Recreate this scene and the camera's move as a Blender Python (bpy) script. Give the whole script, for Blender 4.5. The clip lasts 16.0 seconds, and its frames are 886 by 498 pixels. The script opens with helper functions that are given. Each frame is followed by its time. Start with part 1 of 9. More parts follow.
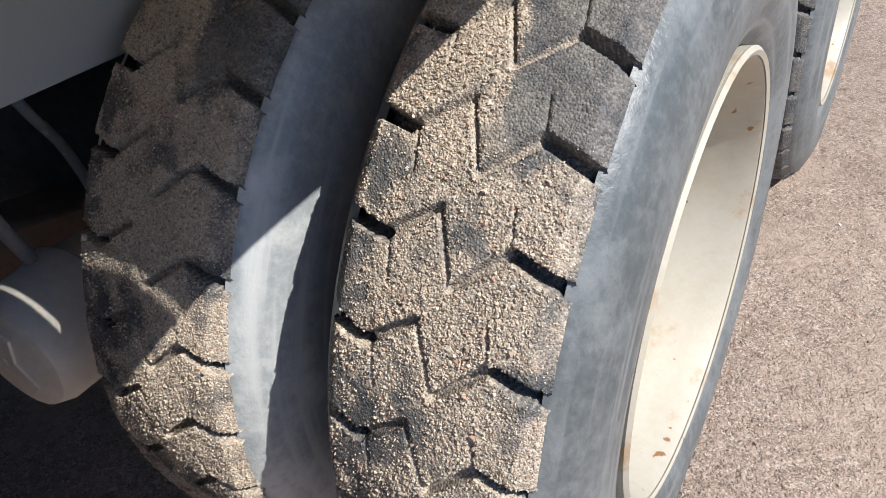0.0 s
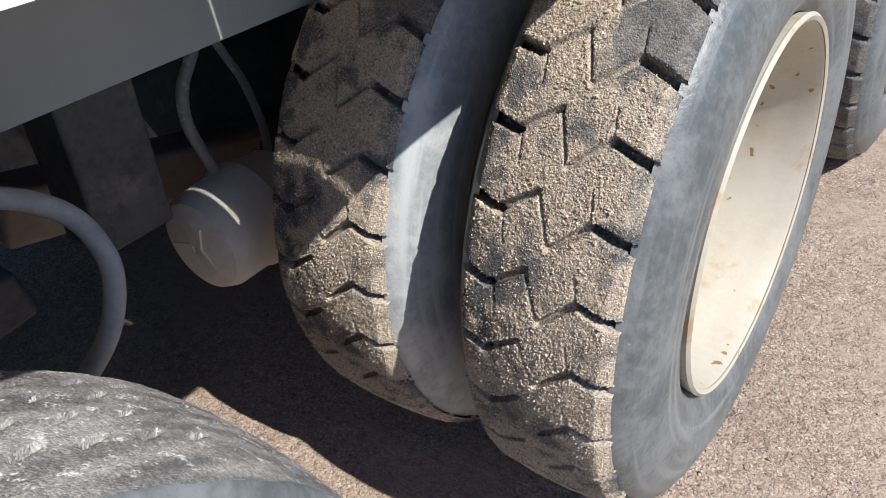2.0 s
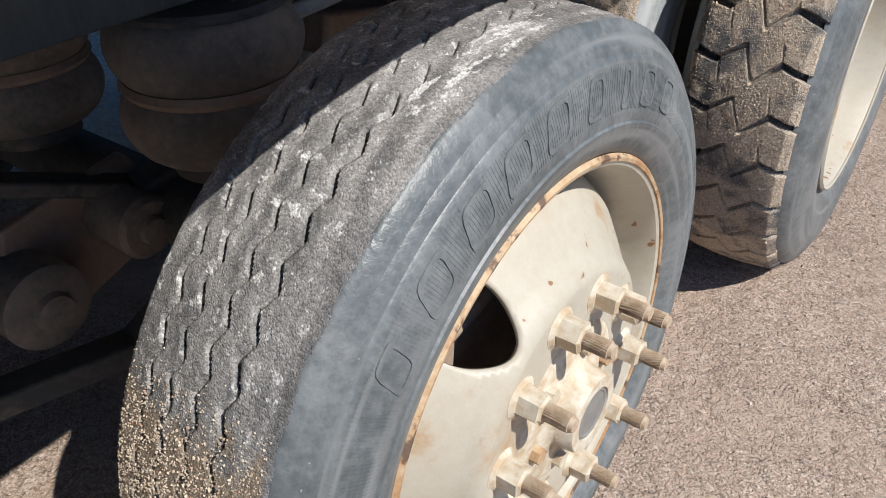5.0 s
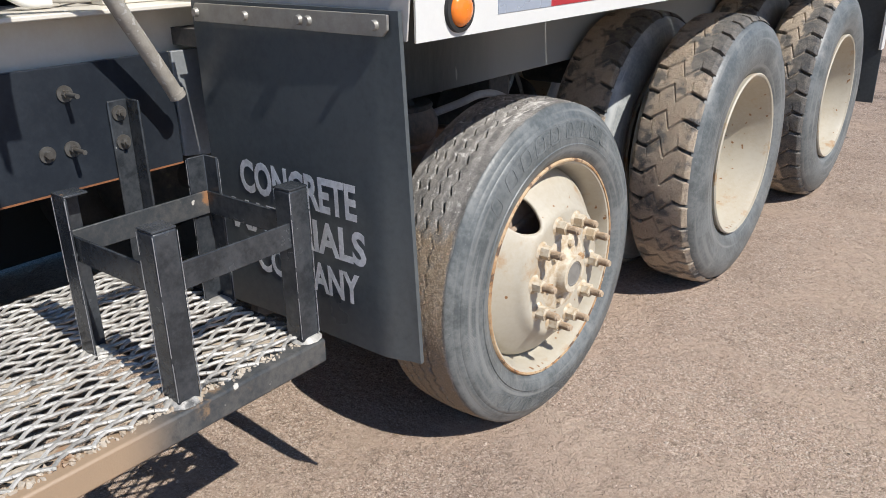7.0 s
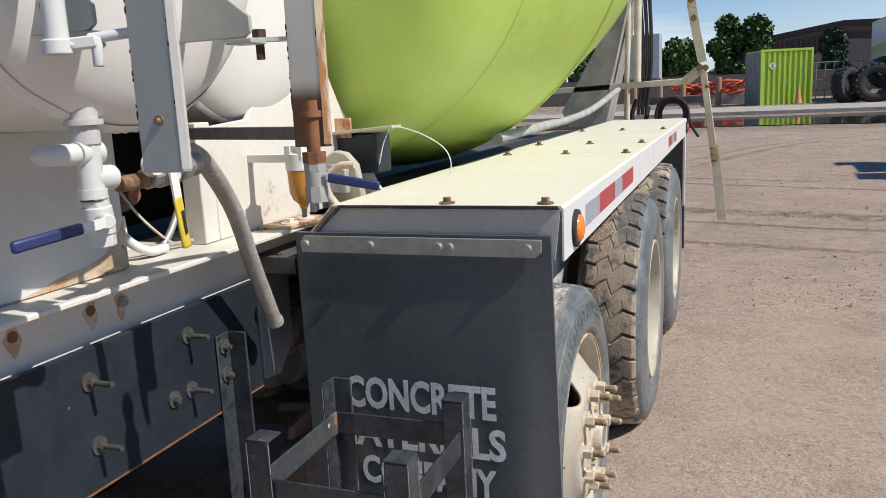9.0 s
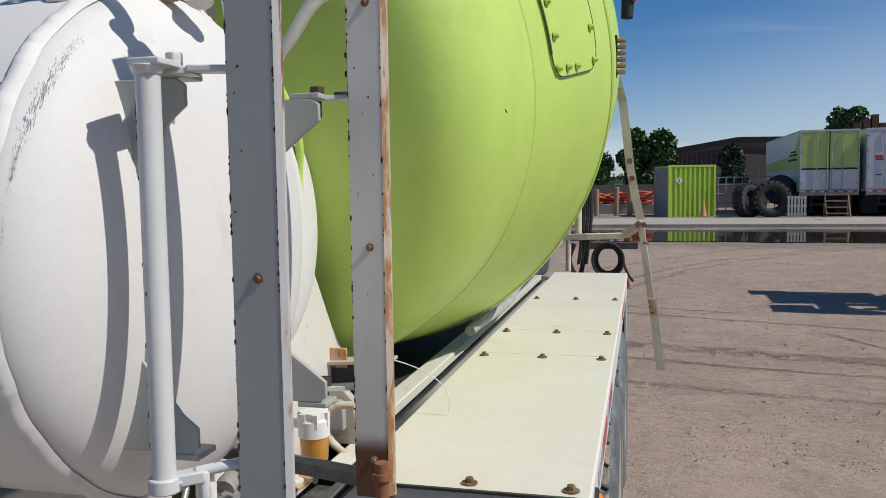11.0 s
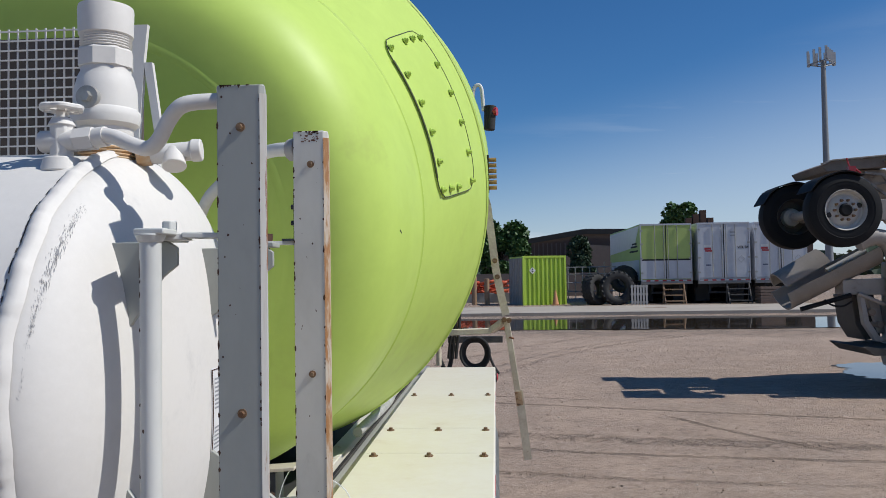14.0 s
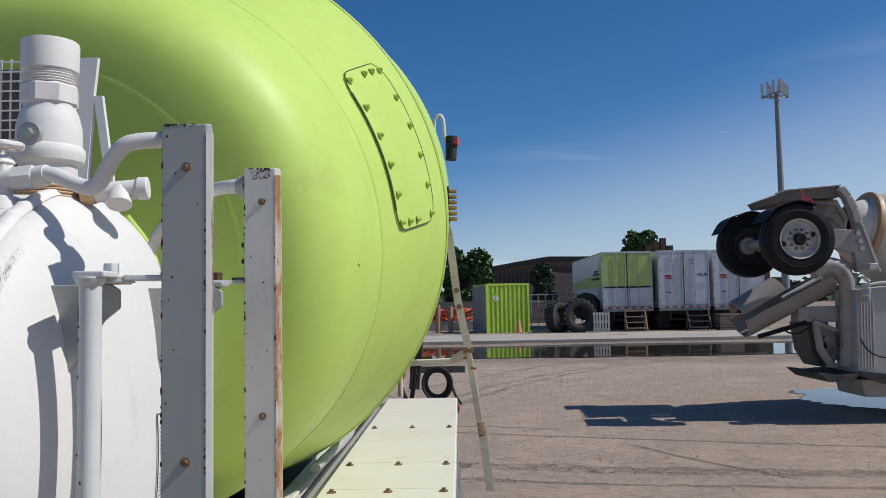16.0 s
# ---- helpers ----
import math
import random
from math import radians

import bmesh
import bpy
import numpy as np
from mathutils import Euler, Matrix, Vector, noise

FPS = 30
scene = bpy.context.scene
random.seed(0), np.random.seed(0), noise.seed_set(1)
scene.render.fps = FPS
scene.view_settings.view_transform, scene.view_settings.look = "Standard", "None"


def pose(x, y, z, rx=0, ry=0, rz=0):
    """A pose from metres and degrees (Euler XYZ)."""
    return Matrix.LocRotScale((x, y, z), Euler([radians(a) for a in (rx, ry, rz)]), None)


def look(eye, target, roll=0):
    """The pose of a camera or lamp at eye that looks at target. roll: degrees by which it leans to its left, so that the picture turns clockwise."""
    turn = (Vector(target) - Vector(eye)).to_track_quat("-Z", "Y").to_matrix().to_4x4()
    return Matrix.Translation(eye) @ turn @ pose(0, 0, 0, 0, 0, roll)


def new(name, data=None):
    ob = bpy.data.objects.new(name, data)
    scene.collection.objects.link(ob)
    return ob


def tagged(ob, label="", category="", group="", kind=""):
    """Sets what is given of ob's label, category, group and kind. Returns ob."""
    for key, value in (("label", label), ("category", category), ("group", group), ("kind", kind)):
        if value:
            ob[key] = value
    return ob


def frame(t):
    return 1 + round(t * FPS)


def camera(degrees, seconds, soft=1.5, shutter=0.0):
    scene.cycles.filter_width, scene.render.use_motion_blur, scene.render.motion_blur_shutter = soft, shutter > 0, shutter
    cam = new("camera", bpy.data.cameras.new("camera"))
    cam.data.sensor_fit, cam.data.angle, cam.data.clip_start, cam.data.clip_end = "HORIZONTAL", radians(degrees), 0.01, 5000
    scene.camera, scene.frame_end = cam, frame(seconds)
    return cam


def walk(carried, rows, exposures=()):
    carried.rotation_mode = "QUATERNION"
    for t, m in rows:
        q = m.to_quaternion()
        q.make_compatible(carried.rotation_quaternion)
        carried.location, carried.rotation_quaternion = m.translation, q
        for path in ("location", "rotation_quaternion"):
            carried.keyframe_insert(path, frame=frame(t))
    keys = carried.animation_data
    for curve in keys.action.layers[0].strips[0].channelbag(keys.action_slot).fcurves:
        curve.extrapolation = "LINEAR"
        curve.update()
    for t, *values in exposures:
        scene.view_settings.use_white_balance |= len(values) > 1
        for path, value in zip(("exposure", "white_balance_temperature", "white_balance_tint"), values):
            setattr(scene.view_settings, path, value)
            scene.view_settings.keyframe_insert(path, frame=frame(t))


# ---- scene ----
PATH = [
    (0, (0.244, 0.381, 1.144), (-0.642, 1.769, 0.009), -4.5),
    (0.5, (0.175, 0.381, 1.117), (-0.618, 1.799, -0.05), -1.9),
    (1, (0.162, 0.366, 1.114), (-0.641, 1.76, -0.074), -2.1),
    (1.5, (0.2, 0.301, 1.132), (-0.685, 1.656, -0.043), -2.8),
    (2, (0.335, 0.118, 1.181), (-0.687, 1.42, 0.059), -4.7),
    (2.5, (0.442, -0.1, 1.21), (-0.62, 1.193, 0.115), -6.0),
    (3, (0.419, -0.372, 1.198), (-0.624, 0.956, 0.127), -4.4),
    (3.5, (0.389, -0.523, 1.181), (-0.679, 0.783, 0.106), -3.8),
    (4, (0.265, -0.564, 1.138), (-0.748, 0.702, -0.034), -2.5),
    (4.2, (0.233, -0.562, 1.125), (-0.747, 0.693, -0.086), -1.7),
    (6.3, (0.729, -1.248, 1.237), (-0.307, 0.214, 0.347), -0.3),
    (6.5, (0.81, -1.397, 1.261), (-0.256, 0.055, 0.392), -0.3),
    (7, (1.002, -1.752, 1.295), (-0.154, -0.298, 0.553), -0.9),
    (7.5, (0.928, -2.091, 1.342), (-0.341, -0.69, 0.687), -3.6),
    (8, (0.679, -2.15, 1.373), (-0.564, -0.686, 0.814), -3.6),
    (8.5, (0.498, -2.213, 1.407), (-0.425, -0.481, 1.021), -3.1),
    (8.7, (0.461, -2.243, 1.425), (-0.289, -0.431, 1.034), -3.4),
    (10.8, (0.201, -2.254, 1.832), (-0.357, -0.342, 1.652), -0.6),
    (11, (0.185, -2.268, 1.868), (-0.301, -0.334, 1.717), -0.8),
    (11.5, (0.16, -2.345, 1.883), (-0.13, -0.369, 1.776), -0.9),
    (12, (0.112, -2.391, 1.883), (-0.093, -0.403, 1.801), 1.0),
    (12.5, (0.102, -2.441, 1.917), (-0.046, -0.446, 1.926), 0.8),
    (13, (0.11, -2.467, 1.963), (-0.044, -0.476, 2.076), -1.6),
    (13.5, (0.103, -2.489, 1.945), (-0.069, -0.499, 2.049), -1.2),
    (14, (0.105, -2.487, 1.948), (-0.027, -0.492, 2.015), -0.9),
    (14.5, (0.131, -2.478, 1.955), (0.06, -0.48, 2.026), -1.4),
    (15, (0.114, -2.467, 1.961), (0.085, -0.47, 2.071), -1.6),
    (15.5, (0.121, -2.469, 1.966), (0.102, -0.473, 2.091), -1.5),
    (16, (0.122, -2.475, 1.967), (0.083, -0.48, 2.102), -1.1),
]
cam = camera(58.6, 16.0, soft=0.9)
EXPOSURES = [(0, 0.46, 6250, 10), (2.8, 0.42, 6250, 10), (4.2, 0.28, 6300, 10), (8.7, 0.12, 6500, 10), (10.8, -0.30, 6350, 10), (16, -0.28, 6250, 10)]
walk(cam, [(t, look(eye, target, roll)) for t, eye, target, roll in PATH], EXPOSURES)

# ---- daylight ----
SUN_WAY = Vector((0.656, -0.076, 0.746)).normalized()
world = bpy.data.worlds.new("world")
scene.world = world
world.use_nodes = True
wn, wl = world.node_tree.nodes, world.node_tree.links
sky = wn.new("ShaderNodeTexSky")
sky.sky_type = "NISHITA"
sky.sun_disc = False
sky.sun_elevation = math.asin(SUN_WAY.z)
sky.sun_rotation = math.atan2(SUN_WAY.x, SUN_WAY.y)
sky.altitude = 1200
sky.air_density, sky.dust_density, sky.ozone_density = 1.0, 0.8, 6.0
rich = wn.new("ShaderNodeHueSaturation")
rich.inputs["Saturation"].default_value = 1.2
wl.new(sky.outputs[0], rich.inputs["Color"])
# thin high cloud and haze low over the horizon
aim = wn.new("ShaderNodeTexCoord")
flat = wn.new("ShaderNodeMapping")
flat.inputs["Scale"].default_value = (1.1, 1.1, 9.0)
flat.inputs["Rotation"].default_value = (radians(6), radians(-5), 0)
wl.new(aim.outputs["Generated"], flat.inputs[0])
wisp = wn.new("ShaderNodeTexNoise")
wisp.inputs["Scale"].default_value, wisp.inputs["Detail"].default_value, wisp.inputs["Roughness"].default_value, wisp.inputs["Distortion"].default_value = 1.7, 7.0, 0.58, 0.4
wl.new(flat.outputs[0], wisp.inputs["Vector"])
height = wn.new("ShaderNodeSeparateXYZ")
wl.new(aim.outputs["Generated"], height.inputs[0])


def sky_ramp(src, lo, hi, out_lo, out_hi):
    r = wn.new("ShaderNodeMapRange")
    r.interpolation_type = "SMOOTHSTEP"
    for k, v in enumerate((lo, hi, out_lo, out_hi)):
        r.inputs[k + 1].default_value = v
    wl.new(src, r.inputs[0])
    return r.outputs[0]


def sky_math(op, one, two):
    q = wn.new("ShaderNodeMath")
    q.operation = op
    wl.new(one, q.inputs[0])
    wl.new(two, q.inputs[1])
    return q.outputs[0]


# the veil climbs higher towards the east
lift = wn.new("ShaderNodeMapRange")
wl.new(height.outputs[0], lift.inputs[0])
lift.inputs[2].default_value, lift.inputs[4].default_value = 0.6, 0.15
low_sky = sky_math("SUBTRACT", height.outputs[2], lift.outputs[0])
cloud = sky_math("MULTIPLY", sky_ramp(wisp.outputs["Fac"], 0.44, 0.70, 0.0, 0.75), sky_ramp(low_sky, 0.02, 0.20, 1.0, 0.0))
haze = sky_ramp(low_sky, -0.03, 0.20, 0.46, 0.0)
veil = wn.new("ShaderNodeMix")
veil.data_type = "RGBA"
wl.new(sky_math("MAXIMUM", cloud, haze), veil.inputs[0])
wl.new(rich.outputs[0], veil.inputs[6])
veil.inputs[7].default_value = (7.4, 8.0, 8.8, 1.0)
wl.new(veil.outputs[2], wn["Background"].inputs[0])
wn["Background"].inputs[1].default_value = 0.105
sun = new("sun", bpy.data.lights.new("sun", "SUN"))
sun.data.energy, sun.data.angle, sun.data.color = 5.0, radians(0.55), (1.0, 0.96, 0.89)
sun.matrix_world = Matrix.Translation((20, -5, 30)) @ SUN_WAY.to_track_quat("Z", "Y").to_matrix().to_4x4()


# ---- materials ----
def mat(name, color, second=None, rough=0.6, metal=0.0, grain=60.0, stain=3.0, amount=0.5, bump=0.15, bump_scale=200.0,
        dirt=None, dirt_scale=5.0, dirt_from=0.55, dirt_to=0.7, spots=None, spot_scale=30.0, spot_from=0.68, vary=0.0,
        coat=0.0, rough_vary=0.12, stretch=None, bump_dist=0.002, grit=None, spec=0.5, fade=None, rings=None, masks=()):
    """Paint, rubber, metal, earth: two colours mixed by a coarse and a fine noise, dirt patches, small spots, fine relief."""
    m = bpy.data.materials.new(name)
    m.use_nodes = True
    n, l = m.node_tree.nodes, m.node_tree.links
    b = n["Principled BSDF"]
    co = n.new("ShaderNodeTexCoord").outputs["Object"]
    if stretch:
        mp = n.new("ShaderNodeMapping")
        mp.inputs["Scale"].default_value = stretch
        l.new(co, mp.inputs[0])
        co = mp.outputs[0]

    def noise_at(scale, detail=4.0, rough_n=0.6):
        t = n.new("ShaderNodeTexNoise")
        t.inputs["Scale"].default_value, t.inputs["Detail"].default_value, t.inputs["Roughness"].default_value = scale, detail, rough_n
        l.new(co, t.inputs["Vector"])
        return t.outputs["Fac"]

    def ramp(src, a, z):
        r = n.new("ShaderNodeMapRange")
        r.interpolation_type = "SMOOTHSTEP"
        r.inputs[1].default_value, r.inputs[2].default_value = a, z
        l.new(src, r.inputs[0])
        return r.outputs[0]

    def mix(fac, a, z):
        x = n.new("ShaderNodeMix")
        x.data_type = "RGBA"
        for k, v in ((0, fac), (6, a), (7, z)):
            if isinstance(v, (tuple, list)):
                x.inputs[k].default_value = (*v, 1.0)
            elif isinstance(v, float):
                x.inputs[k].default_value = v
            else:
                l.new(v, x.inputs[k])
        return x.outputs[2]

    second = second or tuple(c * 0.72 for c in color)
    coarse, fine = noise_at(stain, 5.0), noise_at(grain, 3.0, 0.7)
    mul = n.new("ShaderNodeMath")
    mul.operation = "MULTIPLY_ADD"
    l.new(coarse, mul.inputs[0])
    mul.inputs[1].default_value = 0.6
    half = n.new("ShaderNodeMath")
    half.operation = "MULTIPLY"
    l.new(fine, half.inputs[0])
    half.inputs[1].default_value = 0.4
    l.new(half.outputs[0], mul.inputs[2])
    fac = n.new("ShaderNodeMath")
    fac.operation = "MULTIPLY"
    l.new(ramp(mul.outputs[0], 0.36, 0.64), fac.inputs[0])
    fac.inputs[1].default_value = amount
    col = mix(fac.outputs[0], color, second)
    if dirt:
        d1 = noise_at(dirt_scale, 6.0, 0.65)
        col = mix(ramp(d1, dirt_from, dirt_to), col, dirt)
    if spots:
        s1 = noise_at(spot_scale, 2.0, 0.5)
        col = mix(ramp(s1, spot_from, spot_from + 0.04), col, spots)
    if fade:
        # blends to another colour along one stretch: axis, from, to, colour
        fa, f0, f1, fc = fade
        sp = n.new("ShaderNodeSeparateXYZ")
        l.new(co, sp.inputs[0])
        wob = n.new("ShaderNodeMath")
        wob.operation = "MULTIPLY_ADD"
        l.new(coarse, wob.inputs[0])
        wob.inputs[1].default_value = 0.5 * (f1 - f0)
        l.new(sp.outputs[fa], wob.inputs[2])
        col = mix(ramp(wob.outputs[0], f0, f1), col, fc)
    if rings:
        # scuffs that run round the wheel: scale, colour, from, to
        r_scale, r_col, r0, r1 = rings
        sp = n.new("ShaderNodeSeparateXYZ")
        l.new(co, sp.inputs[0])
        cb = n.new("ShaderNodeCombineXYZ")
        l.new(sp.outputs[1], cb.inputs[0])
        l.new(sp.outputs[2], cb.inputs[1])
        ln = n.new("ShaderNodeVectorMath")
        ln.operation = "LENGTH"
        l.new(cb.outputs[0], ln.inputs[0])
        rad = n.new("ShaderNodeMath")
        rad.operation = "MULTIPLY"
        l.new(ln.outputs["Value"], rad.inputs[0])
        rad.inputs[1].default_value = r_scale
        at = n.new("ShaderNodeVectorMath")
        at.operation = "SCALE"
        l.new(co, at.inputs[0])
        at.inputs["Scale"].default_value = 2.0
        both = n.new("ShaderNodeVectorMath")
        both.operation = "ADD"
        l.new(at.outputs[0], both.inputs[0])
        cr = n.new("ShaderNodeCombineXYZ")
        l.new(rad.outputs[0], cr.inputs[0])
        l.new(cr.outputs[0], both.inputs[1])
        rt = n.new("ShaderNodeTexNoise")
        rt.inputs["Scale"].default_value, rt.inputs["Detail"].default_value = 1.0, 4.0
        l.new(both.outputs[0], rt.inputs["Vector"])
        col = mix(ramp(rt.outputs["Fac"], r0, r1), col, r_col)
    for attr, m_col, m_soft in masks:
        # crust or film laid on the mesh, its edge broken up by the fine grain
        at = n.new("ShaderNodeAttribute")
        at.attribute_name = attr
        ragged = n.new("ShaderNodeMath")
        ragged.operation = "MULTIPLY_ADD"
        l.new(fine, ragged.inputs[0])
        ragged.inputs[1].default_value = 0.5
        l.new(at.outputs["Fac"], ragged.inputs[2])
        col = mix(ramp(ragged.outputs[0], 0.75 - m_soft, 0.75 + m_soft), col, m_col)
    if vary:
        oi = n.new("ShaderNodeObjectInfo")
        hv = n.new("ShaderNodeHueSaturation")
        mr = n.new("ShaderNodeMapRange")
        mr.inputs[3].default_value, mr.inputs[4].default_value = 1 - vary, 1 + vary
        l.new(oi.outputs["Random"], mr.inputs[0])
        l.new(mr.outputs[0], hv.inputs["Value"])
        l.new(col, hv.inputs["Color"])
        col = hv.outputs[0]
    grain_height = None
    if grit:
        g_scale, g_dist, g_low, g_high = grit
        vo = n.new("ShaderNodeTexVoronoi")
        vo.inputs["Scale"].default_value = g_scale
        l.new(co, vo.inputs["Vector"])
        sep = n.new("ShaderNodeSeparateColor")
        l.new(vo.outputs["Color"], sep.inputs[0])
        gr = n.new("ShaderNodeMapRange")
        gr.inputs[3].default_value, gr.inputs[4].default_value = g_low, g_high
        l.new(sep.outputs[0], gr.inputs[0])
        gh = n.new("ShaderNodeHueSaturation")
        l.new(gr.outputs[0], gh.inputs["Value"])
        l.new(col, gh.inputs["Color"])
        col = gh.outputs[0]
        inv = n.new("ShaderNodeMath")
        inv.operation = "SUBTRACT"
        inv.inputs[0].default_value = 1.0
        l.new(vo.outputs["Distance"], inv.inputs[1])
        hm = n.new("ShaderNodeMath")
        hm.operation = "MULTIPLY_ADD"
        l.new(sep.outputs[1], hm.inputs[0])
        hm.inputs[1].default_value = 0.6
        l.new(inv.outputs[0], hm.inputs[2])
        gb = n.new("ShaderNodeBump")
        gb.inputs["Strength"].default_value, gb.inputs["Distance"].default_value = 1.0, g_dist
        l.new(hm.outputs[0], gb.inputs["Height"])
        grain_height = gb.outputs[0]
    l.new(col, b.inputs["Base Color"])
    rr = n.new("ShaderNodeMapRange")
    rr.inputs[3].default_value, rr.inputs[4].default_value = max(0.03, rough - rough_vary), min(1.0, rough + rough_vary)
    l.new(coarse, rr.inputs[0])
    l.new(rr.outputs[0], b.inputs["Roughness"])
    b.inputs["Metallic"].default_value = metal
    b.inputs["Specular IOR Level"].default_value = spec
    b.inputs["Coat Weight"].default_value = coat
    if bump:
        bp = n.new("ShaderNodeBump")
        bp.inputs["Strength"].default_value, bp.inputs["Distance"].default_value = bump, bump_dist
        l.new(noise_at(bump_scale, 3.0, 0.65), bp.inputs["Height"])
        if grain_height:
            l.new(grain_height, bp.inputs["Normal"])
        l.new(bp.outputs[0], b.inputs["Normal"])
    return m


RUST = (0.22, 0.085, 0.03)
M = {}
M["tank"] = mat("white_tank_paint", (0.70, 0.678, 0.64), (0.63, 0.608, 0.57), 0.58, amount=0.55, stain=4, bump=0.08, bump_scale=60, dirt=(0.56, 0.545, 0.52), dirt_scale=7, dirt_from=0.60, dirt_to=0.8, spots=(0.24, 0.22, 0.20), spot_scale=38, spot_from=0.765, spec=0.35)
M["cream"] = mat("cream_paint", (0.66, 0.63, 0.565), (0.58, 0.53, 0.45), 0.45, amount=0.6, stain=3, bump=0.1, dirt=(0.40, 0.23, 0.11), dirt_scale=7, dirt_from=0.62, dirt_to=0.72)
M["deck"] = mat("cream_deck_paint", (0.71, 0.67, 0.575), (0.66, 0.605, 0.475), 0.5, amount=0.7, stain=1.6, grain=20, bump=0.08, dirt=(0.52, 0.43, 0.28), dirt_scale=3.2, dirt_from=0.60, dirt_to=0.85)
M["white"] = mat("white_paint", (0.66, 0.66, 0.64), (0.60, 0.595, 0.57), 0.42, amount=0.5, bump=0.08)
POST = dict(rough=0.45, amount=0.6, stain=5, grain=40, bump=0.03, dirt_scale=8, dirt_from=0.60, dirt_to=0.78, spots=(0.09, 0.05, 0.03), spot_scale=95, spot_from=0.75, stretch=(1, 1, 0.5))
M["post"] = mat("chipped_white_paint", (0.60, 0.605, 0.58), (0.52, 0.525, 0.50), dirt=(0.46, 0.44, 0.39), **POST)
# shaded copy of the white post paint: the shade is in its colour
M["postshade"] = mat("shaded_chipped_white_paint", (0.375, 0.386, 0.353), (0.33, 0.341, 0.31), dirt=(0.33, 0.335, 0.31), **POST)
M["postfoot"] = mat("white_paint_rusted_below", (0.63, 0.615, 0.555), (0.555, 0.54, 0.48), dirt=(0.43, 0.42, 0.38), fade=(2, 0.745, 0.727, (0.12, 0.048, 0.024)), **POST)
M["rusthalo"] = mat("rust_tinged_cream", (0.56, 0.47, 0.36), (0.44, 0.27, 0.13), 0.6, amount=1.0, stain=16, grain=120, bump=0.1, dirt=(0.24, 0.12, 0.05), dirt_scale=45, dirt_from=0.58, dirt_to=0.66)
M["rustpaint"] = mat("rust_run_paint", (0.56, 0.49, 0.40), (0.47, 0.29, 0.14), 0.6, amount=1.0, stain=40, grain=160, bump=0.2, dirt=(0.36, 0.17, 0.06), dirt_scale=60, dirt_from=0.46, dirt_to=0.60, stretch=(1, 1, 0.22))
M["lime"] = mat("lime_drum_paint", (0.50, 0.665, 0.142), (0.445, 0.60, 0.124), 0.46, amount=0.8, stain=1.2, grain=10, bump=0.06, bump_scale=12, bump_dist=0.006, dirt=(0.44, 0.56, 0.13), dirt_scale=2.5, dirt_from=0.6, dirt_to=0.75, spots=(0.20, 0.26, 0.06), spot_scale=26, spot_from=0.79, spec=0.26)
M["limebox"] = mat("lime_container_paint", (0.40, 0.56, 0.06), (0.33, 0.48, 0.05), 0.5, amount=0.6, stain=1, grain=6, bump=0.0)
SIDE = dict(rough=0.45, amount=1.0, stain=9, grain=70, bump=0.45, bump_scale=110, spots=(0.30, 0.30, 0.295), spot_scale=120, spot_from=0.76)
M["sidewall"] = mat("blue_grey_sidewall_rubber", (0.078, 0.089, 0.092), (0.168, 0.179, 0.180), dirt=(0.27, 0.265, 0.25), dirt_scale=11, dirt_from=0.56, dirt_to=0.82, rings=(55.0, (0.20, 0.207, 0.204), 0.52, 0.72), **SIDE)
M["palesidewall"] = mat("pale_dusty_sidewall_rubber", (0.25, 0.268, 0.275), (0.42, 0.43, 0.42), dirt=(0.54, 0.535, 0.51), dirt_scale=9, dirt_from=0.48, dirt_to=0.75, rings=(48.0, (0.44, 0.45, 0.44), 0.50, 0.70), **SIDE)
SAND = (0.465, 0.383, 0.295)
M["caked"] = mat("sand_caked_tread", (0.085, 0.086, 0.088), (0.21, 0.19, 0.165), 0.9, amount=1.0, stain=26, grain=380, bump=0.5, bump_scale=620, bump_dist=0.0014, grit=(430.0, 0.0014, 0.62, 1.30), masks=(("sand", SAND, 0.22),))
M["worn"] = mat("worn_rib_tread", (0.118, 0.115, 0.112), (0.215, 0.202, 0.188), 0.7, amount=1.0, stain=45, grain=330, bump=0.6, bump_scale=520, bump_dist=0.0016, dirt=(0.34, 0.32, 0.295), dirt_scale=60, dirt_from=0.60, dirt_to=0.70, grit=(520.0, 0.0007, 0.66, 1.32), masks=(("film", (0.335, 0.318, 0.298), 0.3), ("shoulder", (0.135, 0.140, 0.145), 0.3), ("smear", (0.60, 0.58, 0.55), 0.12), ("sand", (0.27, 0.21, 0.15), 0.25)))


def grain_material(name, colours):
    """Stones of a few colours, one for each."""
    m = bpy.data.materials.new(name)
    m.use_nodes = True
    n, l = m.node_tree.nodes, m.node_tree.links
    g, r = n.new("ShaderNodeNewGeometry"), n.new("ShaderNodeValToRGB")
    r.color_ramp.interpolation = "CONSTANT"
    for k, (c, pos) in enumerate(colours):
        e = r.color_ramp.elements[k] if k < 2 else r.color_ramp.elements.new(pos)
        e.position, e.color = pos, (*c, 1)
    l.new(g.outputs["Random Per Island"], r.inputs[0])
    l.new(r.outputs[0], n["Principled BSDF"].inputs["Base Color"])
    n["Principled BSDF"].inputs["Roughness"].default_value = 0.85
    n["Principled BSDF"].inputs["Specular IOR Level"].default_value = 0.2
    return m


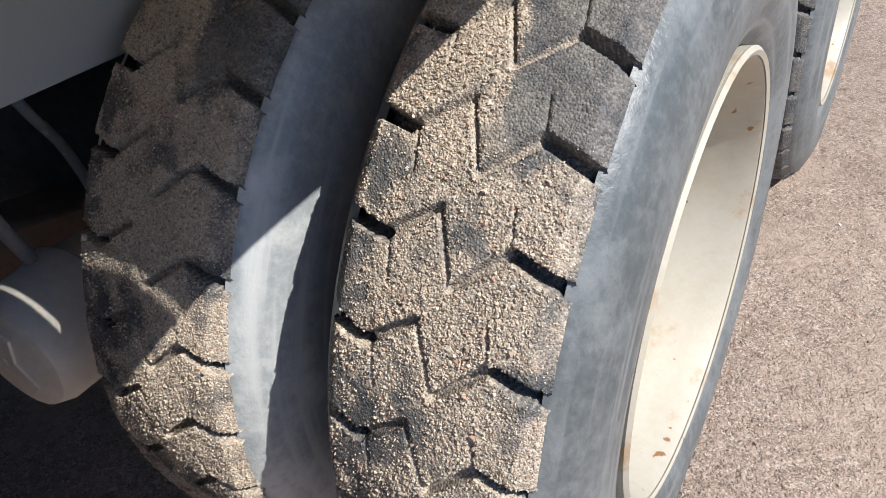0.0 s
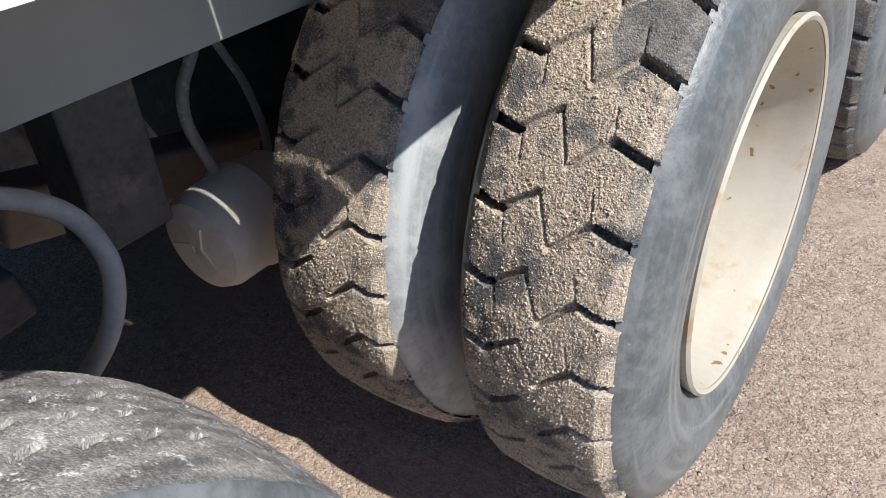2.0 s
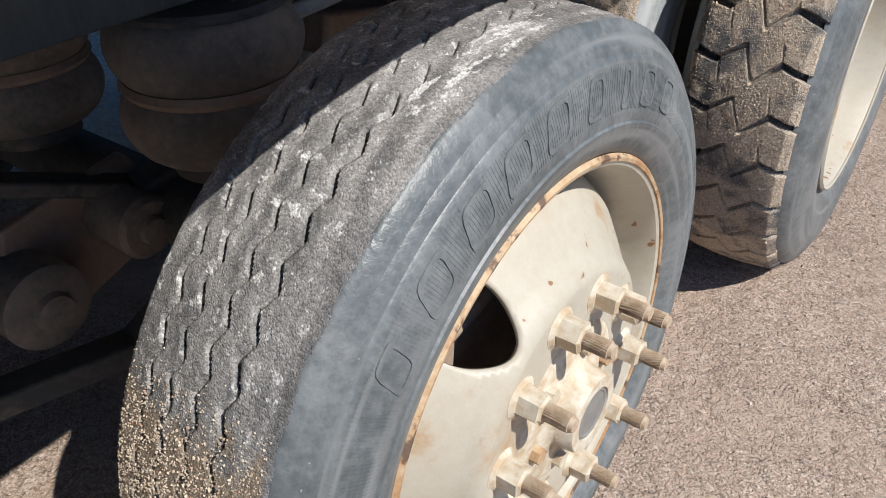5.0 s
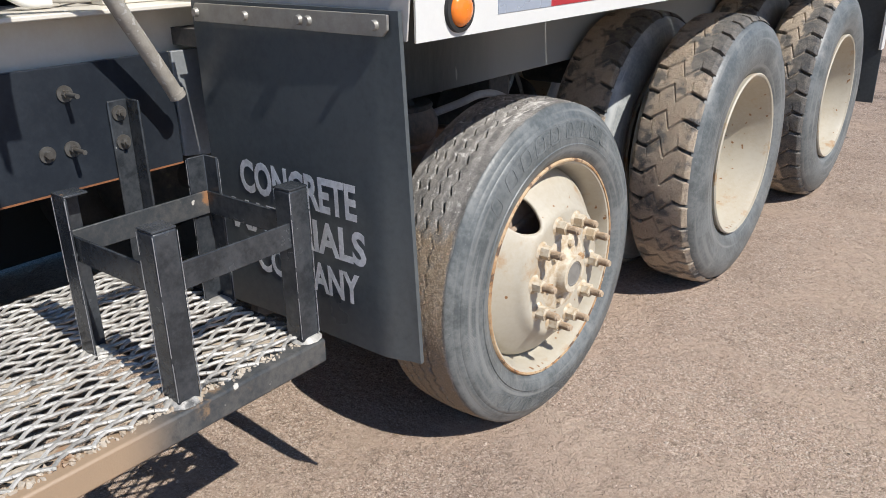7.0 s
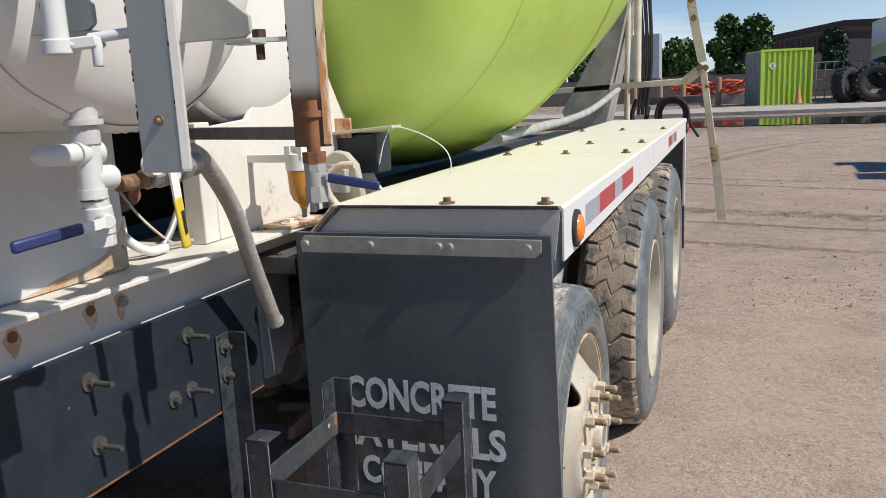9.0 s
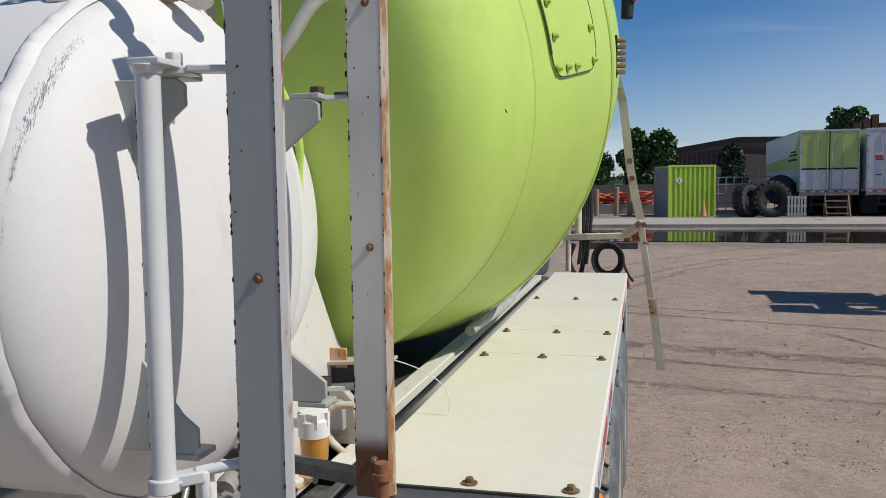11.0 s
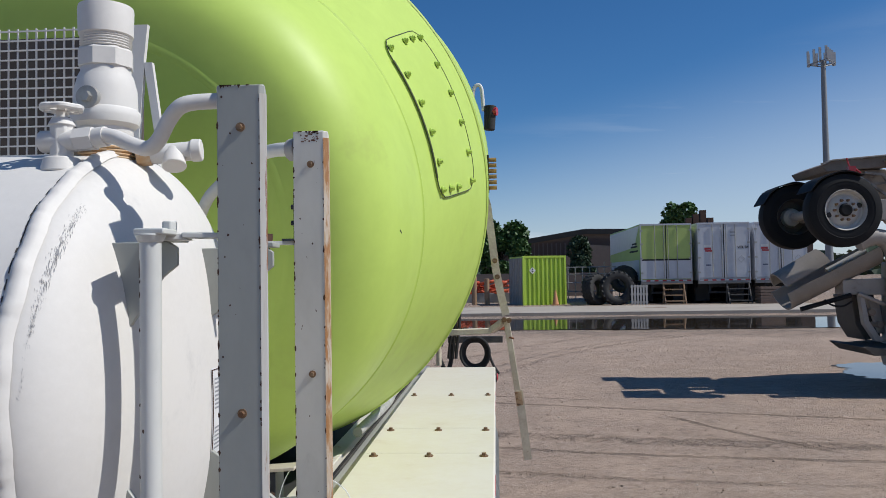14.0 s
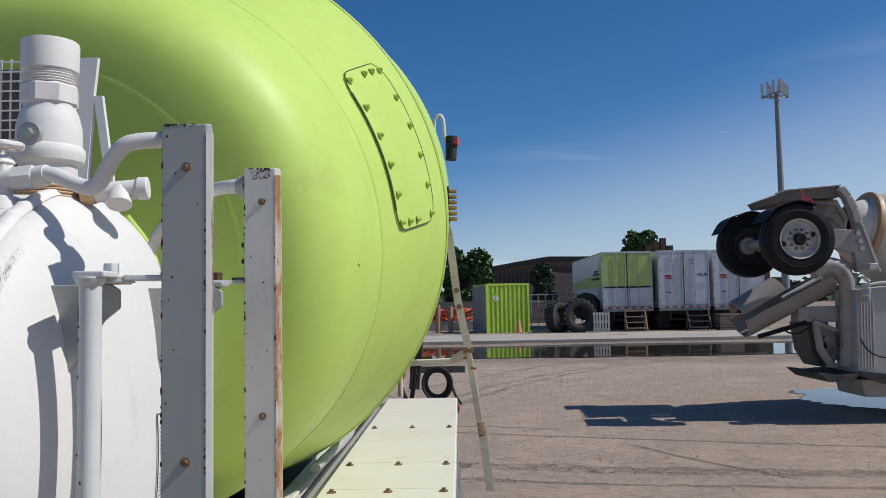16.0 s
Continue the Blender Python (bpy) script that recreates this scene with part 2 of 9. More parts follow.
M["grains"] = grain_material("tan_sand_grains", (((0.53, 0.445, 0.345), 0.0), ((0.45, 0.368, 0.28), 0.34), ((0.60, 0.51, 0.40), 0.60), ((0.33, 0.26, 0.20), 0.78), ((0.46, 0.29, 0.21), 0.90), ((0.20, 0.17, 0.15), 0.95)))
M["stones"] = grain_material("yard_gravel_stones", (((0.45, 0.345, 0.27), 0.0), ((0.36, 0.27, 0.21), 0.30), ((0.60, 0.50, 0.42), 0.55), ((0.25, 0.18, 0.14), 0.72), ((0.50, 0.33, 0.25), 0.86), ((0.16, 0.13, 0.11), 0.94)))
M["rim"] = mat("cream_wheel_paint", (0.46, 0.425, 0.35), (0.40, 0.345, 0.26), 0.5, amount=0.7, stain=5, bump=0.12, dirt=(0.37, 0.24, 0.13), dirt_scale=9, dirt_from=0.55, dirt_to=0.72, spots=(0.24, 0.12, 0.05), spot_scale=40, spot_from=0.695)
M["oldrubber"] = mat("dirty_black_rubber", (0.03, 0.03, 0.031), (0.06, 0.056, 0.052), 0.75, amount=1.0, stain=8, bump=0.3)
M["rimedge"] = mat("rusty_rim_lip", (0.50, 0.38, 0.24), (0.34, 0.17, 0.07), 0.7, amount=1.0, stain=13, bump=0.3, dirt=(0.12, 0.075, 0.05), dirt_scale=26, dirt_from=0.54, dirt_to=0.62)
M["rust"] = mat("rust", (0.25, 0.10, 0.04), (0.14, 0.055, 0.025), 0.8, amount=1.0, stain=20, bump=0.4)
M["bolt"] = mat("rusty_bolt_steel", (0.28, 0.19, 0.11), (0.16, 0.08, 0.04), 0.65, 0.3, amount=1.0, stain=60, bump=0.3)
M["steel"] = mat("dull_steel", (0.42, 0.41, 0.38), (0.32, 0.30, 0.27), 0.45, 0.6, amount=0.8, stain=20, bump=0.2)
M["black"] = mat("black_steel_paint", (0.016, 0.020, 0.027), (0.028, 0.034, 0.043), 0.36, amount=0.8, stain=5, bump=0.1, spots=(0.20, 0.19, 0.17), spot_scale=60, spot_from=0.79, spec=0.3)
M["blackworn"] = mat("worn_black_tube_paint", (0.021, 0.0245, 0.029), (0.055, 0.060, 0.067), 0.24, amount=0.9, stain=10, bump=0.12, dirt=(0.18, 0.12, 0.075), dirt_scale=11, dirt_from=0.71, dirt_to=0.77, spots=(0.46, 0.46, 0.45), spot_scale=30, spot_from=0.73)
M["ledge"] = mat("rusty_crusted_tube", (0.034, 0.040, 0.046), (0.095, 0.092, 0.088), 0.42, amount=1.0, stain=7, grain=60, bump=0.4, dirt=(0.30, 0.155, 0.075), dirt_scale=7, dirt_from=0.60, dirt_to=0.68, spots=(0.55, 0.52, 0.47), spot_scale=40, spot_from=0.71)
M["tubeouter"] = mat("rust_browned_tube", (0.034, 0.040, 0.046), (0.10, 0.098, 0.094), 0.45, amount=1.0, stain=7, grain=60, bump=0.4, dirt=(0.26, 0.17, 0.10), dirt_scale=9, dirt_from=0.60, dirt_to=0.70, spots=(0.55, 0.52, 0.47), spot_scale=40, spot_from=0.69, fade=(1, -1.16, -1.30, (0.33, 0.235, 0.155)))
# the rail turns paler towards the rear
M["railface"] = mat("dusty_grey_rail", (0.042, 0.048, 0.049), (0.075, 0.080, 0.079), 0.6, amount=0.9, stain=3, bump=0.25, dirt=(0.15, 0.145, 0.13), dirt_scale=9, dirt_from=0.62, dirt_to=0.78, stretch=(1, 1, 0.22), spots=(0.25, 0.25, 0.235), spot_scale=48, spot_from=0.69, fade=(1, 0.22, 0.70, (0.30, 0.305, 0.295)))
M["endgrey"] = mat("dull_grey_plate", (0.25, 0.265, 0.28), (0.18, 0.192, 0.20), 0.4, amount=0.8, stain=6, bump=0.15)
M["steeldark"] = mat("tarnished_dark_steel", (0.15, 0.145, 0.135), (0.09, 0.08, 0.07), 0.45, 0.5, amount=0.9, stain=40, bump=0.2)
M["scuff"] = mat("grey_scuff", (0.30, 0.30, 0.31), (0.12, 0.12, 0.125), 0.7, stain=60, bump=0.2)
M["crack"] = mat("dark_weld_crack", (0.05, 0.045, 0.04), (0.12, 0.10, 0.08), 0.8, stain=60, bump=0.2)
M["chip"] = mat("dark_rust_chip", (0.055, 0.028, 0.018), (0.11, 0.05, 0.025), 0.8, stain=80, bump=0.3)
M["flap"] = mat("black_rubber_flap", (0.060, 0.070, 0.077), (0.092, 0.106, 0.113), 0.30, amount=0.9, stain=2.0, bump=0.1, dirt=(0.085, 0.092, 0.090), dirt_scale=2.2, dirt_from=0.55, dirt_to=0.85)
M["under"] = mat("dirty_underbody", (0.047, 0.048, 0.049), (0.108, 0.099, 0.088), 0.7, amount=1.0, stain=7, bump=0.3, dirt=(0.205, 0.172, 0.138), dirt_scale=8, dirt_from=0.56, dirt_to=0.74)
M["grey"] = mat("grey_paint", (0.30, 0.29, 0.28), (0.38, 0.37, 0.35), 0.5, amount=0.7, bump=0.1)
M["mesh"] = mat("dusty_expanded_steel", (0.56, 0.545, 0.51), (0.30, 0.285, 0.26), 0.5, 0.25, amount=1.0, stain=22, bump=0.6, bump_scale=260, dirt=(0.07, 0.07, 0.07), dirt_scale=9, dirt_from=0.57, dirt_to=0.66)
M["setcrust"] = mat("set_concrete_crust", (0.50, 0.45, 0.38), (0.36, 0.28, 0.20), 0.85, amount=1.0, stain=14, grain=200, bump=0.6, bump_scale=240, dirt=(0.30, 0.185, 0.11), dirt_scale=11, dirt_from=0.56, dirt_to=0.68)
M["paper"] = mat("faded_paper", (0.72, 0.72, 0.72), (0.64, 0.64, 0.65), 0.7, bump=0.05)
M["print"] = mat("faint_grey_print", (0.33, 0.34, 0.36), None, 0.7, bump=0.0)
M["blue"] = mat("blue_grip", (0.017, 0.028, 0.10), (0.03, 0.045, 0.14), 0.4, bump=0.05)
M["yellow"] = mat("yellow_handle", (0.62, 0.45, 0.05), None, 0.45, amount=0.4)
M["amber"] = mat("amber_lens", (0.85, 0.22, 0.02), (0.75, 0.16, 0.015), 0.2, amount=0.4, bump=0.0, coat=0.4)
M["red"] = mat("red_tape", (0.42, 0.03, 0.04), (0.34, 0.03, 0.035), 0.3, amount=0.5, bump=0.05)
M["silver"] = mat("silver_tape", (0.42, 0.47, 0.55), (0.36, 0.41, 0.49), 0.25, 0.3, amount=0.5, bump=0.05)
M["hose"] = mat("grey_hose", (0.36, 0.335, 0.295), (0.26, 0.235, 0.205), 0.6, amount=0.9, stain=20, bump=0.3, spots=(0.43, 0.41, 0.38), spot_scale=60, spot_from=0.63)
M["letters"] = mat("white_stencil_paint", (0.80, 0.81, 0.82), (0.58, 0.59, 0.60), 0.6, amount=0.9, stain=30, bump=0.05, dirt=(0.18, 0.18, 0.18), dirt_scale=26, dirt_from=0.64, dirt_to=0.70)
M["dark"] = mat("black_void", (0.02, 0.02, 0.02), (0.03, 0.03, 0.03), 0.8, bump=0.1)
M["wood"] = mat("weathered_timber", (0.34, 0.22, 0.13), (0.24, 0.15, 0.09), 0.8, stain=9, bump=0.3)
M["brass"] = mat("brass_plate", (0.55, 0.48, 0.30), (0.44, 0.35, 0.19), 0.4, 0.2, stain=14, bump=0.1)
M["gold"] = mat("amber_bowl", (0.55, 0.26, 0.04), (0.42, 0.18, 0.03), 0.15, bump=0.0)


# ---- mesh builder ----
class Mesher:
    """Collects vertices and faces of simple solids for one mesh."""

    def __init__(self):
        self.v, self.f = [], []

    def add(self, verts, faces):
        k = len(self.v)
        self.v += [tuple(p) for p in verts]
        self.f += [tuple(i + k for i in f) for f in faces]
        return self

    def box(self, x0, x1, y0, y1, z0, z1, m=None):
        p = [Vector((x, y, z)) for z in (z0, z1) for y in (y0, y1) for x in (x0, x1)]
        if m:
            p = [m @ q for q in p]
        return self.add(p, [(0, 2, 3, 1), (4, 5, 7, 6), (0, 1, 5, 4), (2, 6, 7, 3), (0, 4, 6, 2), (1, 3, 7, 5)])

    def beam(self, a, b, w, h, up=(0, 0, 1)):
        """A box of section w x h from a to b."""
        a, b = Vector(a), Vector(b)
        d = (b - a).normalized()
        s = d.cross(Vector(up)).normalized()
        u = s.cross(d)
        p = [q + s * i * w / 2 + u * j * h / 2 for q in (a, b) for i, j in ((-1, -1), (1, -1), (1, 1), (-1, 1))]
        return self.add(p, [(0, 1, 2, 3), (7, 6, 5, 4), (0, 4, 5, 1), (1, 5, 6, 2), (2, 6, 7, 3), (3, 7, 4, 0)])

    def cyl(self, a, b, r0, r1=None, n=16, phase=0.0):
        a, b = Vector(a), Vector(b)
        r1 = r0 if r1 is None else r1
        q = (b - a).to_track_quat("Z", "Y").to_matrix()
        ring = [q @ Vector((math.cos(2 * math.pi * i / n + phase), math.sin(2 * math.pi * i / n + phase), 0)) for i in range(n)]
        p = [a + c * r0 for c in ring] + [b + c * r1 for c in ring]
        f = [(i, (i + 1) % n, n + (i + 1) % n, n + i) for i in range(n)]
        return self.add(p, f + [tuple(range(n - 1, -1, -1)), tuple(range(n, 2 * n))])

    def sweep(self, pts, r, n=10, smooth=6):
        """A round tube along a smooth curve through the points."""
        pts = [Vector(p) for p in pts]
        if smooth and len(pts) > 2:
            ext = [2 * pts[0] - pts[1]] + pts + [2 * pts[-1] - pts[-2]]
            out = []
            for i in range(1, len(ext) - 2):
                p0, p1, p2, p3 = ext[i - 1:i + 3]
                for k in range(smooth):
                    t = k / smooth
                    out.append(0.5 * (2 * p1 + (p2 - p0) * t + (2 * p0 - 5 * p1 + 4 * p2 - p3) * t * t + (3 * p1 - p0 - 3 * p2 + p3) * t ** 3))
            pts = out + [pts[-1]]
        verts, ref = [], None
        for i, p in enumerate(pts):
            d = (pts[min(i + 1, len(pts) - 1)] - pts[max(i - 1, 0)]).normalized()
            if ref is None:
                ref = d.orthogonal().normalized()
            ref = (ref - d * ref.dot(d)).normalized()
            w = d.cross(ref)
            verts += [p + (ref * math.cos(2 * math.pi * k / n) + w * math.sin(2 * math.pi * k / n)) * r for k in range(n)]
        f = [(i * n + k, i * n + (k + 1) % n, (i + 1) * n + (k + 1) % n, (i + 1) * n + k) for i in range(len(pts) - 1) for k in range(n)]
        e = (len(pts) - 1) * n
        return self.add(verts, f + [tuple(range(n - 1, -1, -1)), tuple(range(e, e + n))])

    def lathe(self, prof, n=48, m=None, close=False):
        """Turns the profile of (s, r) round the local x axis, s along it."""
        verts = []
        for s, r in prof:
            verts += [Vector((s, r * math.cos(2 * math.pi * i / n), r * math.sin(2 * math.pi * i / n))) for i in range(n)]
        if m:
            verts = [m @ p for p in verts]
        c = len(prof)
        rows = c if close else c - 1
        f = [(i % c * n + k, (i + 1) % c * n + k, (i + 1) % c * n + (k + 1) % n, i % c * n + (k + 1) % n) for i in range(rows) for k in range(n)]
        return self.add(verts, f)

    def plate(self, poly, axis, a, b):
        """A flat plate: polygon in the plane across the axis (0 x, 1 y, 2 z), from a to b along it."""
        n = len(poly)
        put = lambda p, v: {0: (v, p[0], p[1]), 1: (p[0], v, p[1]), 2: (p[0], p[1], v)}[axis]
        p = [put(q, a) for q in poly] + [put(q, b) for q in poly]
        return self.add(p, [tuple(range(n - 1, -1, -1)), tuple(range(n, 2 * n))] + [(i, (i + 1) % n, n + (i + 1) % n, n + i) for i in range(n)])

    def mesh(self, name, material, sharp=38.0):
        me = bpy.data.meshes.new(name)
        me.from_pydata(self.v, [], self.f)
        bm = bmesh.new()
        bm.from_mesh(me)
        bmesh.ops.recalc_face_normals(bm, faces=bm.faces)
        bm.to_mesh(me)
        bm.free()
        me.materials.append(material)
        me.shade_smooth()
        me.set_sharp_from_angle(angle=radians(sharp))
        return me


def solid(name, mesher, material, parent=None, label="", bevel=0.0, sharp=38.0, world_place=True):
    """Links a mesher's mesh as one object, under a thing or a part."""
    ob = new(name, mesher.mesh(name, material, sharp))
    if parent:
        ob.parent = parent
        if world_place and parent.type == "EMPTY":
            ob.matrix_parent_inverse = Matrix.Translation(-parent.location)
    if label:
        ob["label"] = label
    if bevel:
        mod = ob.modifiers.new("bevel", "BEVEL")
        mod.width, mod.segments, mod.limit_method, mod.angle_limit = bevel, 2, "ANGLE", radians(40)
    return ob


def thing(name, label, category, group="", at=(0, 0, 0)):
    ob = new(name)
    ob.location = at
    ob.empty_display_size = 0.1
    return tagged(ob, label, category, group)


def smoothstep(a, b, x):
    t = min(1.0, max(0.0, (x - a) / (b - a)))
    return t * t * (3 - 2 * t)


# ---- ground ----
def ground_height(x, y):
    h = 0.27 * smoothstep(3.5, 10.0, y) + 0.15 * smoothstep(27.5, 31.0, y)
    n = noise.noise(Vector((x * 0.35, y * 0.35, 1.3))) * 0.02 + noise.noise(Vector((x * 1.7, y * 1.7, 4.0))) * 0.006
    flat = smoothstep(10, 12, y) * (1 - smoothstep(27, 28, y))
    return h + n * (1 - 0.8 * flat) * (1.0 if abs(x) + abs(y) > 2 else 0.3)


def make_ground():
    xs = [-900, -300, -120, -60, -30, -18] + [-12 + 0.3 * i for i in range(0, 101)] + [24, 32, 45, 70, 130, 300, 900]
    ys = [-900, -200, -60, -25, -12] + [-7 + 0.3 * i for i in range(0, 140)] + [38, 44, 55, 75, 120, 300, 1200]
    me = Mesher()
    me.add([(x, y, ground_height(x, y)) for y in ys for x in xs],
           [(j * len(xs) + i, j * len(xs) + i + 1, (j + 1) * len(xs) + i + 1, (j + 1) * len(xs) + i) for j in range(len(ys) - 1) for i in range(len(xs) - 1)])
    m = bpy.data.materials.new("packed_dirt_and_gravel")
    m.use_nodes = True
    n, l = m.node_tree.nodes, m.node_tree.links
    b = n["Principled BSDF"]
    b.inputs["Roughness"].default_value = 0.92
    b.inputs["Specular IOR Level"].default_value = 0.10
    co = n.new("ShaderNodeTexCoord").outputs["Object"]

    def tex(scale, detail=5.0, rough_n=0.6, stretch=None, kind="ShaderNodeTexNoise"):
        t = n.new(kind)
        t.inputs["Scale"].default_value = scale
        if kind == "ShaderNodeTexNoise":
            t.inputs["Detail"].default_value, t.inputs["Roughness"].default_value = detail, rough_n
        src = co
        if stretch:
            mp = n.new("ShaderNodeMapping")
            mp.inputs["Scale"].default_value = stretch
            mp.inputs["Rotation"].default_value = (0, 0, radians(-12))
            l.new(co, mp.inputs[0])
            src = mp.outputs[0]
        l.new(src, t.inputs["Vector"])
        return t.outputs[0]

    def ramp(src, a, z):
        r = n.new("ShaderNodeMapRange")
        r.interpolation_type = "SMOOTHSTEP"
        r.inputs[1].default_value, r.inputs[2].default_value = a, z
        l.new(src, r.inputs[0])
        return r.outputs[0]

    def mix(fac, a, z, k=1.0):
        x = n.new("ShaderNodeMix")
        x.data_type = "RGBA"
        mm = n.new("ShaderNodeMath")
        mm.operation = "MULTIPLY"
        mm.inputs[1].default_value = k
        l.new(fac, mm.inputs[0])
        l.new(mm.outputs[0], x.inputs[0])
        for i, v in ((6, a), (7, z)):
            if isinstance(v, tuple):
                x.inputs[i].default_value = (*v, 1)
            else:
                l.new(v, x.inputs[i])
        return x.outputs[2]

    def pebbles(scale):
        """Cells of loose stones: a random value for each and its height."""
        v = n.new("ShaderNodeTexVoronoi")
        v.inputs["Scale"].default_value = scale
        l.new(co, v.inputs["Vector"])
        s = n.new("ShaderNodeSeparateColor")
        l.new(v.outputs["Color"], s.inputs[0])
        return s.outputs[0], s.outputs[1], v.outputs["Distance"]

    col = mix(ramp(tex(0.5), 0.35, 0.65), (0.475, 0.352, 0.272), (0.39, 0.292, 0.228))
    col = mix(ramp(tex(7.0), 0.45, 0.7), col, (0.46, 0.36, 0.285), 0.6)
    # broad bands pressed by tyres, in two directions, and damp stains
    col = mix(ramp(tex(1.0, 6.0, 0.7, (0.35, 2.0, 1)), 0.56, 0.70), col, (0.24, 0.178, 0.135), 0.4)
    col = mix(ramp(tex(2.3, 6.0, 0.7, (0.3, 1.8, 1)), 0.55, 0.68), col, (0.50, 0.395, 0.305), 0.6)
    col = mix(ramp(tex(0.9, 6.0, 0.7), 0.58, 0.70), col, (0.27, 0.21, 0.17), 0.5)
    def track(cx, cy, r, half, x0, x1, scale, k, y0=4.5):
        """A wheel track on a wide arc round a turning centre, from x0 to x1 and beyond y0, broken up along its length."""
        far = n.new("ShaderNodeVectorMath")
        far.operation = "DISTANCE"
        flat = n.new("ShaderNodeVectorMath")
        flat.operation = "MULTIPLY"
        l.new(co, flat.inputs[0])
        flat.inputs[1].default_value = (1, 1, 0)
        l.new(flat.outputs[0], far.inputs[0])
        far.inputs[1].default_value = (cx, cy, 0)
        off = n.new("ShaderNodeMath")
        off.operation = "MULTIPLY_ADD"
        l.new(tex(2.2, 4.0, 0.7), off.inputs[0])
        off.inputs[1].default_value, off.inputs[2].default_value = half * 1.6, -r - half * 0.8
        gap = n.new("ShaderNodeMath")
        l.new(far.outputs["Value"], gap.inputs[0])
        l.new(off.outputs[0], gap.inputs[1])
        flip = n.new("ShaderNodeMath")
        flip.operation = "ABSOLUTE"
        l.new(gap.outputs[0], flip.inputs[0])
        mask = ramp(flip.outputs[0], half, half * 0.35)
        xs_ = n.new("ShaderNodeSeparateXYZ")
        l.new(co, xs_.inputs[0])
        for src in (ramp(xs_.outputs[0], x0, x0 + 0.4), ramp(xs_.outputs[0], x1, x1 - 0.4), ramp(xs_.outputs[1], y0, y0 + 0.6), ramp(tex(scale, 5.0, 0.75), 0.40, 0.56)):
            x = n.new("ShaderNodeMath")
            x.operation = "MULTIPLY"
            l.new(mask, x.inputs[0])
            l.new(src, x.inputs[1])
            mask = x.outputs[0]
        tracks.append((mask, k))

    tracks = []
    track(14.18, 62.67, 56.22, 0.05, -1.0, 5.5, 7.0, 0.9)
    track(14.18, 62.67, 55.75, 0.04, -1.0, 1.6, 9.0, 0.8)
    track(12.32, 15.02, 12.68, 0.06, 2.0, 3.7, 9.0, 0.95)
    track(5.49, 30.73, 24.71, 0.20, -1.0, 7.0, 6.0, 0.9)
    track(5.49, 30.73, 25.25, 0.06, -1.0, 7.0, 7.0, 0.7)
    track(5.8, 31.5, 26.9, 0.08, -1.0, 7.0, 6.0, 0.7)
    track(28.94, -1.15, 32.95, 0.12, -3.0, 3.2, 4.0, 0.9, 10.0)
    track(16.23, 5.98, 16.84, 0.13, -1.0, 6.0, 4.0, 0.9, 9.6)
    track(16.23, 5.98, 17.25, 0.10, -1.0, 6.0, 4.0, 0.8, 9.6)
    for mask, k in tracks:
        col = mix(mask, col, (0.115, 0.088, 0.07), k)
    # loose clods, sand drifts and damp blotches, coarse and fine
    col = mix(ramp(tex(4.5, 8.0, 0.78), 0.52, 0.68), col, (0.24, 0.178, 0.135), 0.5)
    col = mix(ramp(tex(3.1, 8.0, 0.74, (0.6, 1.5, 1)), 0.54, 0.70), col, (0.53, 0.425, 0.335), 0.55)
    col = mix(ramp(tex(45.0, 4.0, 0.7), 0.50, 0.62), col, (0.15, 0.11, 0.082), 0.45)
    col = mix(ramp(tex(23.0, 5.0, 0.7), 0.54, 0.64), col, (0.55, 0.445, 0.35), 0.45)
    # rougher, darker ground away from the truck, and damp dark earth round the long puddle
    sx = n.new("ShaderNodeSeparateXYZ")
    l.new(co, sx.inputs[0])
    wob = n.new("ShaderNodeMath")
    wob.operation = "MULTIPLY_ADD"
    l.new(tex(0.28, 5.0, 0.65), wob.inputs[0])
    wob.inputs[1].default_value = 9.0
    l.new(sx.outputs[1], wob.inputs[2])
    col = mix(ramp(wob.outputs[0], 7.2, 10.5), col, (0.27, 0.19, 0.142), 0.40)
    # dark specks stand in for small shadows between coarse stones
    stone_shade = n.new("ShaderNodeMath")
    stone_shade.operation = "MULTIPLY"
    l.new(ramp(wob.outputs[0], 6.8, 9.5), stone_shade.inputs[0])
    l.new(ramp(tex(13.0, 6.0, 0.78, (0.7, 1.3, 1)), 0.49, 0.60), stone_shade.inputs[1])
    col = mix(stone_shade.outputs[0], col, (0.10, 0.075, 0.058), 0.55)
    col = mix(ramp(wob.outputs[0], 22.0, 24.5), col, (0.12, 0.09, 0.07), 0.85)
    packed = col
    p1, q1, d1 = pebbles(190.0)
    p2, q2, d2 = pebbles(360.0)
    col = mix(ramp(p1, 0.80, 0.88), col, (0.66, 0.55, 0.46), 0.7)
    col = mix(ramp(q1, 0.82, 0.90), col, (0.16, 0.12, 0.095), 0.45)
    col = mix(ramp(p2, 0.72, 0.85), col, (0.64, 0.52, 0.43), 0.6)
    col = mix(ramp(q2, 0.74, 0.88), col, (0.18, 0.135, 0.105), 0.42)
    # smooth sandy drifts between the gravel
    drift = ramp(tex(1.7, 6.0, 0.62, (0.8, 1.2, 1)), 0.47, 0.58)
    col = mix(ramp(tex(1.1, 6.0, 0.66), 0.50, 0.64), col, (0.29, 0.215, 0.165), 0.3)
    col = mix(drift, col, mix(drift, packed, (0.52, 0.40, 0.312), 0.5), 0.75)
    l.new(col, b.inputs["Base Color"])
    below = None
    reliefs = [(d1, -0.0035, 0.8), (d2, -0.002, 0.8), (tex(420.0, 3.0, 0.75), 0.002, 0.7), (tex(60.0, 4.0, 0.75), 0.005, 0.8), (tex(16.0, 5.0, 0.7), 0.02, 0.9), (tex(3.4, 6.0, 0.7, (0.7, 1.7, 1)), 0.03, 0.8)]
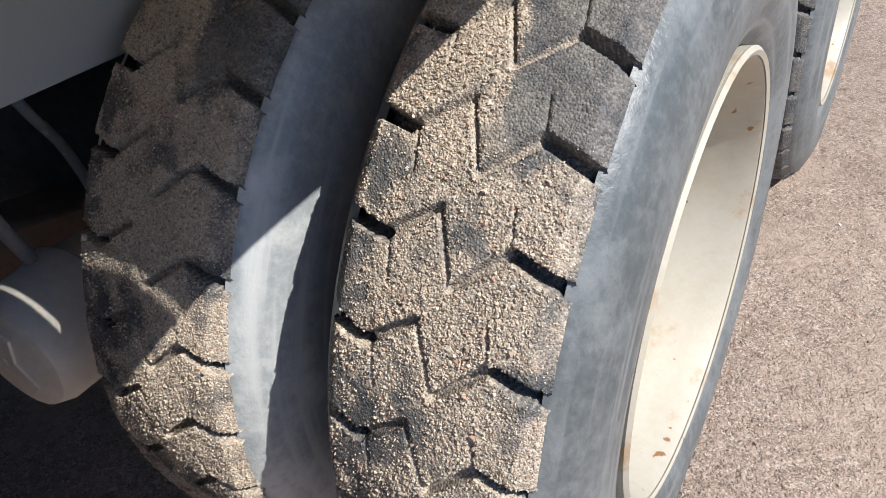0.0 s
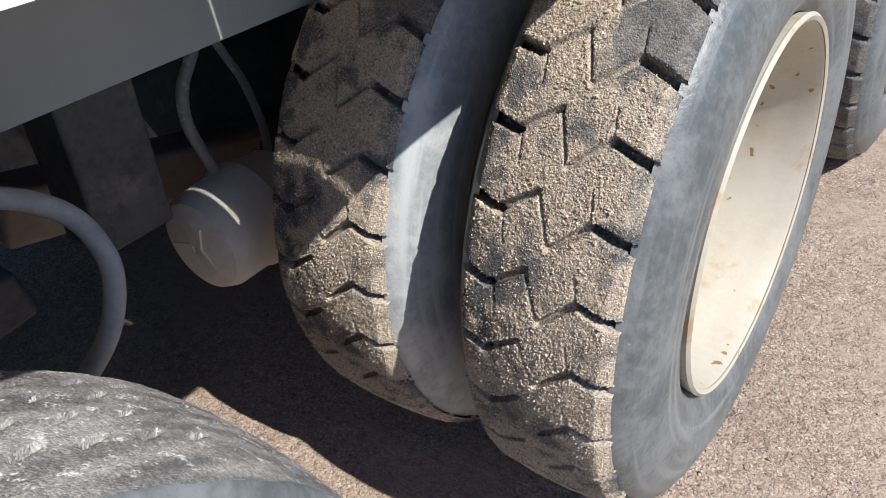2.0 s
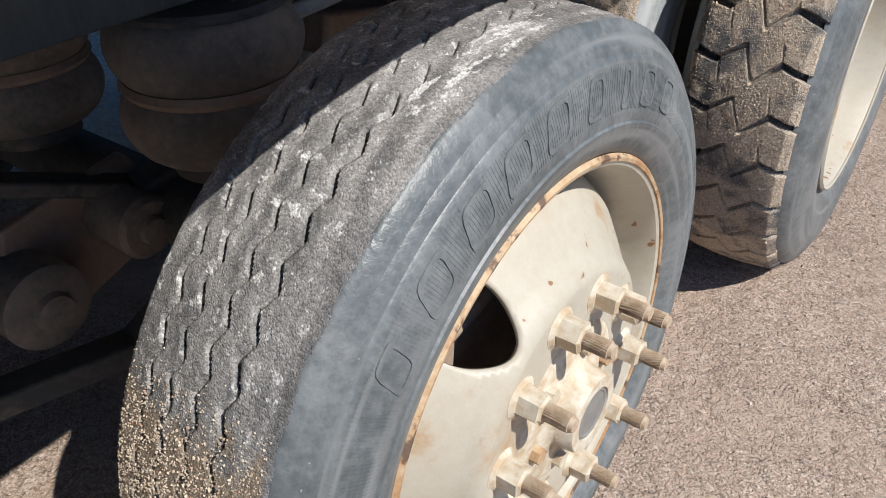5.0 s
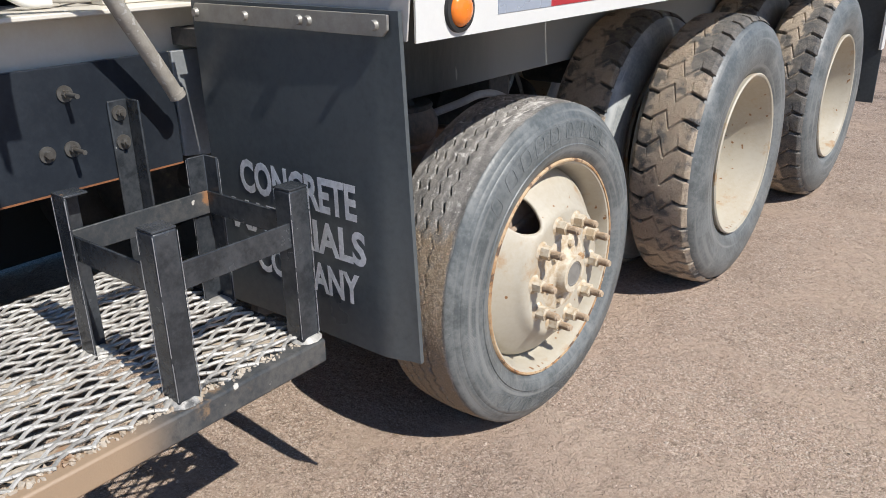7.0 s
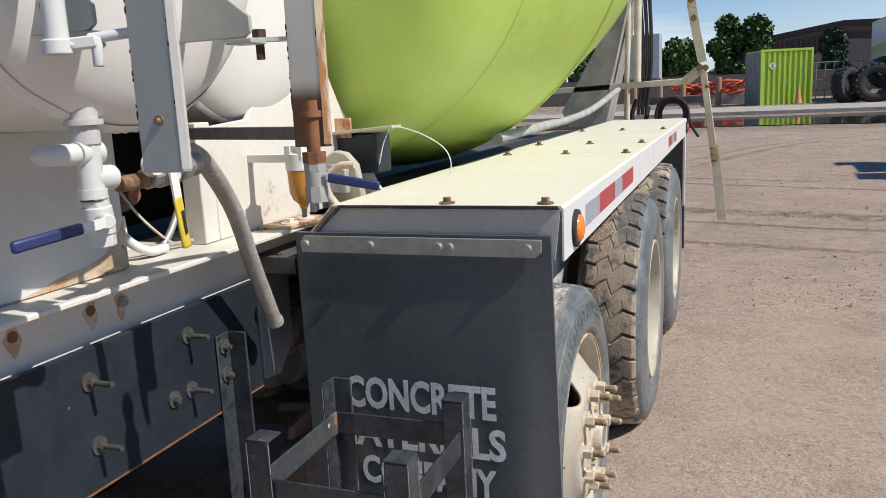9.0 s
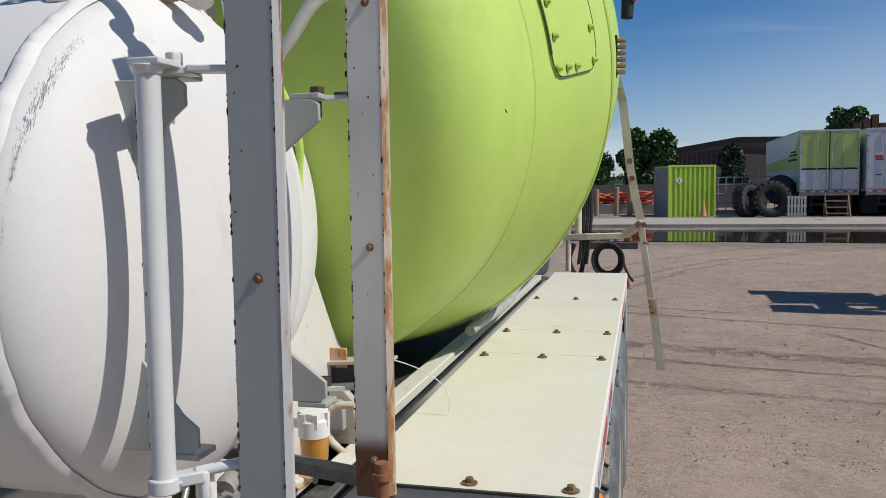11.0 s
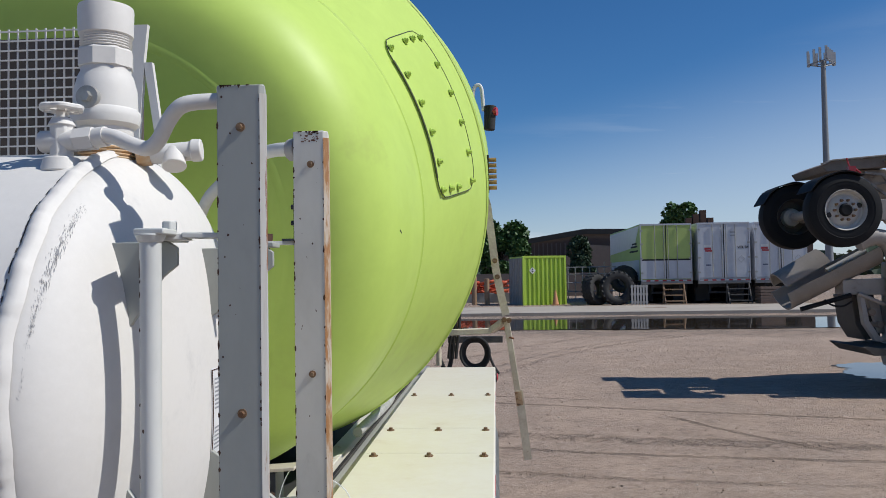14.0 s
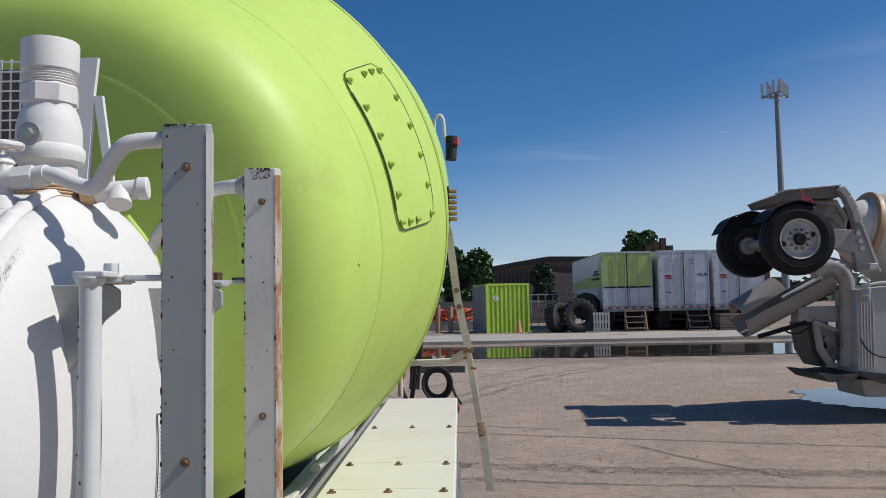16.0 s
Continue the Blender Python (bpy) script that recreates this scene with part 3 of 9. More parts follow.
    for src, dist, strength in reliefs + [(mask, -0.03, 0.9) for mask, k in tracks]:
        bp = n.new("ShaderNodeBump")
        bp.inputs["Strength"].default_value, bp.inputs["Distance"].default_value = strength, abs(dist)
        bp.invert = dist < 0
        l.new(src, bp.inputs["Height"])
        if below:
            l.new(below, bp.inputs["Normal"])
        below = bp.outputs[0]
    l.new(below, b.inputs["Normal"])
    ob = solid("ground", me, m)
    tagged(ob, "pinkish brown packed dirt yard with gravel and tyre tracks", "ground", kind="structure")


make_ground()


# ---- wheels ----
def grid_ring(me, profile_fn, nv, nu, cover=None):
    """A closed ring of nv x nu points round the local x axis: profile_fn(u 0..1, angle) gives (x, r)."""
    verts = []
    for j in range(nv):
        a = 2 * math.pi * j / nv
        ca, sa = math.cos(a), math.sin(a)
        for i in range(nu + 1):
            x, r = profile_fn(i / nu, j / nv)
            verts.append((x, r * ca, r * sa))
    c = nu + 1
    me.add(verts, [(j * c + i, j * c + i + 1, (j + 1) % nv * c + i + 1, (j + 1) % nv * c + i) for j in range(nv) for i in range(nu)])


def seg_dist(px, py, ax, ay, bx, by):
    dx, dy = bx - ax, by - ay
    t = min(1.0, max(0.0, ((px - ax) * dx + (py - ay) * dy) / (dx * dx + dy * dy)))
    return math.hypot(px - ax - t * dx, py - ay - t * dy)


LUGS, LUG_R, LUG_W = 34, 0.513, 0.214
PITCH = 2 * math.pi * LUG_R / LUGS
# grooves over one pitch, in metres across (from the inner edge) and round; half width at each end, depth
LUG_GROOVES = [(0.224, 0.0225, 0.164, 0.0, 0.0066, 0.0050, 0.024), (0.164, 0.0, 0.120, 0.0394, 0.0056, 0.0030, 0.0085), (0.120, 0.0394, 0.096, -0.0237, 0.0016, 0.0016, 0.006),
               (0.096, -0.0237, 0.048, 0.0103, 0.0030, 0.0056, 0.0085), (0.048, 0.0103, -0.008, -0.0055, 0.0054, 0.0070, 0.024),
               (0.164, 0.0, 0.158, -0.036, 0.0011, 0.0009, 0.004), (0.056, 0.014, 0.061, 0.048, 0.0010, 0.0008, 0.004)]


def lug_depth(w, v):
    d = 0.0
    for ax, ay, bx, by, h0, h1, deep in LUG_GROOVES:
        for k in (-1, 0, 1):
            q = seg_dist(w, v + k * PITCH, ax, ay, bx, by)
            if q < 0.011:
                along = min(1.0, max(0.0, (w - ax) / (bx - ax))) if abs(bx - ax) > 0.02 else 0.5
                half = h0 + (h1 - h0) * along
                d = max(d, deep * (1 - smoothstep(half - 0.0008, half + 0.0014, q)))
    return d


def sand_cover(u, a):
    """How thickly sand cakes the tread: u across 0..1, a the angle round the wheel."""
    p = Vector(((u - 0.5) * LUG_W * 40, 20.5 * math.cos(a), 20.5 * math.sin(a)))
    lump = 0.62 + 0.75 * noise.noise(p * 0.33) + 0.45 * noise.noise(p * 1.1 + Vector((7, 1, 3)))
    bare = smoothstep(radians(135), radians(118), a % (2 * math.pi)) * smoothstep(0.5, 0.72, u)
    return min(1.0, max(0.0, lump - 1.2 * bare))


def lug_base(u):
    return LUG_R - 0.010 * (2 * u - 1) ** 2 - 0.012 * max(0, abs(2 * u - 1) - 0.86) / 0.14


def drive_tread_mesh(nu, per, name):
    rnd = random.Random(2)
    table = [[lug_depth(LUG_W * i / nu, PITCH * j / per) for i in range(nu + 1)] for j in range(per)]
    me, sand = Mesher(), []

    def prof(u, v):
        d = table[round(v * LUGS * per) % per][round(u * nu)]
        a = 2 * math.pi * v
        s = sand_cover(u, a)
        p = Vector(((u - 0.5) * LUG_W * 40, 25 * math.cos(a), 25 * math.sin(a)))
        sand.append(s if d < 0.003 else 0.55 if d < 0.012 else 0.25)
        rough = 0.0010 * noise.noise(p * 1.6) + s * (0.0010 * rnd.random() + 0.0016 * noise.noise(p * 4.0))
        return (u - 0.5) * LUG_W, lug_base(u) + rough * (1 if d < 0.003 else 0.25) - d

    grid_ring(me, prof, LUGS * per, nu)
    out = me.mesh(name, M["caked"], 80)
    out.attributes.new("sand", "FLOAT", "POINT").data.foreach_set("value", sand)
    return out


def grain_mesh(name, places, sizes, material, seed):
    """Loose grains: small rough stones of eight faces at the places given."""
    g = np.random.RandomState(seed)
    at, n = np.array(places, float), len(places)
    q = g.normal(size=(n, 4))
    q /= np.linalg.norm(q, axis=1)[:, None]
    w, x, y, z = q.T
    turn = np.stack([1 - 2 * (y * y + z * z), 2 * (x * y - w * z), 2 * (x * z + w * y), 2 * (x * y + w * z), 1 - 2 * (x * x + z * z), 2 * (y * z - w * x),
                     2 * (x * z - w * y), 2 * (y * z + w * x), 1 - 2 * (x * x + y * y)], 1).reshape(n, 3, 3)
    base = np.array([(1, 0, 0), (-1, 0, 0), (0, 1, 0), (0, -1, 0), (0, 0, 1), (0, 0, -1)], float)
    pts = base[None] * g.uniform(0.65, 1.2, (n, 6, 1)) + g.normal(0, 0.16, (n, 6, 3))
    pts = np.einsum("nij,nkj->nki", turn, pts) * np.array(sizes, float)[:, None, None] + at[:, None, :]
    tri = np.array([(0, 2, 4), (2, 1, 4), (1, 3, 4), (3, 0, 4), (2, 0, 5), (1, 2, 5), (3, 1, 5), (0, 3, 5)])
    faces = (tri[None] + 6 * np.arange(n)[:, None, None]).reshape(-1, 3)
    me = bpy.data.meshes.new(name)
    me.from_pydata(pts.reshape(-1, 3).tolist(), [], faces.tolist())
    me.materials.append(material)
    return me


def drive_grains():
    """Sand grains over the stretch of tread that faces the front and the top."""
    rnd = random.Random(21)
    places, sizes = [], []
    while len(places) < 42000:
        u, a = rnd.uniform(0.01, 0.985), radians(rnd.uniform(78, 205))
        s = sand_cover(u, a)
        if rnd.random() > s * s * 1.1:
            continue
        d = lug_depth(LUG_W * u, (a * LUG_R) % PITCH)
        if d > 0.0006 and rnd.random() > 0.03:
            continue
        size = 0.00082 * math.exp(rnd.gauss(0, 0.34)) * (0.8 + 0.5 * s)
        r = lug_base(u) - d + s * 0.0006 + size * 0.35
        places.append(((u - 0.5) * LUG_W, r * math.cos(a), r * math.sin(a)))
        sizes.append(size)
    return grain_mesh("sand_crust", places, sizes, M["grains"], 5)


def wheel_parts_drive():
    """One dual-wheel tyre with lug tread and its deep-dished rim, local axle along x, outer side to +x."""
    treads = [drive_tread_mesh(nu, per, "tread") for nu, per in ((116, 44), (64, 26), (26, 12))]
    side = Mesher()
    half = LUG_W / 2 + 0.006
    side.lathe([(half - 0.013, 0.490), (half + 0.004, 0.480), (half + 0.016, 0.455), (half + 0.026, 0.425), (half + 0.029, 0.395), (half + 0.026, 0.36), (half + 0.016, 0.328), (half - 0.004, 0.300),
                (half - 0.02, 0.292), (-half + 0.02, 0.292), (-half + 0.004, 0.300), (-half - 0.016, 0.328), (-half - 0.026, 0.36), (-half - 0.029, 0.395), (-half - 0.026, 0.425), (-half - 0.016, 0.455), (-half - 0.004, 0.480), (-half + 0.013, 0.490)], 96)
    sidewall = side.mesh("sidewall", M["sidewall"], 50)
    rim = Mesher()
    x = half + 0.012
    rim.lathe([(x - 0.012, 0.303), (x, 0.305), (x + 0.006, 0.300), (x + 0.004, 0.293), (x - 0.012, 0.286), (x - 0.035, 0.281), (x - 0.06, 0.274), (x - 0.10, 0.262), (x - 0.16, 0.256), (x - 0.19, 0.248), (x - 0.205, 0.22), (x - 0.21, 0.12), (x - 0.17, 0.118),
               (x - 0.17, 0.001)], 72)
    rimm = rim.mesh("rim", M["rim"], 40)
    lip = Mesher()
    lip.lathe([(x - 0.004, 0.3035), (x + 0.004, 0.306), (x + 0.009, 0.301), (x + 0.006, 0.2945)], 72)
    lipm = lip.mesh("rim_lip", M["rim"], 40)
    return treads, sidewall, rimm, lipm, side.mesh("sidewall", M["palesidewall"], 50), drive_grains()


def put_part(name, me, parent, label=""):
    ob = new(name, me)
    ob.parent = parent
    if label:
        ob["label"] = label
    return ob


def drive_wheel(at, label, outer, parts, spin, fine=0):
    w = thing("drive_wheel", label, "truck wheel", "dual wheels of the rear axles", at)
    w.rotation_euler = (spin, 0, 0)
    treads, side, rim, lip, pale, sand = parts
    tyre = put_part("tyre", side if outer else pale, w, "blue-grey dusty tyre sidewall" if outer else "pale dust-coated tyre sidewall")
    put_part("tread", treads[fine], tyre, "deep lug tread caked with sand")
    if fine == 0:
        tagged(put_part("sand_crust", sand, tyre, "coarse sand grains stuck to the tread"), kind="stuff")
    r = put_part("rim", rim, w, "cream-painted deep-dished steel rim")
    if outer:
        put_part("rim_lip", lip, r)
    return w


DRIVE = wheel_parts_drive()
AXLES = ((1.246, 0.497), (2.610, 0.500))
for k, (y, z) in enumerate(AXLES):
    drive_wheel((-0.037, y, z), "outer dual truck wheel, sand-caked lug tyre on a cream rim", True, DRIVE, radians(7.27) + 1.9 * k, k)
    drive_wheel((-0.377, y, z), "inner dual truck wheel, sand-caked lug tyre in shade", False, DRIVE, radians(6.85) + 1.6 * k, k)


def pusher_wheel():
    """The single rib-tyred wheel of the lift axle, with its hub, studs and nuts."""
    hub_y, hub_z, R, W = 0.0, 0.437, 0.455, 0.220
    w = thing("lift_axle_wheel", "worn rib-tread truck tyre on a rust-edged cream disc wheel", "truck wheel", at=(-0.117, hub_y, hub_z))
    w.rotation_euler = (0, 0, radians(-1.6))
    half = W / 2
    me = Mesher()
    nu, nv, waves = 112, 1280, 64
    sand, smear, film, shoulder = [], [], [], []

    def prof(u, v):
        x = (u - 0.5) * W
        crown = 0.009 * (2 * u - 1) ** 2 + 0.016 * (max(0, abs(2 * u - 1) - 0.86) / 0.14) ** 1.5
        deg = 360 * v
        fresh = smoothstep(104, 124, deg) * (1 - smoothstep(250, 280, deg))
        # each groove runs straight for half a wave, then steps back; the steps are worn away at the top
        ph = ((deg - 126.6) * waves / 360) % 1.0
        up = ph < 0.55
        zig = -0.0055 + 0.011 * (ph / 0.55 if up else (1 - ph) / 0.45)
        d = 0.0
        for g in (-0.063, -0.033, 0.002, 0.036):
            q = abs(x - g - zig)
            if up:
                end = min(smoothstep(0.0, 0.1, ph), smoothstep(0.55, 0.45, ph))
                d = max(d, (0.0055 + 0.006 * fresh) * (0.5 + 0.5 * end) * (1 - smoothstep(0.0021, 0.0036, q)))
            else:
                d = max(d, 0.0048 * fresh * (1 - smoothstep(0.0020, 0.0042, q)))
        a = 2 * math.pi * v
        p = Vector((x * 40, 18 * math.cos(a), 18 * math.sin(a)))
        s = smoothstep(147, 158, deg + 8 * noise.noise(p * 0.8)) * (1 - smoothstep(235, 255, deg)) * (0.75 + 0.5 * noise.noise(p * 1.3)) * (1 - smoothstep(0.084, 0.096, x))
        sand.append(s if d < 0.004 else 0.5 * s)
        band = smoothstep(0.030, 0.048, x) * (1 - smoothstep(0.070, 0.088, x)) * smoothstep(76, 92, deg) * (1 - smoothstep(106, 120, deg))
        streak = noise.noise(Vector((x * 95, deg * 0.35 + x * 120, 2.0))) + 0.6 * noise.noise(Vector((x * 300, deg * 1.3 + x * 300, 5.0)))
        # pale scuffs lie scattered over the whole tread, thickest in one smear
        fleck = 0.9 * noise.noise(Vector((x * 70, deg * 0.5, 31.0))) + 0.7 * noise.noise(Vector((x * 190, deg * 1.6 + x * 200, 17.0))) + 0.5 * noise.noise(Vector((x * 520, deg * 4.5, 3.0)))
        smear.append(max(min(1.0, max(0.0, 0.36 + 0.85 * streak)) * band, min(0.60, max(0.0, 0.24 + 0.55 * fleck)) * (1 - s) * (1 - smoothstep(0.080, 0.094, x))))
        film.append(0.47 + 0.6 * noise.noise(Vector((x * 60, deg * 0.08, 9.0))))
        edge = smoothstep(0.089, 0.099, x + 0.005 * noise.noise(p * 0.6))
        shoulder.append(edge)
        rough = (0.0008 * noise.noise(p * 1.8) + 0.0007 * noise.noise(p * 6.0)) * (1 - 0.8 * edge) + s * 0.0012 * noise.noise(p * 9.0)
        return x, R - crown + rough - d

    grid_ring(me, prof, nv, nu)
    side = Mesher()
    h = half
    one = [(h - 0.001, R - 0.024), (h + 0.006, R - 0.031), (h + 0.0085, R - 0.038), (h + 0.0105, R - 0.0395), (h + 0.0145, R - 0.048), (h + 0.022, R - 0.075), (h + 0.025, R - 0.098), (h + 0.024, R - 0.108), (h + 0.0265, R - 0.110), (h + 0.022, R - 0.128), (h + 0.012, R - 0.146), (h + 0.002, 0.302), (h - 0.014, 0.292)]
    side.lathe(one + [(-s, r) for s, r in reversed(one)], 120)
    tyre = solid("tyre", side, M["sidewall"], w, "blue-grey tyre sidewall with worn raised marks", world_place=False, sharp=30)
    tr = solid("tread", me, M["worn"], tyre, "worn dusty rib tread with zigzag grooves", sharp=60)
    for attr, values in (("sand", sand), ("smear", smear), ("film", film), ("shoulder", shoulder)):
        tr.data.attributes.new(attr, "FLOAT", "POINT").data.foreach_set("value", values)
    # the rounded shoulder is smooth like the sidewall
    tr.data.materials.append(M["sidewall"])
    for poly in tr.data.polygons:
        poly.material_index = 1 if shoulder[poly.vertices[0]] > 0.55 else 0
    rnd = random.Random(33)
    places, sizes = [], []
    while len(places) < 9000:
        u, a = rnd.uniform(0.02, 0.91), radians(rnd.gauss(172, 15))
        if math.degrees(a) < 146 + 10 * rnd.random():
            continue
        size = 0.0010 * math.exp(rnd.gauss(0, 0.3))
        r = R - 0.009 * (2 * u - 1) ** 2 - 0.016 * (max(0, abs(2 * u - 1) - 0.86) / 0.14) ** 1.5 + size * 0.3
        places.append(((u - 0.5) * W, r * math.cos(a), r * math.sin(a)))
        sizes.append(size)
    tagged(put_part("sand_crust", grain_mesh("sand_crust", places, sizes, M["grains"], 8), tyre, "brown sand grains stuck to the tread"), kind="stuff")
    def side_x(r):
        """How far out the sidewall stands at a radius."""
        return float(np.interp(-r, [-q[1] for q in one], [q[0] for q in one]))

    # fine radial ribs of the sidewall band
    ribs = Mesher()
    for k in range(620):
        a = 2 * math.pi * k / 620
        c, s = math.cos(a), math.sin(a)
        t = 0.0006
        p = []
        for r in (R - 0.047, R - 0.074, R - 0.094):
            for e in (-t, t):
                p.append((side_x(r) + 0.0004, r * c - e * s, r * s + e * c))
            for e in (-t, t):
                p.append((side_x(r) - 0.003, r * c - e * s, r * s + e * c))
        ribs.add(p, [q for o in (0, 4) for q in ((o, o + 1, o + 5, o + 4), (o, o + 4, o + 6, o + 2), (o + 1, o + 3, o + 7, o + 5))])
    solid("sidewall_ribs", ribs, M["sidewall"], tyre)
    # raised plain marks where the maker's mark stands
    for k, turn in enumerate((57, 67, 76, 86, 96.5, 106.5, 116, 126.5, 138, 231, 240, 249)):
        a = radians(turn)
        marks = Mesher()
        r0, r1, wd = R - 0.050, R - 0.092, 0.022
        ring = []
        wd *= (0.85, 0.85, 0.36, 0.7, 0.95, 1.0, 1.0, 1.0, 0.8)[k % 9]
        for q in range(14):
            th = 2 * math.pi * q / 14
            cq, sq = math.cos(th), math.sin(th)
            cq, sq = math.copysign(abs(cq) ** 0.45, cq), math.copysign(abs(sq) ** 0.45, sq)
            ring.append(((r0 + r1) / 2 + (r0 - r1) / 2 * cq, wd * sq - 0.006 * cq))
        outer = [(r, t) for r, t in ring]
        inner = [((r0 + r1) / 2 + (r - (r0 + r1) / 2) * 0.80, t * 0.76) for r, t in ring]
        top = lambda r, dx: side_x(r) + dx
        P3 = lambda r, t, dx: (top(r, dx), r * math.cos(a) - t * math.sin(a), r * math.sin(a) + t * math.cos(a))
        n = 14
        pts = [P3(r, t, 0.0016) for r, t in outer] + [P3(r, t, 0.0016) for r, t in inner] + [P3(r, t, -0.002) for r, t in outer] + [P3(r, t, -0.002) for r, t in inner]
        f = []
        for i in range(n):
            j = (i + 1) % n
            f += [(i, j, n + j, n + i), (i, 2 * n + i, 2 * n + j, j), (n + i, n + j, 3 * n + j, 3 * n + i)]
        marks.add(pts, f)
        solid("raised_mark", marks, M["sidewall"], tyre)
    # rim and disc
    rim = Mesher()
    x = half + 0.004
    rim.lathe([(x - 0.012, 0.3035), (x + 0.004, 0.304), (x + 0.008, 0.299), (x + 0.005, 0.292), (x - 0.008, 0.285), (x - 0.03, 0.281), (x - 0.052, 0.276), (x - 0.085, 0.262), (x - 0.15, 0.258), (x - 0.19, 0.27)], 72)
    rb = solid("rim", rim, M["rim"], w, "cream-painted steel rim", world_place=False)
    lip = Mesher()
    lip.lathe([(x - 0.002, 0.3045), (x + 0.006, 0.3062), (x + 0.0105, 0.302), (x + 0.0095, 0.2975), (x + 0.006, 0.2965)], 96)
    solid("rim_lip", lip, M["rimedge"], rb, "rusty rim edge")
    disc = Mesher()
    prof_d = [(x - 0.075, 0.268), (x - 0.060, 0.262), (x - 0.042, 0.250), (x - 0.020, 0.225), (x + 0.004, 0.196), (x + 0.022, 0.180), (x + 0.027, 0.172), (x + 0.027, 0.110), (x + 0.020, 0.104)]
    holes = (radians(126), radians(306))

    def keep(a, r):
        return all(((r - 0.226) / 0.044) ** 2 + ((a - q + math.pi) % (2 * math.pi) - math.pi) ** 2 * 0.226 ** 2 / 0.045 ** 2 > 1 for q in holes)
    # fine rings so that the hand holes are round
    rings = []
    for (s0, r0), (s1, r1) in zip(prof_d, prof_d[1:]):
        k = max(1, int(abs(r1 - r0) / 0.005))
        rings += [(s0 + (s1 - s0) * i / k, r0 + (r1 - r0) * i / k) for i in range(k)]
    rings.append(prof_d[-1])
    nseg = 216
    vv = [(s, r * math.cos(2 * math.pi * i / nseg), r * math.sin(2 * math.pi * i / nseg)) for s, r in rings for i in range(nseg)]
    ff = []
    for j in range(len(rings) - 1):
        for i in range(nseg):
            a = 2 * math.pi * (i + 0.5) / nseg
            if keep(a, (rings[j][1] + rings[j + 1][1]) / 2):
                ff.append((j * nseg + i, (j + 1) * nseg + i, (j + 1) * nseg + (i + 1) % nseg, j * nseg + (i + 1) % nseg))
    # the border of each hand hole lies on its ellipse
    kept = {v for f4 in ff for v in f4}
    whole = len(rings)
    cut = set()
    for q4 in range(whole - 1):
        for i in range(nseg):
            a = 2 * math.pi * (i + 0.5) / nseg
            if not keep(a, (rings[q4][1] + rings[q4 + 1][1]) / 2):
                cut |= {q4 * nseg + i, (q4 + 1) * nseg + i, (q4 + 1) * nseg + (i + 1) % nseg, q4 * nseg + (i + 1) % nseg}
    for n_v in kept & cut:
        s, yy, zz = vv[n_v]
        r, a = math.hypot(yy, zz), math.atan2(zz, yy)
        q = min(holes, key=lambda o: abs((a - o + math.pi) % (2 * math.pi) - math.pi))
        da = (a - q + math.pi) % (2 * math.pi) - math.pi
        e1, e2 = (r - 0.226) / 0.044, da * 0.226 / 0.045
        rho = math.hypot(e1, e2)
        r2, a2 = 0.226 + 0.044 * e1 / rho, q + 0.045 * e2 / rho / 0.226
        s2 = np.interp(-r2, [-p[1] for p in prof_d], [p[0] for p in prof_d])
        vv[n_v] = (float(s2), r2 * math.cos(a2), r2 * math.sin(a2))
    disc.add(vv, ff)
    db = solid("wheel_disc", disc, M["rim"], w, "cream-painted disc with round hand holes and rust", world_place=False)
    so = db.modifiers.new("thick", "SOLIDIFY")
    so.thickness, so.offset = 0.009, 0
    back = Mesher()
    back.lathe([(x - 0.15, 0.250), (x - 0.085, 0.245), (x - 0.078, 0.236), (x - 0.076, 0.001)], 48)
    back.cyl((x - 0.072, 0.10, 0.16), (x - 0.072, -0.20, 0.10), 0.009, n=10)
    solid("brake_drum", back, M["dust"], w, "dusty brown brake drum behind the disc", world_place=False)
    hub = Mesher()
    hub.lathe([(x + 0.010, 0.112), (x + 0.030, 0.110), (x + 0.034, 0.100), (x + 0.036, 0.072), (x + 0.040, 0.058), (x + 0.046, 0.0535), (x + 0.064, 0.0525), (x + 0.068, 0.050), (x + 0.0685, 0.036), (x + 0.064, 0.035)], 48)
    hb = solid("hub", hub, M["rimnut"], w, "cream hub with rusty streaks", world_place=False)
    cap = Mesher()
    cap.lathe([(x + 0.063, 0.0355), (x + 0.0665, 0.034), (x + 0.067, 0.031), (x + 0.0655, 0.029), (x + 0.066, 0.001)], 36)
    solid("hub_cap", cap, M["capgrey"], hb, "grey rubber hub cap")
    for k in range(6):
        capb = Mesher()
        a = 2 * math.pi * k / 6 + 0.25
        capb.cyl((x + 0.034, 0.081 * math.cos(a), 0.081 * math.sin(a)), (x + 0.046, 0.081 * math.cos(a), 0.081 * math.sin(a)), 0.011, n=6)
        solid("cap_bolt", capb, M["rimedge"] if k % 3 == 0 else M["rimnut"], hb)
    nut, stud = Mesher(), Mesher()
    nut.cyl((0, 0, 0), (0.006, 0, 0), 0.0265, n=24)
    nut.cyl((0.006, 0, 0), (0.010, 0, 0), 0.0255, 0.0205, n=24)
    nut.cyl((0.009, 0, 0), (0.035, 0, 0), 0.0195, 0.0190, n=6)
    nut.cyl((0.035, 0, 0), (0.0375, 0, 0), 0.0175, 0.0145, n=6)
    nm = nut.mesh("nut", M["rimnut"])
    for k in range(26):
        stud.cyl((0.036 + k * 0.0012, 0, 0), (0.036 + k * 0.0012 + 0.0006, 0, 0), 0.0095, 0.0108, 12)
        stud.cyl((0.036 + k * 0.0012 + 0.0006, 0, 0), (0.036 + (k + 1) * 0.0012, 0, 0), 0.0108, 0.0095, 12)
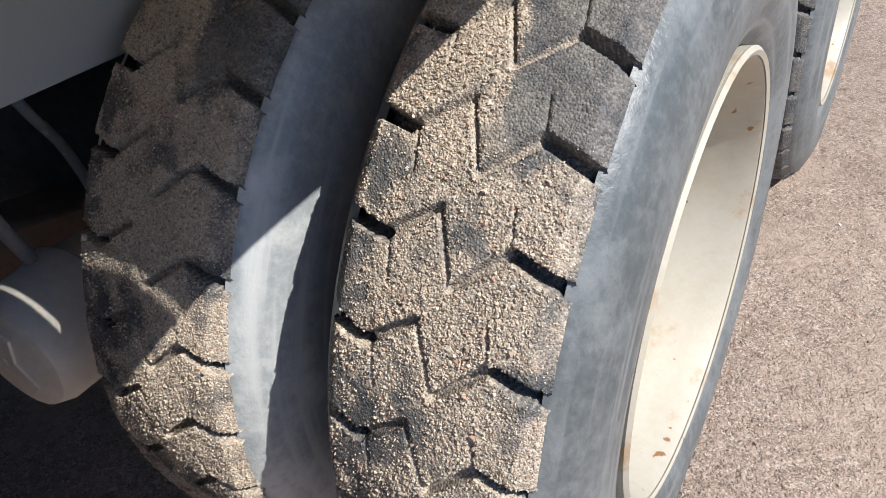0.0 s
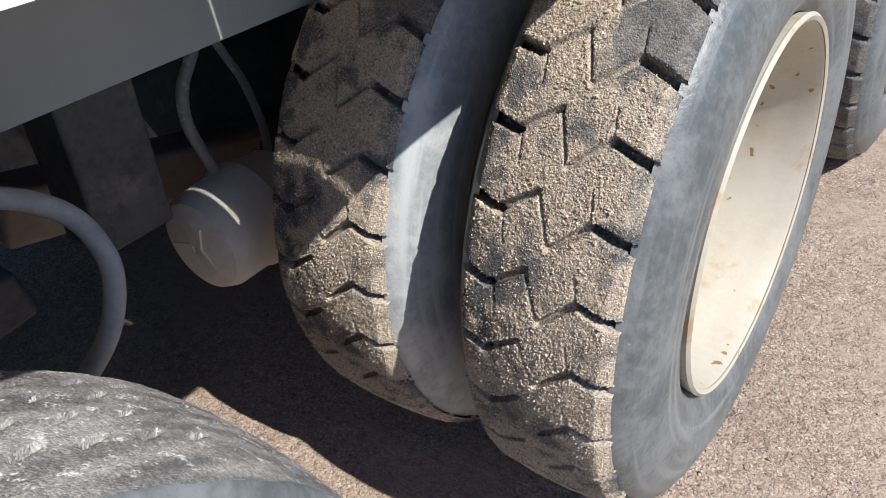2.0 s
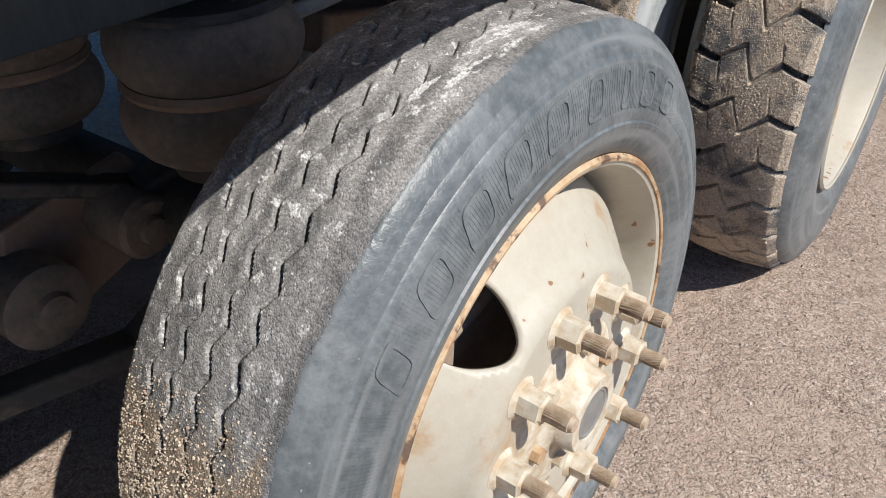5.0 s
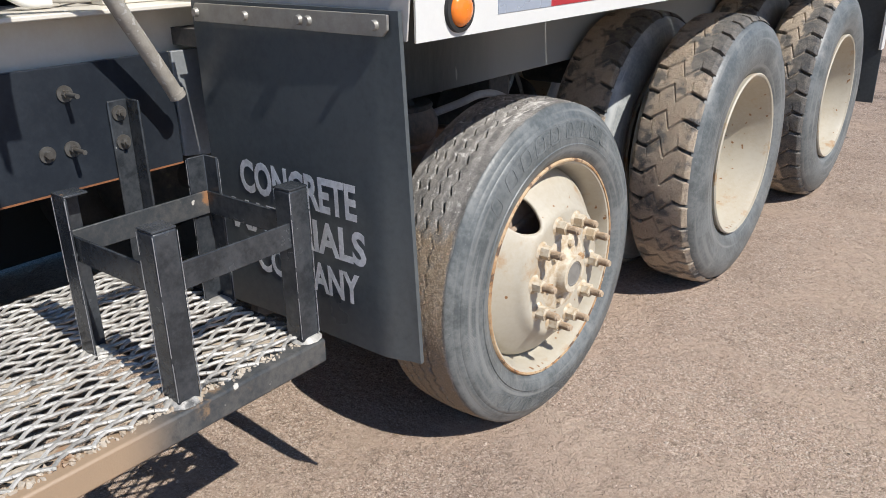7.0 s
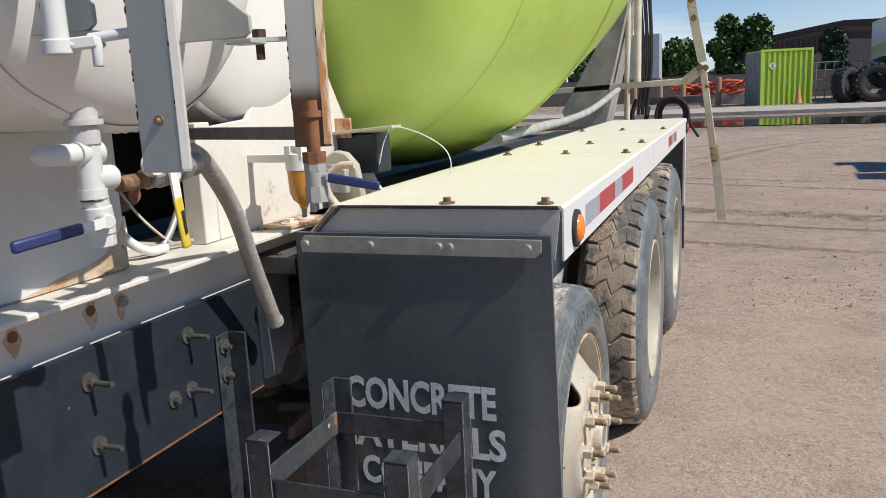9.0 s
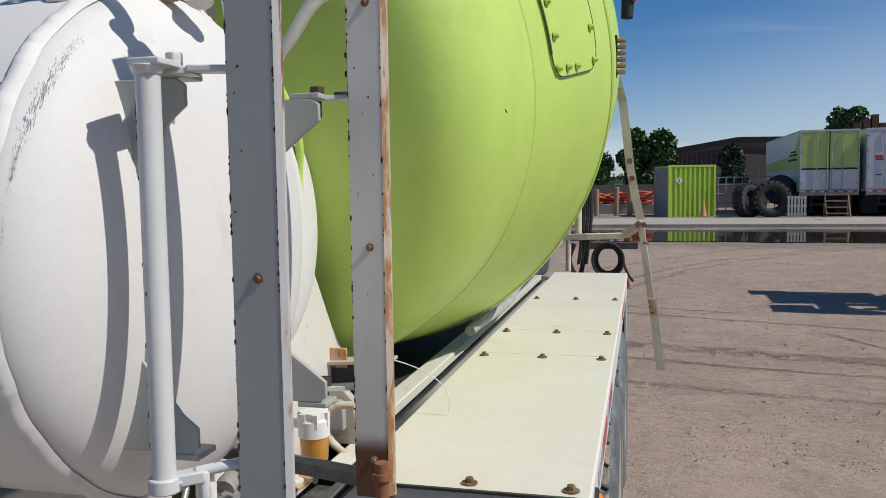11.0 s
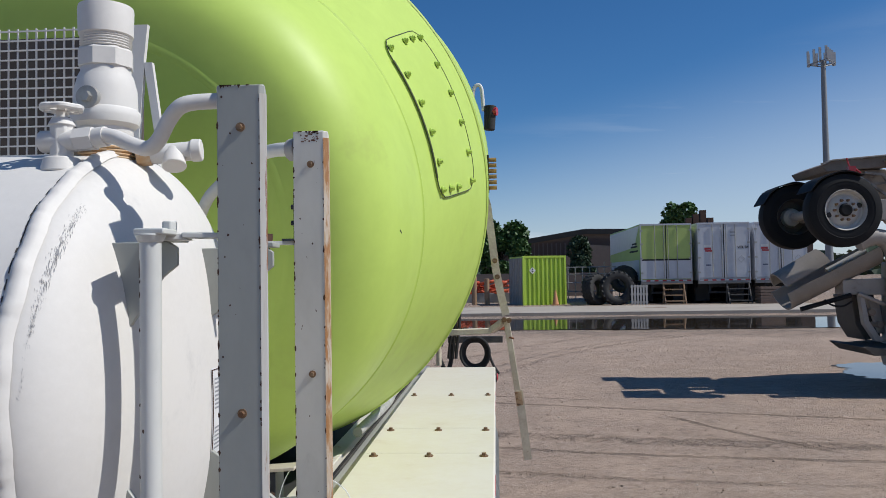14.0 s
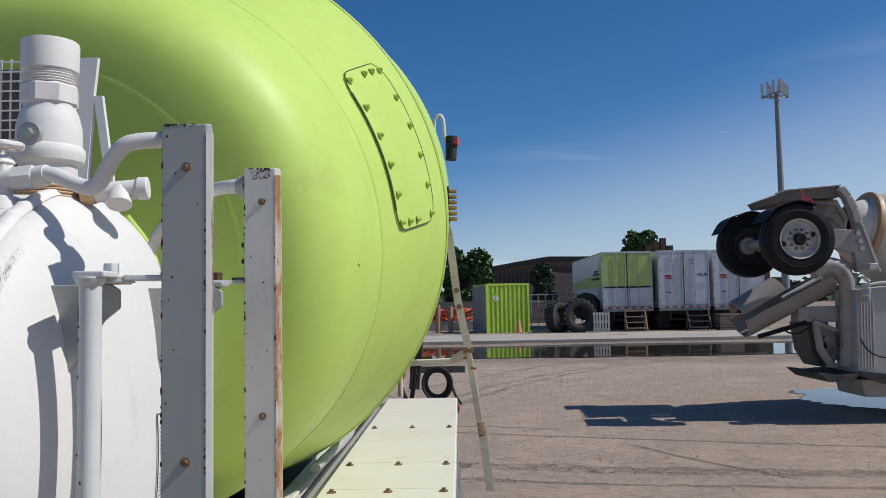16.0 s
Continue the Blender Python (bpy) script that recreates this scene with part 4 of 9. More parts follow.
    stud.cyl((0.066, 0, 0), (0.072, 0, 0), 0.0095, 0.008, 12)
    sm = stud.mesh("stud", M["studtan"])
    for k in range(10):
        a = radians(32 + 36 * k)
        nb = put_part("wheel_nut", nm, w)
        nb.location = (x + 0.026, 0.1429 * math.cos(a), 0.1429 * math.sin(a))
        nb.rotation_euler = (0.4 * k, 0, 0)
        put_part("stud", sm, nb)
    return w


M["dust"] = mat("dusty_grey_steel", (0.36, 0.28, 0.22), (0.26, 0.19, 0.14), 0.75, amount=0.9, stain=9, bump=0.3)
M["studtan"] = mat("tan_painted_thread", (0.46, 0.36, 0.26), (0.34, 0.24, 0.15), 0.7, amount=0.9, stain=60, bump=0.3)
M["capgrey"] = mat("grey_cap_rubber", (0.22, 0.21, 0.19), (0.15, 0.14, 0.13), 0.6, stain=40, bump=0.2)
M["rimnut"] = mat("dirty_cream_paint", (0.60, 0.545, 0.44), (0.42, 0.31, 0.19), 0.65, amount=0.9, stain=40, bump=0.3)
pusher_wheel()

# ---- fender deck over the wheels ----
FX, FIN, FY0, FY1, FZ = 0.090, -0.440, -0.672, 3.68, 1.232


def bolt_with_washer(name, at, axis=(0, 0, 1), r=0.011, parent=None, material=None, washer=True, long=0.0):
    me = Mesher()
    a, d = Vector(at), Vector(axis).normalized()
    if washer:
        me.cyl(a, a + d * 0.004, r * 2.0, n=20)
    me.cyl(a + d * 0.003, a + d * 0.014, r * 1.05, r * 1.0, n=6)
    if long:
        me.cyl(a + d * 0.014, a + d * (0.014 + long), r * 0.6, n=10)
    return solid(name, me, material or M["bolt"], parent, world_place=True)


def fender():
    f = thing("fender", "long cream-painted flat steel fender deck over the wheels with rusty bolts", "truck fender", at=(-0.17, 1.5, 1.10))
    joints = (FY0, 0.715, 1.235, FY1)
    for a, b in zip(joints, joints[1:]):
        me = Mesher()
        me.plate([(FIN, FZ), (FX - 0.006, FZ), (FX, FZ - 0.006), (FX, FZ - 0.115), (FX - 0.004, FZ - 0.115), (FX - 0.004, FZ - 0.010), (FX - 0.010, FZ - 0.004), (FIN, FZ - 0.004), (FIN - 0.085, FZ - 0.095), (FIN - 0.088, FZ - 0.092)], 1, a + 0.0015, b - 0.0015)
        panel = solid("deck_panel", me, M["deck"], f, "cream-painted deck panel with a folded white skirt")
        panel.data.materials.append(M["white"])
        for poly in panel.data.polygons:
            poly.material_index = 1 if poly.normal.x > 0.8 else 0
    nose = Mesher()
    nose.plate([(FX - 0.006, FZ - 0.008), (FX - 0.018, FZ - 0.112), (-0.520, FZ - 0.112), (-0.505, FZ - 0.085), (-0.415, FZ - 0.008)], 1, FY0 - 0.004, FY0)
    solid("front_plate", nose, M["greyplate"], f, "grey front plate")
    lipm = Mesher()
    lipm.beam((FX - 0.01, FY0 - 0.006, FZ - 0.002), (-0.415, FY0 - 0.006, FZ - 0.002), 0.008, 0.006)
    lipm.beam((-0.415, FY0 - 0.006, FZ - 0.002), (-0.53, FY0 - 0.006, FZ - 0.112), 0.008, 0.006)
    solid("edge_trim", lipm, M["blackworn"], f, "dark worn edge")
    for y in (-0.641, 0.661, 1.18, 2.24):
        for x in (0.046, -0.172, -0.394):
            if y < 0 and x < -0.3:
                continue
            bolt_with_washer("deck_bolt", (x, y, FZ), r=0.0088, parent=f)
    # skirt tape: silver and red lengths
    for y0, y1, k in ((-0.42, -0.22, "silver"), (-0.22, 0.06, "red"), (0.06, 0.22, "silver"), (0.22, 0.50, "red"), (2.05, 2.25, "red"), (2.25, 2.45, "silver"), (2.45, 2.62, "red")):
        me = Mesher()
        me.box(FX, FX + 0.0015, y0, y1, FZ - 0.085, FZ - 0.033)
        solid("reflective_tape", me, M[k], f, "red reflective tape" if k == "red" else "silver reflective tape")
    for y, mname, nm in ((-0.549, "amber", "amber side marker lamp"), (3.60, "red", "red side marker lamp")):
        me = Mesher()
        mm = Matrix.Translation((FX, y, FZ - 0.066))
        me.lathe([(0.0, 0.033), (0.010, 0.031), (0.017, 0.024), (0.020, 0.012), (0.021, 0.0005)], 32, mm)
        lamp = solid("marker_lamp", me, M[mname], f, nm)
        ring = Mesher()
        ring.lathe([(0.0, 0.042), (0.008, 0.041), (0.010, 0.034), (0.004, 0.032)], 32, mm)
        solid("marker_ring", ring, M["dark"], lamp, "black rubber ring")
    return f


M["greyplate"] = mat("dusty_grey_plate", (0.50, 0.49, 0.47), (0.40, 0.385, 0.365), 0.5, amount=0.8, stain=4, bump=0.1)
fender()


def text_mesh(body, size, extrude=0.00012):
    c = bpy.data.curves.new("writing", "FONT")
    c.body, c.size, c.extrude = body, size, extrude
    c.resolution_u = 3
    c.offset = 0.0033 * size / 0.1
    ob = bpy.data.objects.new("writing", c)
    scene.collection.objects.link(ob)
    dg = bpy.context.evaluated_depsgraph_get()
    me = bpy.data.meshes.new_from_object(ob.evaluated_get(dg))
    bpy.data.objects.remove(ob)
    bpy.data.curves.remove(c)
    return me


def flap():
    """Rubber mud flap with its stencilled words and clamping strip."""
    f = thing("mud_flap", "black rubber mud flap with worn white stencilled words", "mud flap", at=(-0.22, -0.69, 0.46))
    me = Mesher()
    nx, nz = 24, 16
    x0, x1, z0, z1 = -0.527, 0.066, 0.472, 1.172
    def bend(x, z):
        down = (z1 - z) / (z1 - z0)
        return -0.690 + 0.004 * math.sin((x - x0) * 9) * down + 0.018 * down * smoothstep(0.0, 0.07, x) + 0.006 * down
    for off, flip in ((0.0, False), (0.010, True)):
        k = len(me.v)
        for j in range(nz + 1):
            for i in range(nx + 1):
                z = z0 + (z1 - z0) * j / nz
                x = x0 + (x1 + 0.012 * (1 - j / nz) - x0) * i / nx
                me.v.append((x, bend(x, z) + off, z - (0.010 * (1 - i / nx) if j == 0 else 0)))
        me.f += [(k + j * (nx + 1) + i, k + j * (nx + 1) + i + 1, k + (j + 1) * (nx + 1) + i + 1, k + (j + 1) * (nx + 1) + i) for j in range(nz) for i in range(nx)]
    c = nx + 1
    o = (nz + 1) * c
    edge = [j * c for j in range(nz + 1)] + [nz * c + i for i in range(1, nx + 1)] + [j * c + nx for j in range(nz - 1, -1, -1)] + [i for i in range(nx - 1, 0, -1)]
    me.f += [(edge[i], edge[(i + 1) % len(edge)], o + edge[(i + 1) % len(edge)], o + edge[i]) for i in range(len(edge))]
    sheet = solid("rubber_sheet", me, M["flap"], f, "scuffed black rubber sheet")
    for body, xl, xr, zb, zt in (("CONCRETE", -0.428, -0.062, 0.757, 0.836), ("MATERIALS", -0.470, -0.042, 0.662, 0.738), ("COMPANY", -0.400, -0.066, 0.568, 0.640)):
        whole = np.array([v.co[:] for v in text_mesh(body, 0.1).vertices])
        lo, hi = whole.min(0), whole.max(0)
        for k, ch in enumerate(body):
            tm = text_mesh(ch, 0.1)
            own = np.array([v.co[:] for v in tm.vertices])
            shift = np.array([v.co[:] for v in text_mesh(body[:k + 1], 0.1).vertices]).max(0)[0] - own.max(0)[0]
            for v in tm.vertices:
                x = xl + (v.co.x + shift - lo[0]) / (hi[0] - lo[0]) * (xr - xl)
                z = zb + (v.co.y - lo[1]) / (hi[1] - lo[1]) * (zt - zb)
                v.co = (x, bend(x, z) - 0.0012 - v.co.z, z)
            tm.materials.append(M["letters"])
            ob = new("letter", tm)
            ob.parent = sheet
            ob["label"] = "worn white stencilled letter " + ch
    strip = Mesher()
    strip.plate([(-0.508, 1.128), (0.036, 1.128), (0.049, 1.140), (0.049, 1.166), (-0.500, 1.166), (-0.512, 1.150)], 1, -0.700, -0.694)
    st = solid("clamp_strip", strip, M["steel"], f, "dull steel clamping strip", bevel=0.001)
    for x in (-0.497, -0.335, -0.175, -0.150, 0.020):
        b = Mesher()
        b.cyl((x, -0.700, 1.147), (x, -0.708, 1.147), 0.010, 0.008, 14)
        solid("strip_bolt", b, M["steel"], st)
    return f


flap()


# ---- chassis rails ----
def rails():
    r = thing("chassis_rail", "cream-painted steel chassis rail with a bolted black side plate", "truck chassis", at=(-0.70, -0.5, 0.79))
    me = Mesher()
    y0, y1 = -3.2, 4.6
    me.plate([(-0.600, 1.160), (-0.600, 1.149), (-0.692, 1.146), (-0.692, 1.040), (-0.90, 1.040), (-0.90, 1.160)], 1, y0, -0.02)
    solid("top_beam", me, M["cream"], r, "cream-painted beam with rust-stained bolt holes", bevel=0.003)
    pl = Mesher()
    pl.box(-0.676, -0.660, y0, -0.675, 0.786, 1.050)
    solid("side_plate", pl, M["black"], r, "glossy black side plate", bevel=0.002)
    p2 = Mesher()
    p2.plate([(-0.672, 1.05), (-0.672, 0.80), (-0.600, 0.79), (-0.53, 0.86), (-0.53, 1.05)], 0, -0.668, -0.656)
    solid("end_plate", p2, M["endgrey"], r, "dark grey end plate", bevel=0.002)
    p3 = Mesher()
    p3.box(-0.56, -0.50, -0.64, y1, 0.847, 1.135)
    solid("main_rail", p3, M["railface"], r, "dusty dark grey frame rail", bevel=0.003)
    edge = Mesher()
    edge.box(-0.677, -0.6585, y0, -0.676, 0.7835, 0.7875)
    solid("rust_edge", edge, M["rust"], r, "rusty lower edge")
    for y, z, lg in ((-1.212, 0.990, 0.05), (-0.937, 0.993, 0.05), (-1.209, 0.868, 0.05), (-0.943, 0.875, 0.05), (-1.60, 0.888, 0.0), (-1.60, 0.820, 0.0), (-0.998, 0.874, 0.0), (-1.875, 0.95, 0.05), (-1.87, 0.84, 0.05)):
        bolt_with_washer("plate_bolt", (-0.660, y, z), (1, 0, 0), r=0.0088, parent=r, material=M["steeldark"], long=lg * 0.8)
    for y, z, mm in ((-1.325, 1.107, "rust"), (-1.155, 1.105, "rust"), (-1.078, 1.103, "steel"), (-1.588, 1.105, "steel"), (-1.690, 1.105, "dark")):
        h = Mesher()
        h.plate([(y + (0.016 + 0.004 * math.sin(3 * a + y * 40)) * math.cos(a), z + (0.016 + 0.022 * max(0.0, -math.sin(a)) ** 2) * math.sin(a)) for a in [2 * math.pi * k / 24 for k in range(24)]], 0, -0.6925, -0.6912)
        hb = solid("rust_ring", h, M["rusthalo" if mm != "dark" else "dark"], r)
        h = Mesher()
        h.cyl((-0.693, y, z), (-0.6902 if mm != "steel" else -0.680, y, z), 0.0105, n=14 if mm != "steel" else 6)
        solid("bolt_hole", h, M[mm], hb)
    return r


rails()


def cabinet_box():
    """White panelled box above the rail, with its brass plate, valves and the opening behind it."""
    b = thing("control_cabinet", "white painted steel cabinet with a gauge plate on the chassis rail", "truck cabinet", at=(-0.9, -1.5, 1.162))
    me = Mesher()
    me.box(-1.5, -0.690, -1.606, -1.045, 1.160, 1.44)
    solid("body", me, M["cabwhite"], b, "white painted body with rust along the foot", bevel=0.006)
    me = Mesher()
    me.box(-1.5, -0.98, -2.9, -1.61, 1.160, 1.44)
    solid("rear_housing", me, M["under"], b, "dark housing set back beside the body")
    rs = Mesher()
    rs.plate([(-1.31, 1.163), (-1.047, 1.163), (-1.047, 1.255), (-1.058, 1.238), (-1.075, 1.222), (-1.10, 1.20), (-1.15, 1.186), (-1.20, 1.182), (-1.26, 1.170)], 0, -0.690, -0.6885)
    solid("rust_patch", rs, M["rusthalo"], b, "rust run at the foot")
    pl = Mesher()
    pl.box(-0.690, -0.684, -1.570, -1.447, 1.305, 1.470)
    plate = solid("gauge_plate", pl, M["brass"], b, "stained yellow instruction plate", bevel=0.001)
    for k, (y0, y1, z0, z1, mm) in enumerate(((-1.53, -1.465, 1.372, 1.380, "red"), (-1.53, -1.465, 1.352, 1.360, "red"), (-1.53, -1.47, 1.338, 1.344, "dark"), (-1.53, -1.47, 1.326, 1.332, "dark"), (-1.53, -1.475, 1.315, 1.320, "dark"))):
        bar = Mesher()
        bar.box(-0.684, -0.6832, y0, y1, z0, z1)
        solid("print_bar", bar, M[mm], plate)
    g = Mesher()
    gm = Matrix.Translation((-0.684, -1.513, 1.418))
    g.lathe([(0.0, 0.030), (0.022, 0.030), (0.024, 0.027), (0.021, 0.025)], 28, gm)
    gg = solid("pressure_gauge", g, M["steel"], b, "small round pressure gauge")
    g = Mesher()
    g.lathe([(0.0205, 0.0255), (0.0206, 0.0005)], 28, gm)
    solid("dial", g, M["white"], gg, "white gauge dial")
    g = Mesher()
    g.beam((-0.6625, -1.520, 1.411), (-0.6625, -1.503, 1.428), 0.002, 0.002)
    solid("needle", g, M["dark"], gg)
    lv = Mesher()
    lv.beam((-0.672, -1.48, 1.425), (-0.668, -1.437, 1.435), 0.012, 0.004)
    solid("lever", lv, M["dark"], gg)
    return b


M["cabwhite"] = mat("off_white_cabinet_paint", (0.63, 0.622, 0.597), (0.56, 0.543, 0.51), 0.4, amount=0.7, stain=2.5, bump=0.08, dirt=(0.36, 0.24, 0.13), dirt_scale=7, dirt_from=0.66, dirt_to=0.76, spots=(0.25, 0.2, 0.15), spot_scale=22, spot_from=0.80)
cabinet_box()


def ball_valve():
    v = thing("ball_valve", "white painted brass ball valve with a blue grip lever", "valve", at=(-0.46, -1.348, 1.24))
    x, y, up = -0.462, -1.348, 0.013
    me = Mesher()
    me.sweep([(x - 0.075, y - 0.012, 1.390 + up), (x - 0.05, y - 0.024, 1.391 + up), (x - 0.030, y - 0.036, 1.392 + up), (x - 0.008, y - 0.034, 1.392 + up), (x, y - 0.012, 1.392 + up)], 0.0155, 16)
    me.cyl((x, y - 0.022, 1.392 + up), (x, y + 0.02, 1.392 + up), 0.0175, n=18)
    me.cyl((x, y, 1.412 + up), (x, y, 1.335 + up), 0.0185, 0.0180, 20)
    me.cyl((x, y, 1.34 + up), (x, y, 1.326 + up), 0.0210, n=20)
    me.cyl((x, y, 1.356 + up), (x, y + 0.04, 1.353 + up), 0.019, n=18)
    solid("tee_pipe", me, M["post"], v, "white painted tee pipe")
    me = Mesher()
    me.cyl((x, y, 1.405 + up), (x, y, 1.470 + up), 0.021, n=12)
    me.cyl((x, y, 1.432 + up), (x, y, 1.440 + up), 0.027, n=20)
    solid("tank_boss", me, M["greyplate"], v, "stained pipe boss under the tank")
    me = Mesher()
    for k in range(3):
        me.cyl((x, y, 1.334 + up - 0.004 * k), (x, y, 1.3305 + up - 0.004 * k), 0.0165, 0.0185, 18)
    solid("thread", me, M["bolt"], v, "rusty thread")
    me = Mesher()
    me.cyl((x, y + 0.002, 1.328 + up), (x, y + 0.004, 1.312 + up), 0.0195, n=8)
    me.cyl((x, y + 0.004, 1.314 + up), (x, y + 0.006, 1.272 + up), 0.0215, 0.0215, 18)
    me.cyl((x, y + 0.006, 1.276 + up), (x, y + 0.007, 1.254 + up), 0.0205, n=8)
    me.cyl((x + 0.02, y - 0.008, 1.295 + up), (x + 0.040, y - 0.018, 1.295 + up), 0.0135, 0.011, 12)
    solid("valve_body", me, M["post"], v, "white painted valve body", bevel=0.002)
    me = Mesher()
    me.beam((x + 0.036, y - 0.010, 1.295 + up), (x + 0.034, y - 0.070, 1.292 + up), 0.005, 0.014)
    ha = solid("lever_arm", me, M["tank"], v)
    me = Mesher()
    me.beam((x + 0.034, y - 0.062, 1.293 + up), (x + 0.030, y - 0.175, 1.287 + up), 0.010, 0.0165)
    solid("blue_grip", me, M["blue"], ha, "blue plastic grip", bevel=0.004)
    return v


ball_valve()


def drain_hose():
    h = thing("drain_hose", "grey rubber hose hanging from a pipe fitting beside the flap", "hose", at=(-0.60, -0.68, 0.97))
    me = Mesher()
    me.sweep([(-0.466, -1.150, 1.388), (-0.470, -1.120, 1.392), (-0.495, -1.033, 1.358), (-0.530, -0.914, 1.257), (-0.560, -0.823, 1.129), (-0.580, -0.742, 1.003), (-0.583, -0.722, 0.968)], 0.0175, 14)
    me.cyl((-0.583, -0.722, 0.972), (-0.5835, -0.716, 0.960), 0.0195, n=16)
    solid("hose_tube", me, M["hose"], h, "scuffed grey hose tube")
    me = Mesher()
    me.cyl((-0.462, -1.295, 1.353), (-0.462, -1.235, 1.354), 0.0125, n=16)
    solid("nipple", me, M["bolt"], h, "rusty threaded nipple")
    me = Mesher()
    me.cyl((-0.462, -1.235, 1.355), (-0.463, -1.205, 1.358), 0.0175, n=8)
    me.cyl((-0.463, -1.206, 1.358), (-0.464, -1.16, 1.363), 0.0215, n=18)
    me.cyl((-0.464, -1.162, 1.363), (-0.465, -1.135, 1.366), 0.0235, n=8)
    me.cyl((-0.466, -1.140, 1.366), (-0.470, -1.105, 1.369), 0.0235, n=18)
    solid("hose_fitting", me, M["steel"], h, "metal valve and hose clamp")
    me = Mesher()
    me.cyl((-0.464, -1.185, 1.360), (-0.430, -1.200, 1.357), 0.009, n=10)
    me.beam((-0.432, -1.205, 1.362), (-0.428, -1.205, 1.315), 0.018, 0.004, up=(1, 0, 0))
    a = solid("lever_arm", me, M["tank"], h, "white lever arm")
    me = Mesher()
    me.beam((-0.429, -1.205, 1.322), (-0.424, -1.200, 1.238), 0.019, 0.007, up=(1, 0, 0))
    y = solid("yellow_grip", me, M["yellow"], a, "yellow plastic grip", bevel=0.003)
    me = Mesher()
    me.beam((-0.4215, -1.2035, 1.300), (-0.4200, -1.2015, 1.262), 0.005, 0.002, up=(1, 0, 0))
    solid("grip_mark", me, M["dark"], y)
    w = Mesher()
    w.cyl((-0.44, -1.245, 1.378), (-0.425, -1.248, 1.378), 0.019, 0.016, 18)
    w.cyl((-0.44, -1.235, 1.40), (-0.44, -1.235, 1.432), 0.010, 0.010, 14)
    w.beam((-0.45, -1.238, 1.378), (-0.44, -1.236, 1.41), 0.016, 0.016, up=(1, 0, 0))
    solid("white_cock", w, M["tank"], h, "small white cock")
    return h


drain_hose()


# ---- step platform ----
def platform():
    p = thing("step_platform", "black steel step platform with dusty expanded-metal grating", "step", at=(-0.42, -1.4, 0.48))
    x0, x1, y0, y1, z = -0.765, -0.072, -1.95, -0.788, 0.535
    fr = Mesher()
    t = 0.048
    fr.box(x1 - t, x1, y0, y1, z - 0.052, z)
    solid("outer_tube", fr, M["tubeouter"], p, "rust-worn square tube with concrete crust", bevel=0.005)
    for nm, a in (("inner_tube", (x0, x0 + t, y0, y1)), ("end_tube", (x0 + t, x1 - t, y1 - t, y1)), ("end_tube", (x0 + t, x1 - t, y0, y0 + t)), ("cross_tube", (x0 + t, x1 - t, -1.40, -1.36))):
        m2 = Mesher()
        m2.box(a[0], a[1], a[2], a[3], z - 0.052, z - 0.001)
        solid(nm, m2, M["blackworn"], p, bevel=0.005)
    g, crust = Mesher(), Mesher()
    # expanded metal: diamonds, long way along the platform; strands rolled over at the knuckles
    lx, ly = 0.0180, 0.066
    nx, ny = int((x1 - x0 - 0.03) / lx), int((y1 - y0 - 0.02) / ly)
    rnd = random.Random(6)
    for i in range(nx + 1):
        for j in range(2 * ny + 1):
            cx, cy = x0 + 0.02 + lx * i, y0 + 0.015 + ly / 2 * j
            if (i + j) % 2:
                # some openings near the outer edge are filled with set concrete
                fill = noise.noise(Vector((cx * 7, cy * 5, 3.0))) + 0.55 * smoothstep(-0.40, -0.14, cx) * smoothstep(-1.02, -1.25, cy) - 0.32
                if fill > 0 and x0 + 0.03 < cx < x1 - 0.05 and cy < y1 - 0.05:
                    ring = [(cx + lx * 0.95 * math.cos(q) * rnd.uniform(0.75, 1.1), cy + ly * 0.5 * math.sin(q) * rnd.uniform(0.75, 1.1), z + 0.001) for q in [2 * math.pi * k / 9 for k in range(9)]]
                    crust.add(ring + [(cx + rnd.uniform(-0.003, 0.003), cy + rnd.uniform(-0.01, 0.01), z + 0.006 + 0.010 * min(0.5, fill))], [(k, (k + 1) % 9, 9) for k in range(9)])
                continue
            for sx in (-1, 1):
                bx, by = cx + sx * lx, cy + ly / 2
                if not (x0 + 0.01 < bx < x1 - 0.02 and by < y1 - 0.01):
                    continue
                za, zb = [z + 0.004 + 0.006 * (q % 2) + 0.002 * math.sin(px * 31 + py * 17) for q, px, py in ((j, cx, cy), (j + 1, bx, by))]
                mid = Vector(((cx + bx) / 2 + sx * 0.002, (cy + by) / 2, (za + zb) / 2 + 0.0025))
                g.cyl((cx, cy - 0.004, za), mid, 0.0044, 0.0036, 6)
                g.cyl(mid, (bx, by + 0.004, zb), 0.0036, 0.0044, 6)
    tagged(solid("expanded_metal", g, M["mesh"], p, "dusty expanded-metal grating"), kind="stuff")
    tagged(solid("concrete_crust", crust, M["setcrust"], p, "tan set concrete in the grating"), kind="stuff")
    lumps, sizes = [], []
    for k in range(420):
        y = rnd.uniform(y0, y1)
        lumps.append((x1 - 0.030 + rnd.gauss(0, 0.007), y, z + 0.001 + 0.003 * noise.noise(Vector((y * 14, 0, 0)))))
        sizes.append(rnd.uniform(0.004, 0.011) * (0.7 + 0.5 * noise.noise(Vector((y * 9, 4, 0)))))
    tagged(put_part("edge_crust", grain_mesh("edge_crust", lumps, sizes, M["setcrust"], 4), p, "pale crust along the outer tube"), kind="stuff").matrix_parent_inverse = Matrix.Translation(-p.location)
    for i, xx in enumerate((-0.80, -0.115)):
        m2 = Mesher()
        m2.beam((xx, -1.9, z - 0.03), (-0.72, -1.9, 0.80), 0.04, 0.012, up=(0, 1, 0))
        solid("hanger", m2, M["blackworn"], p)
    # upright bar that bolts to the rail
    up = Mesher()
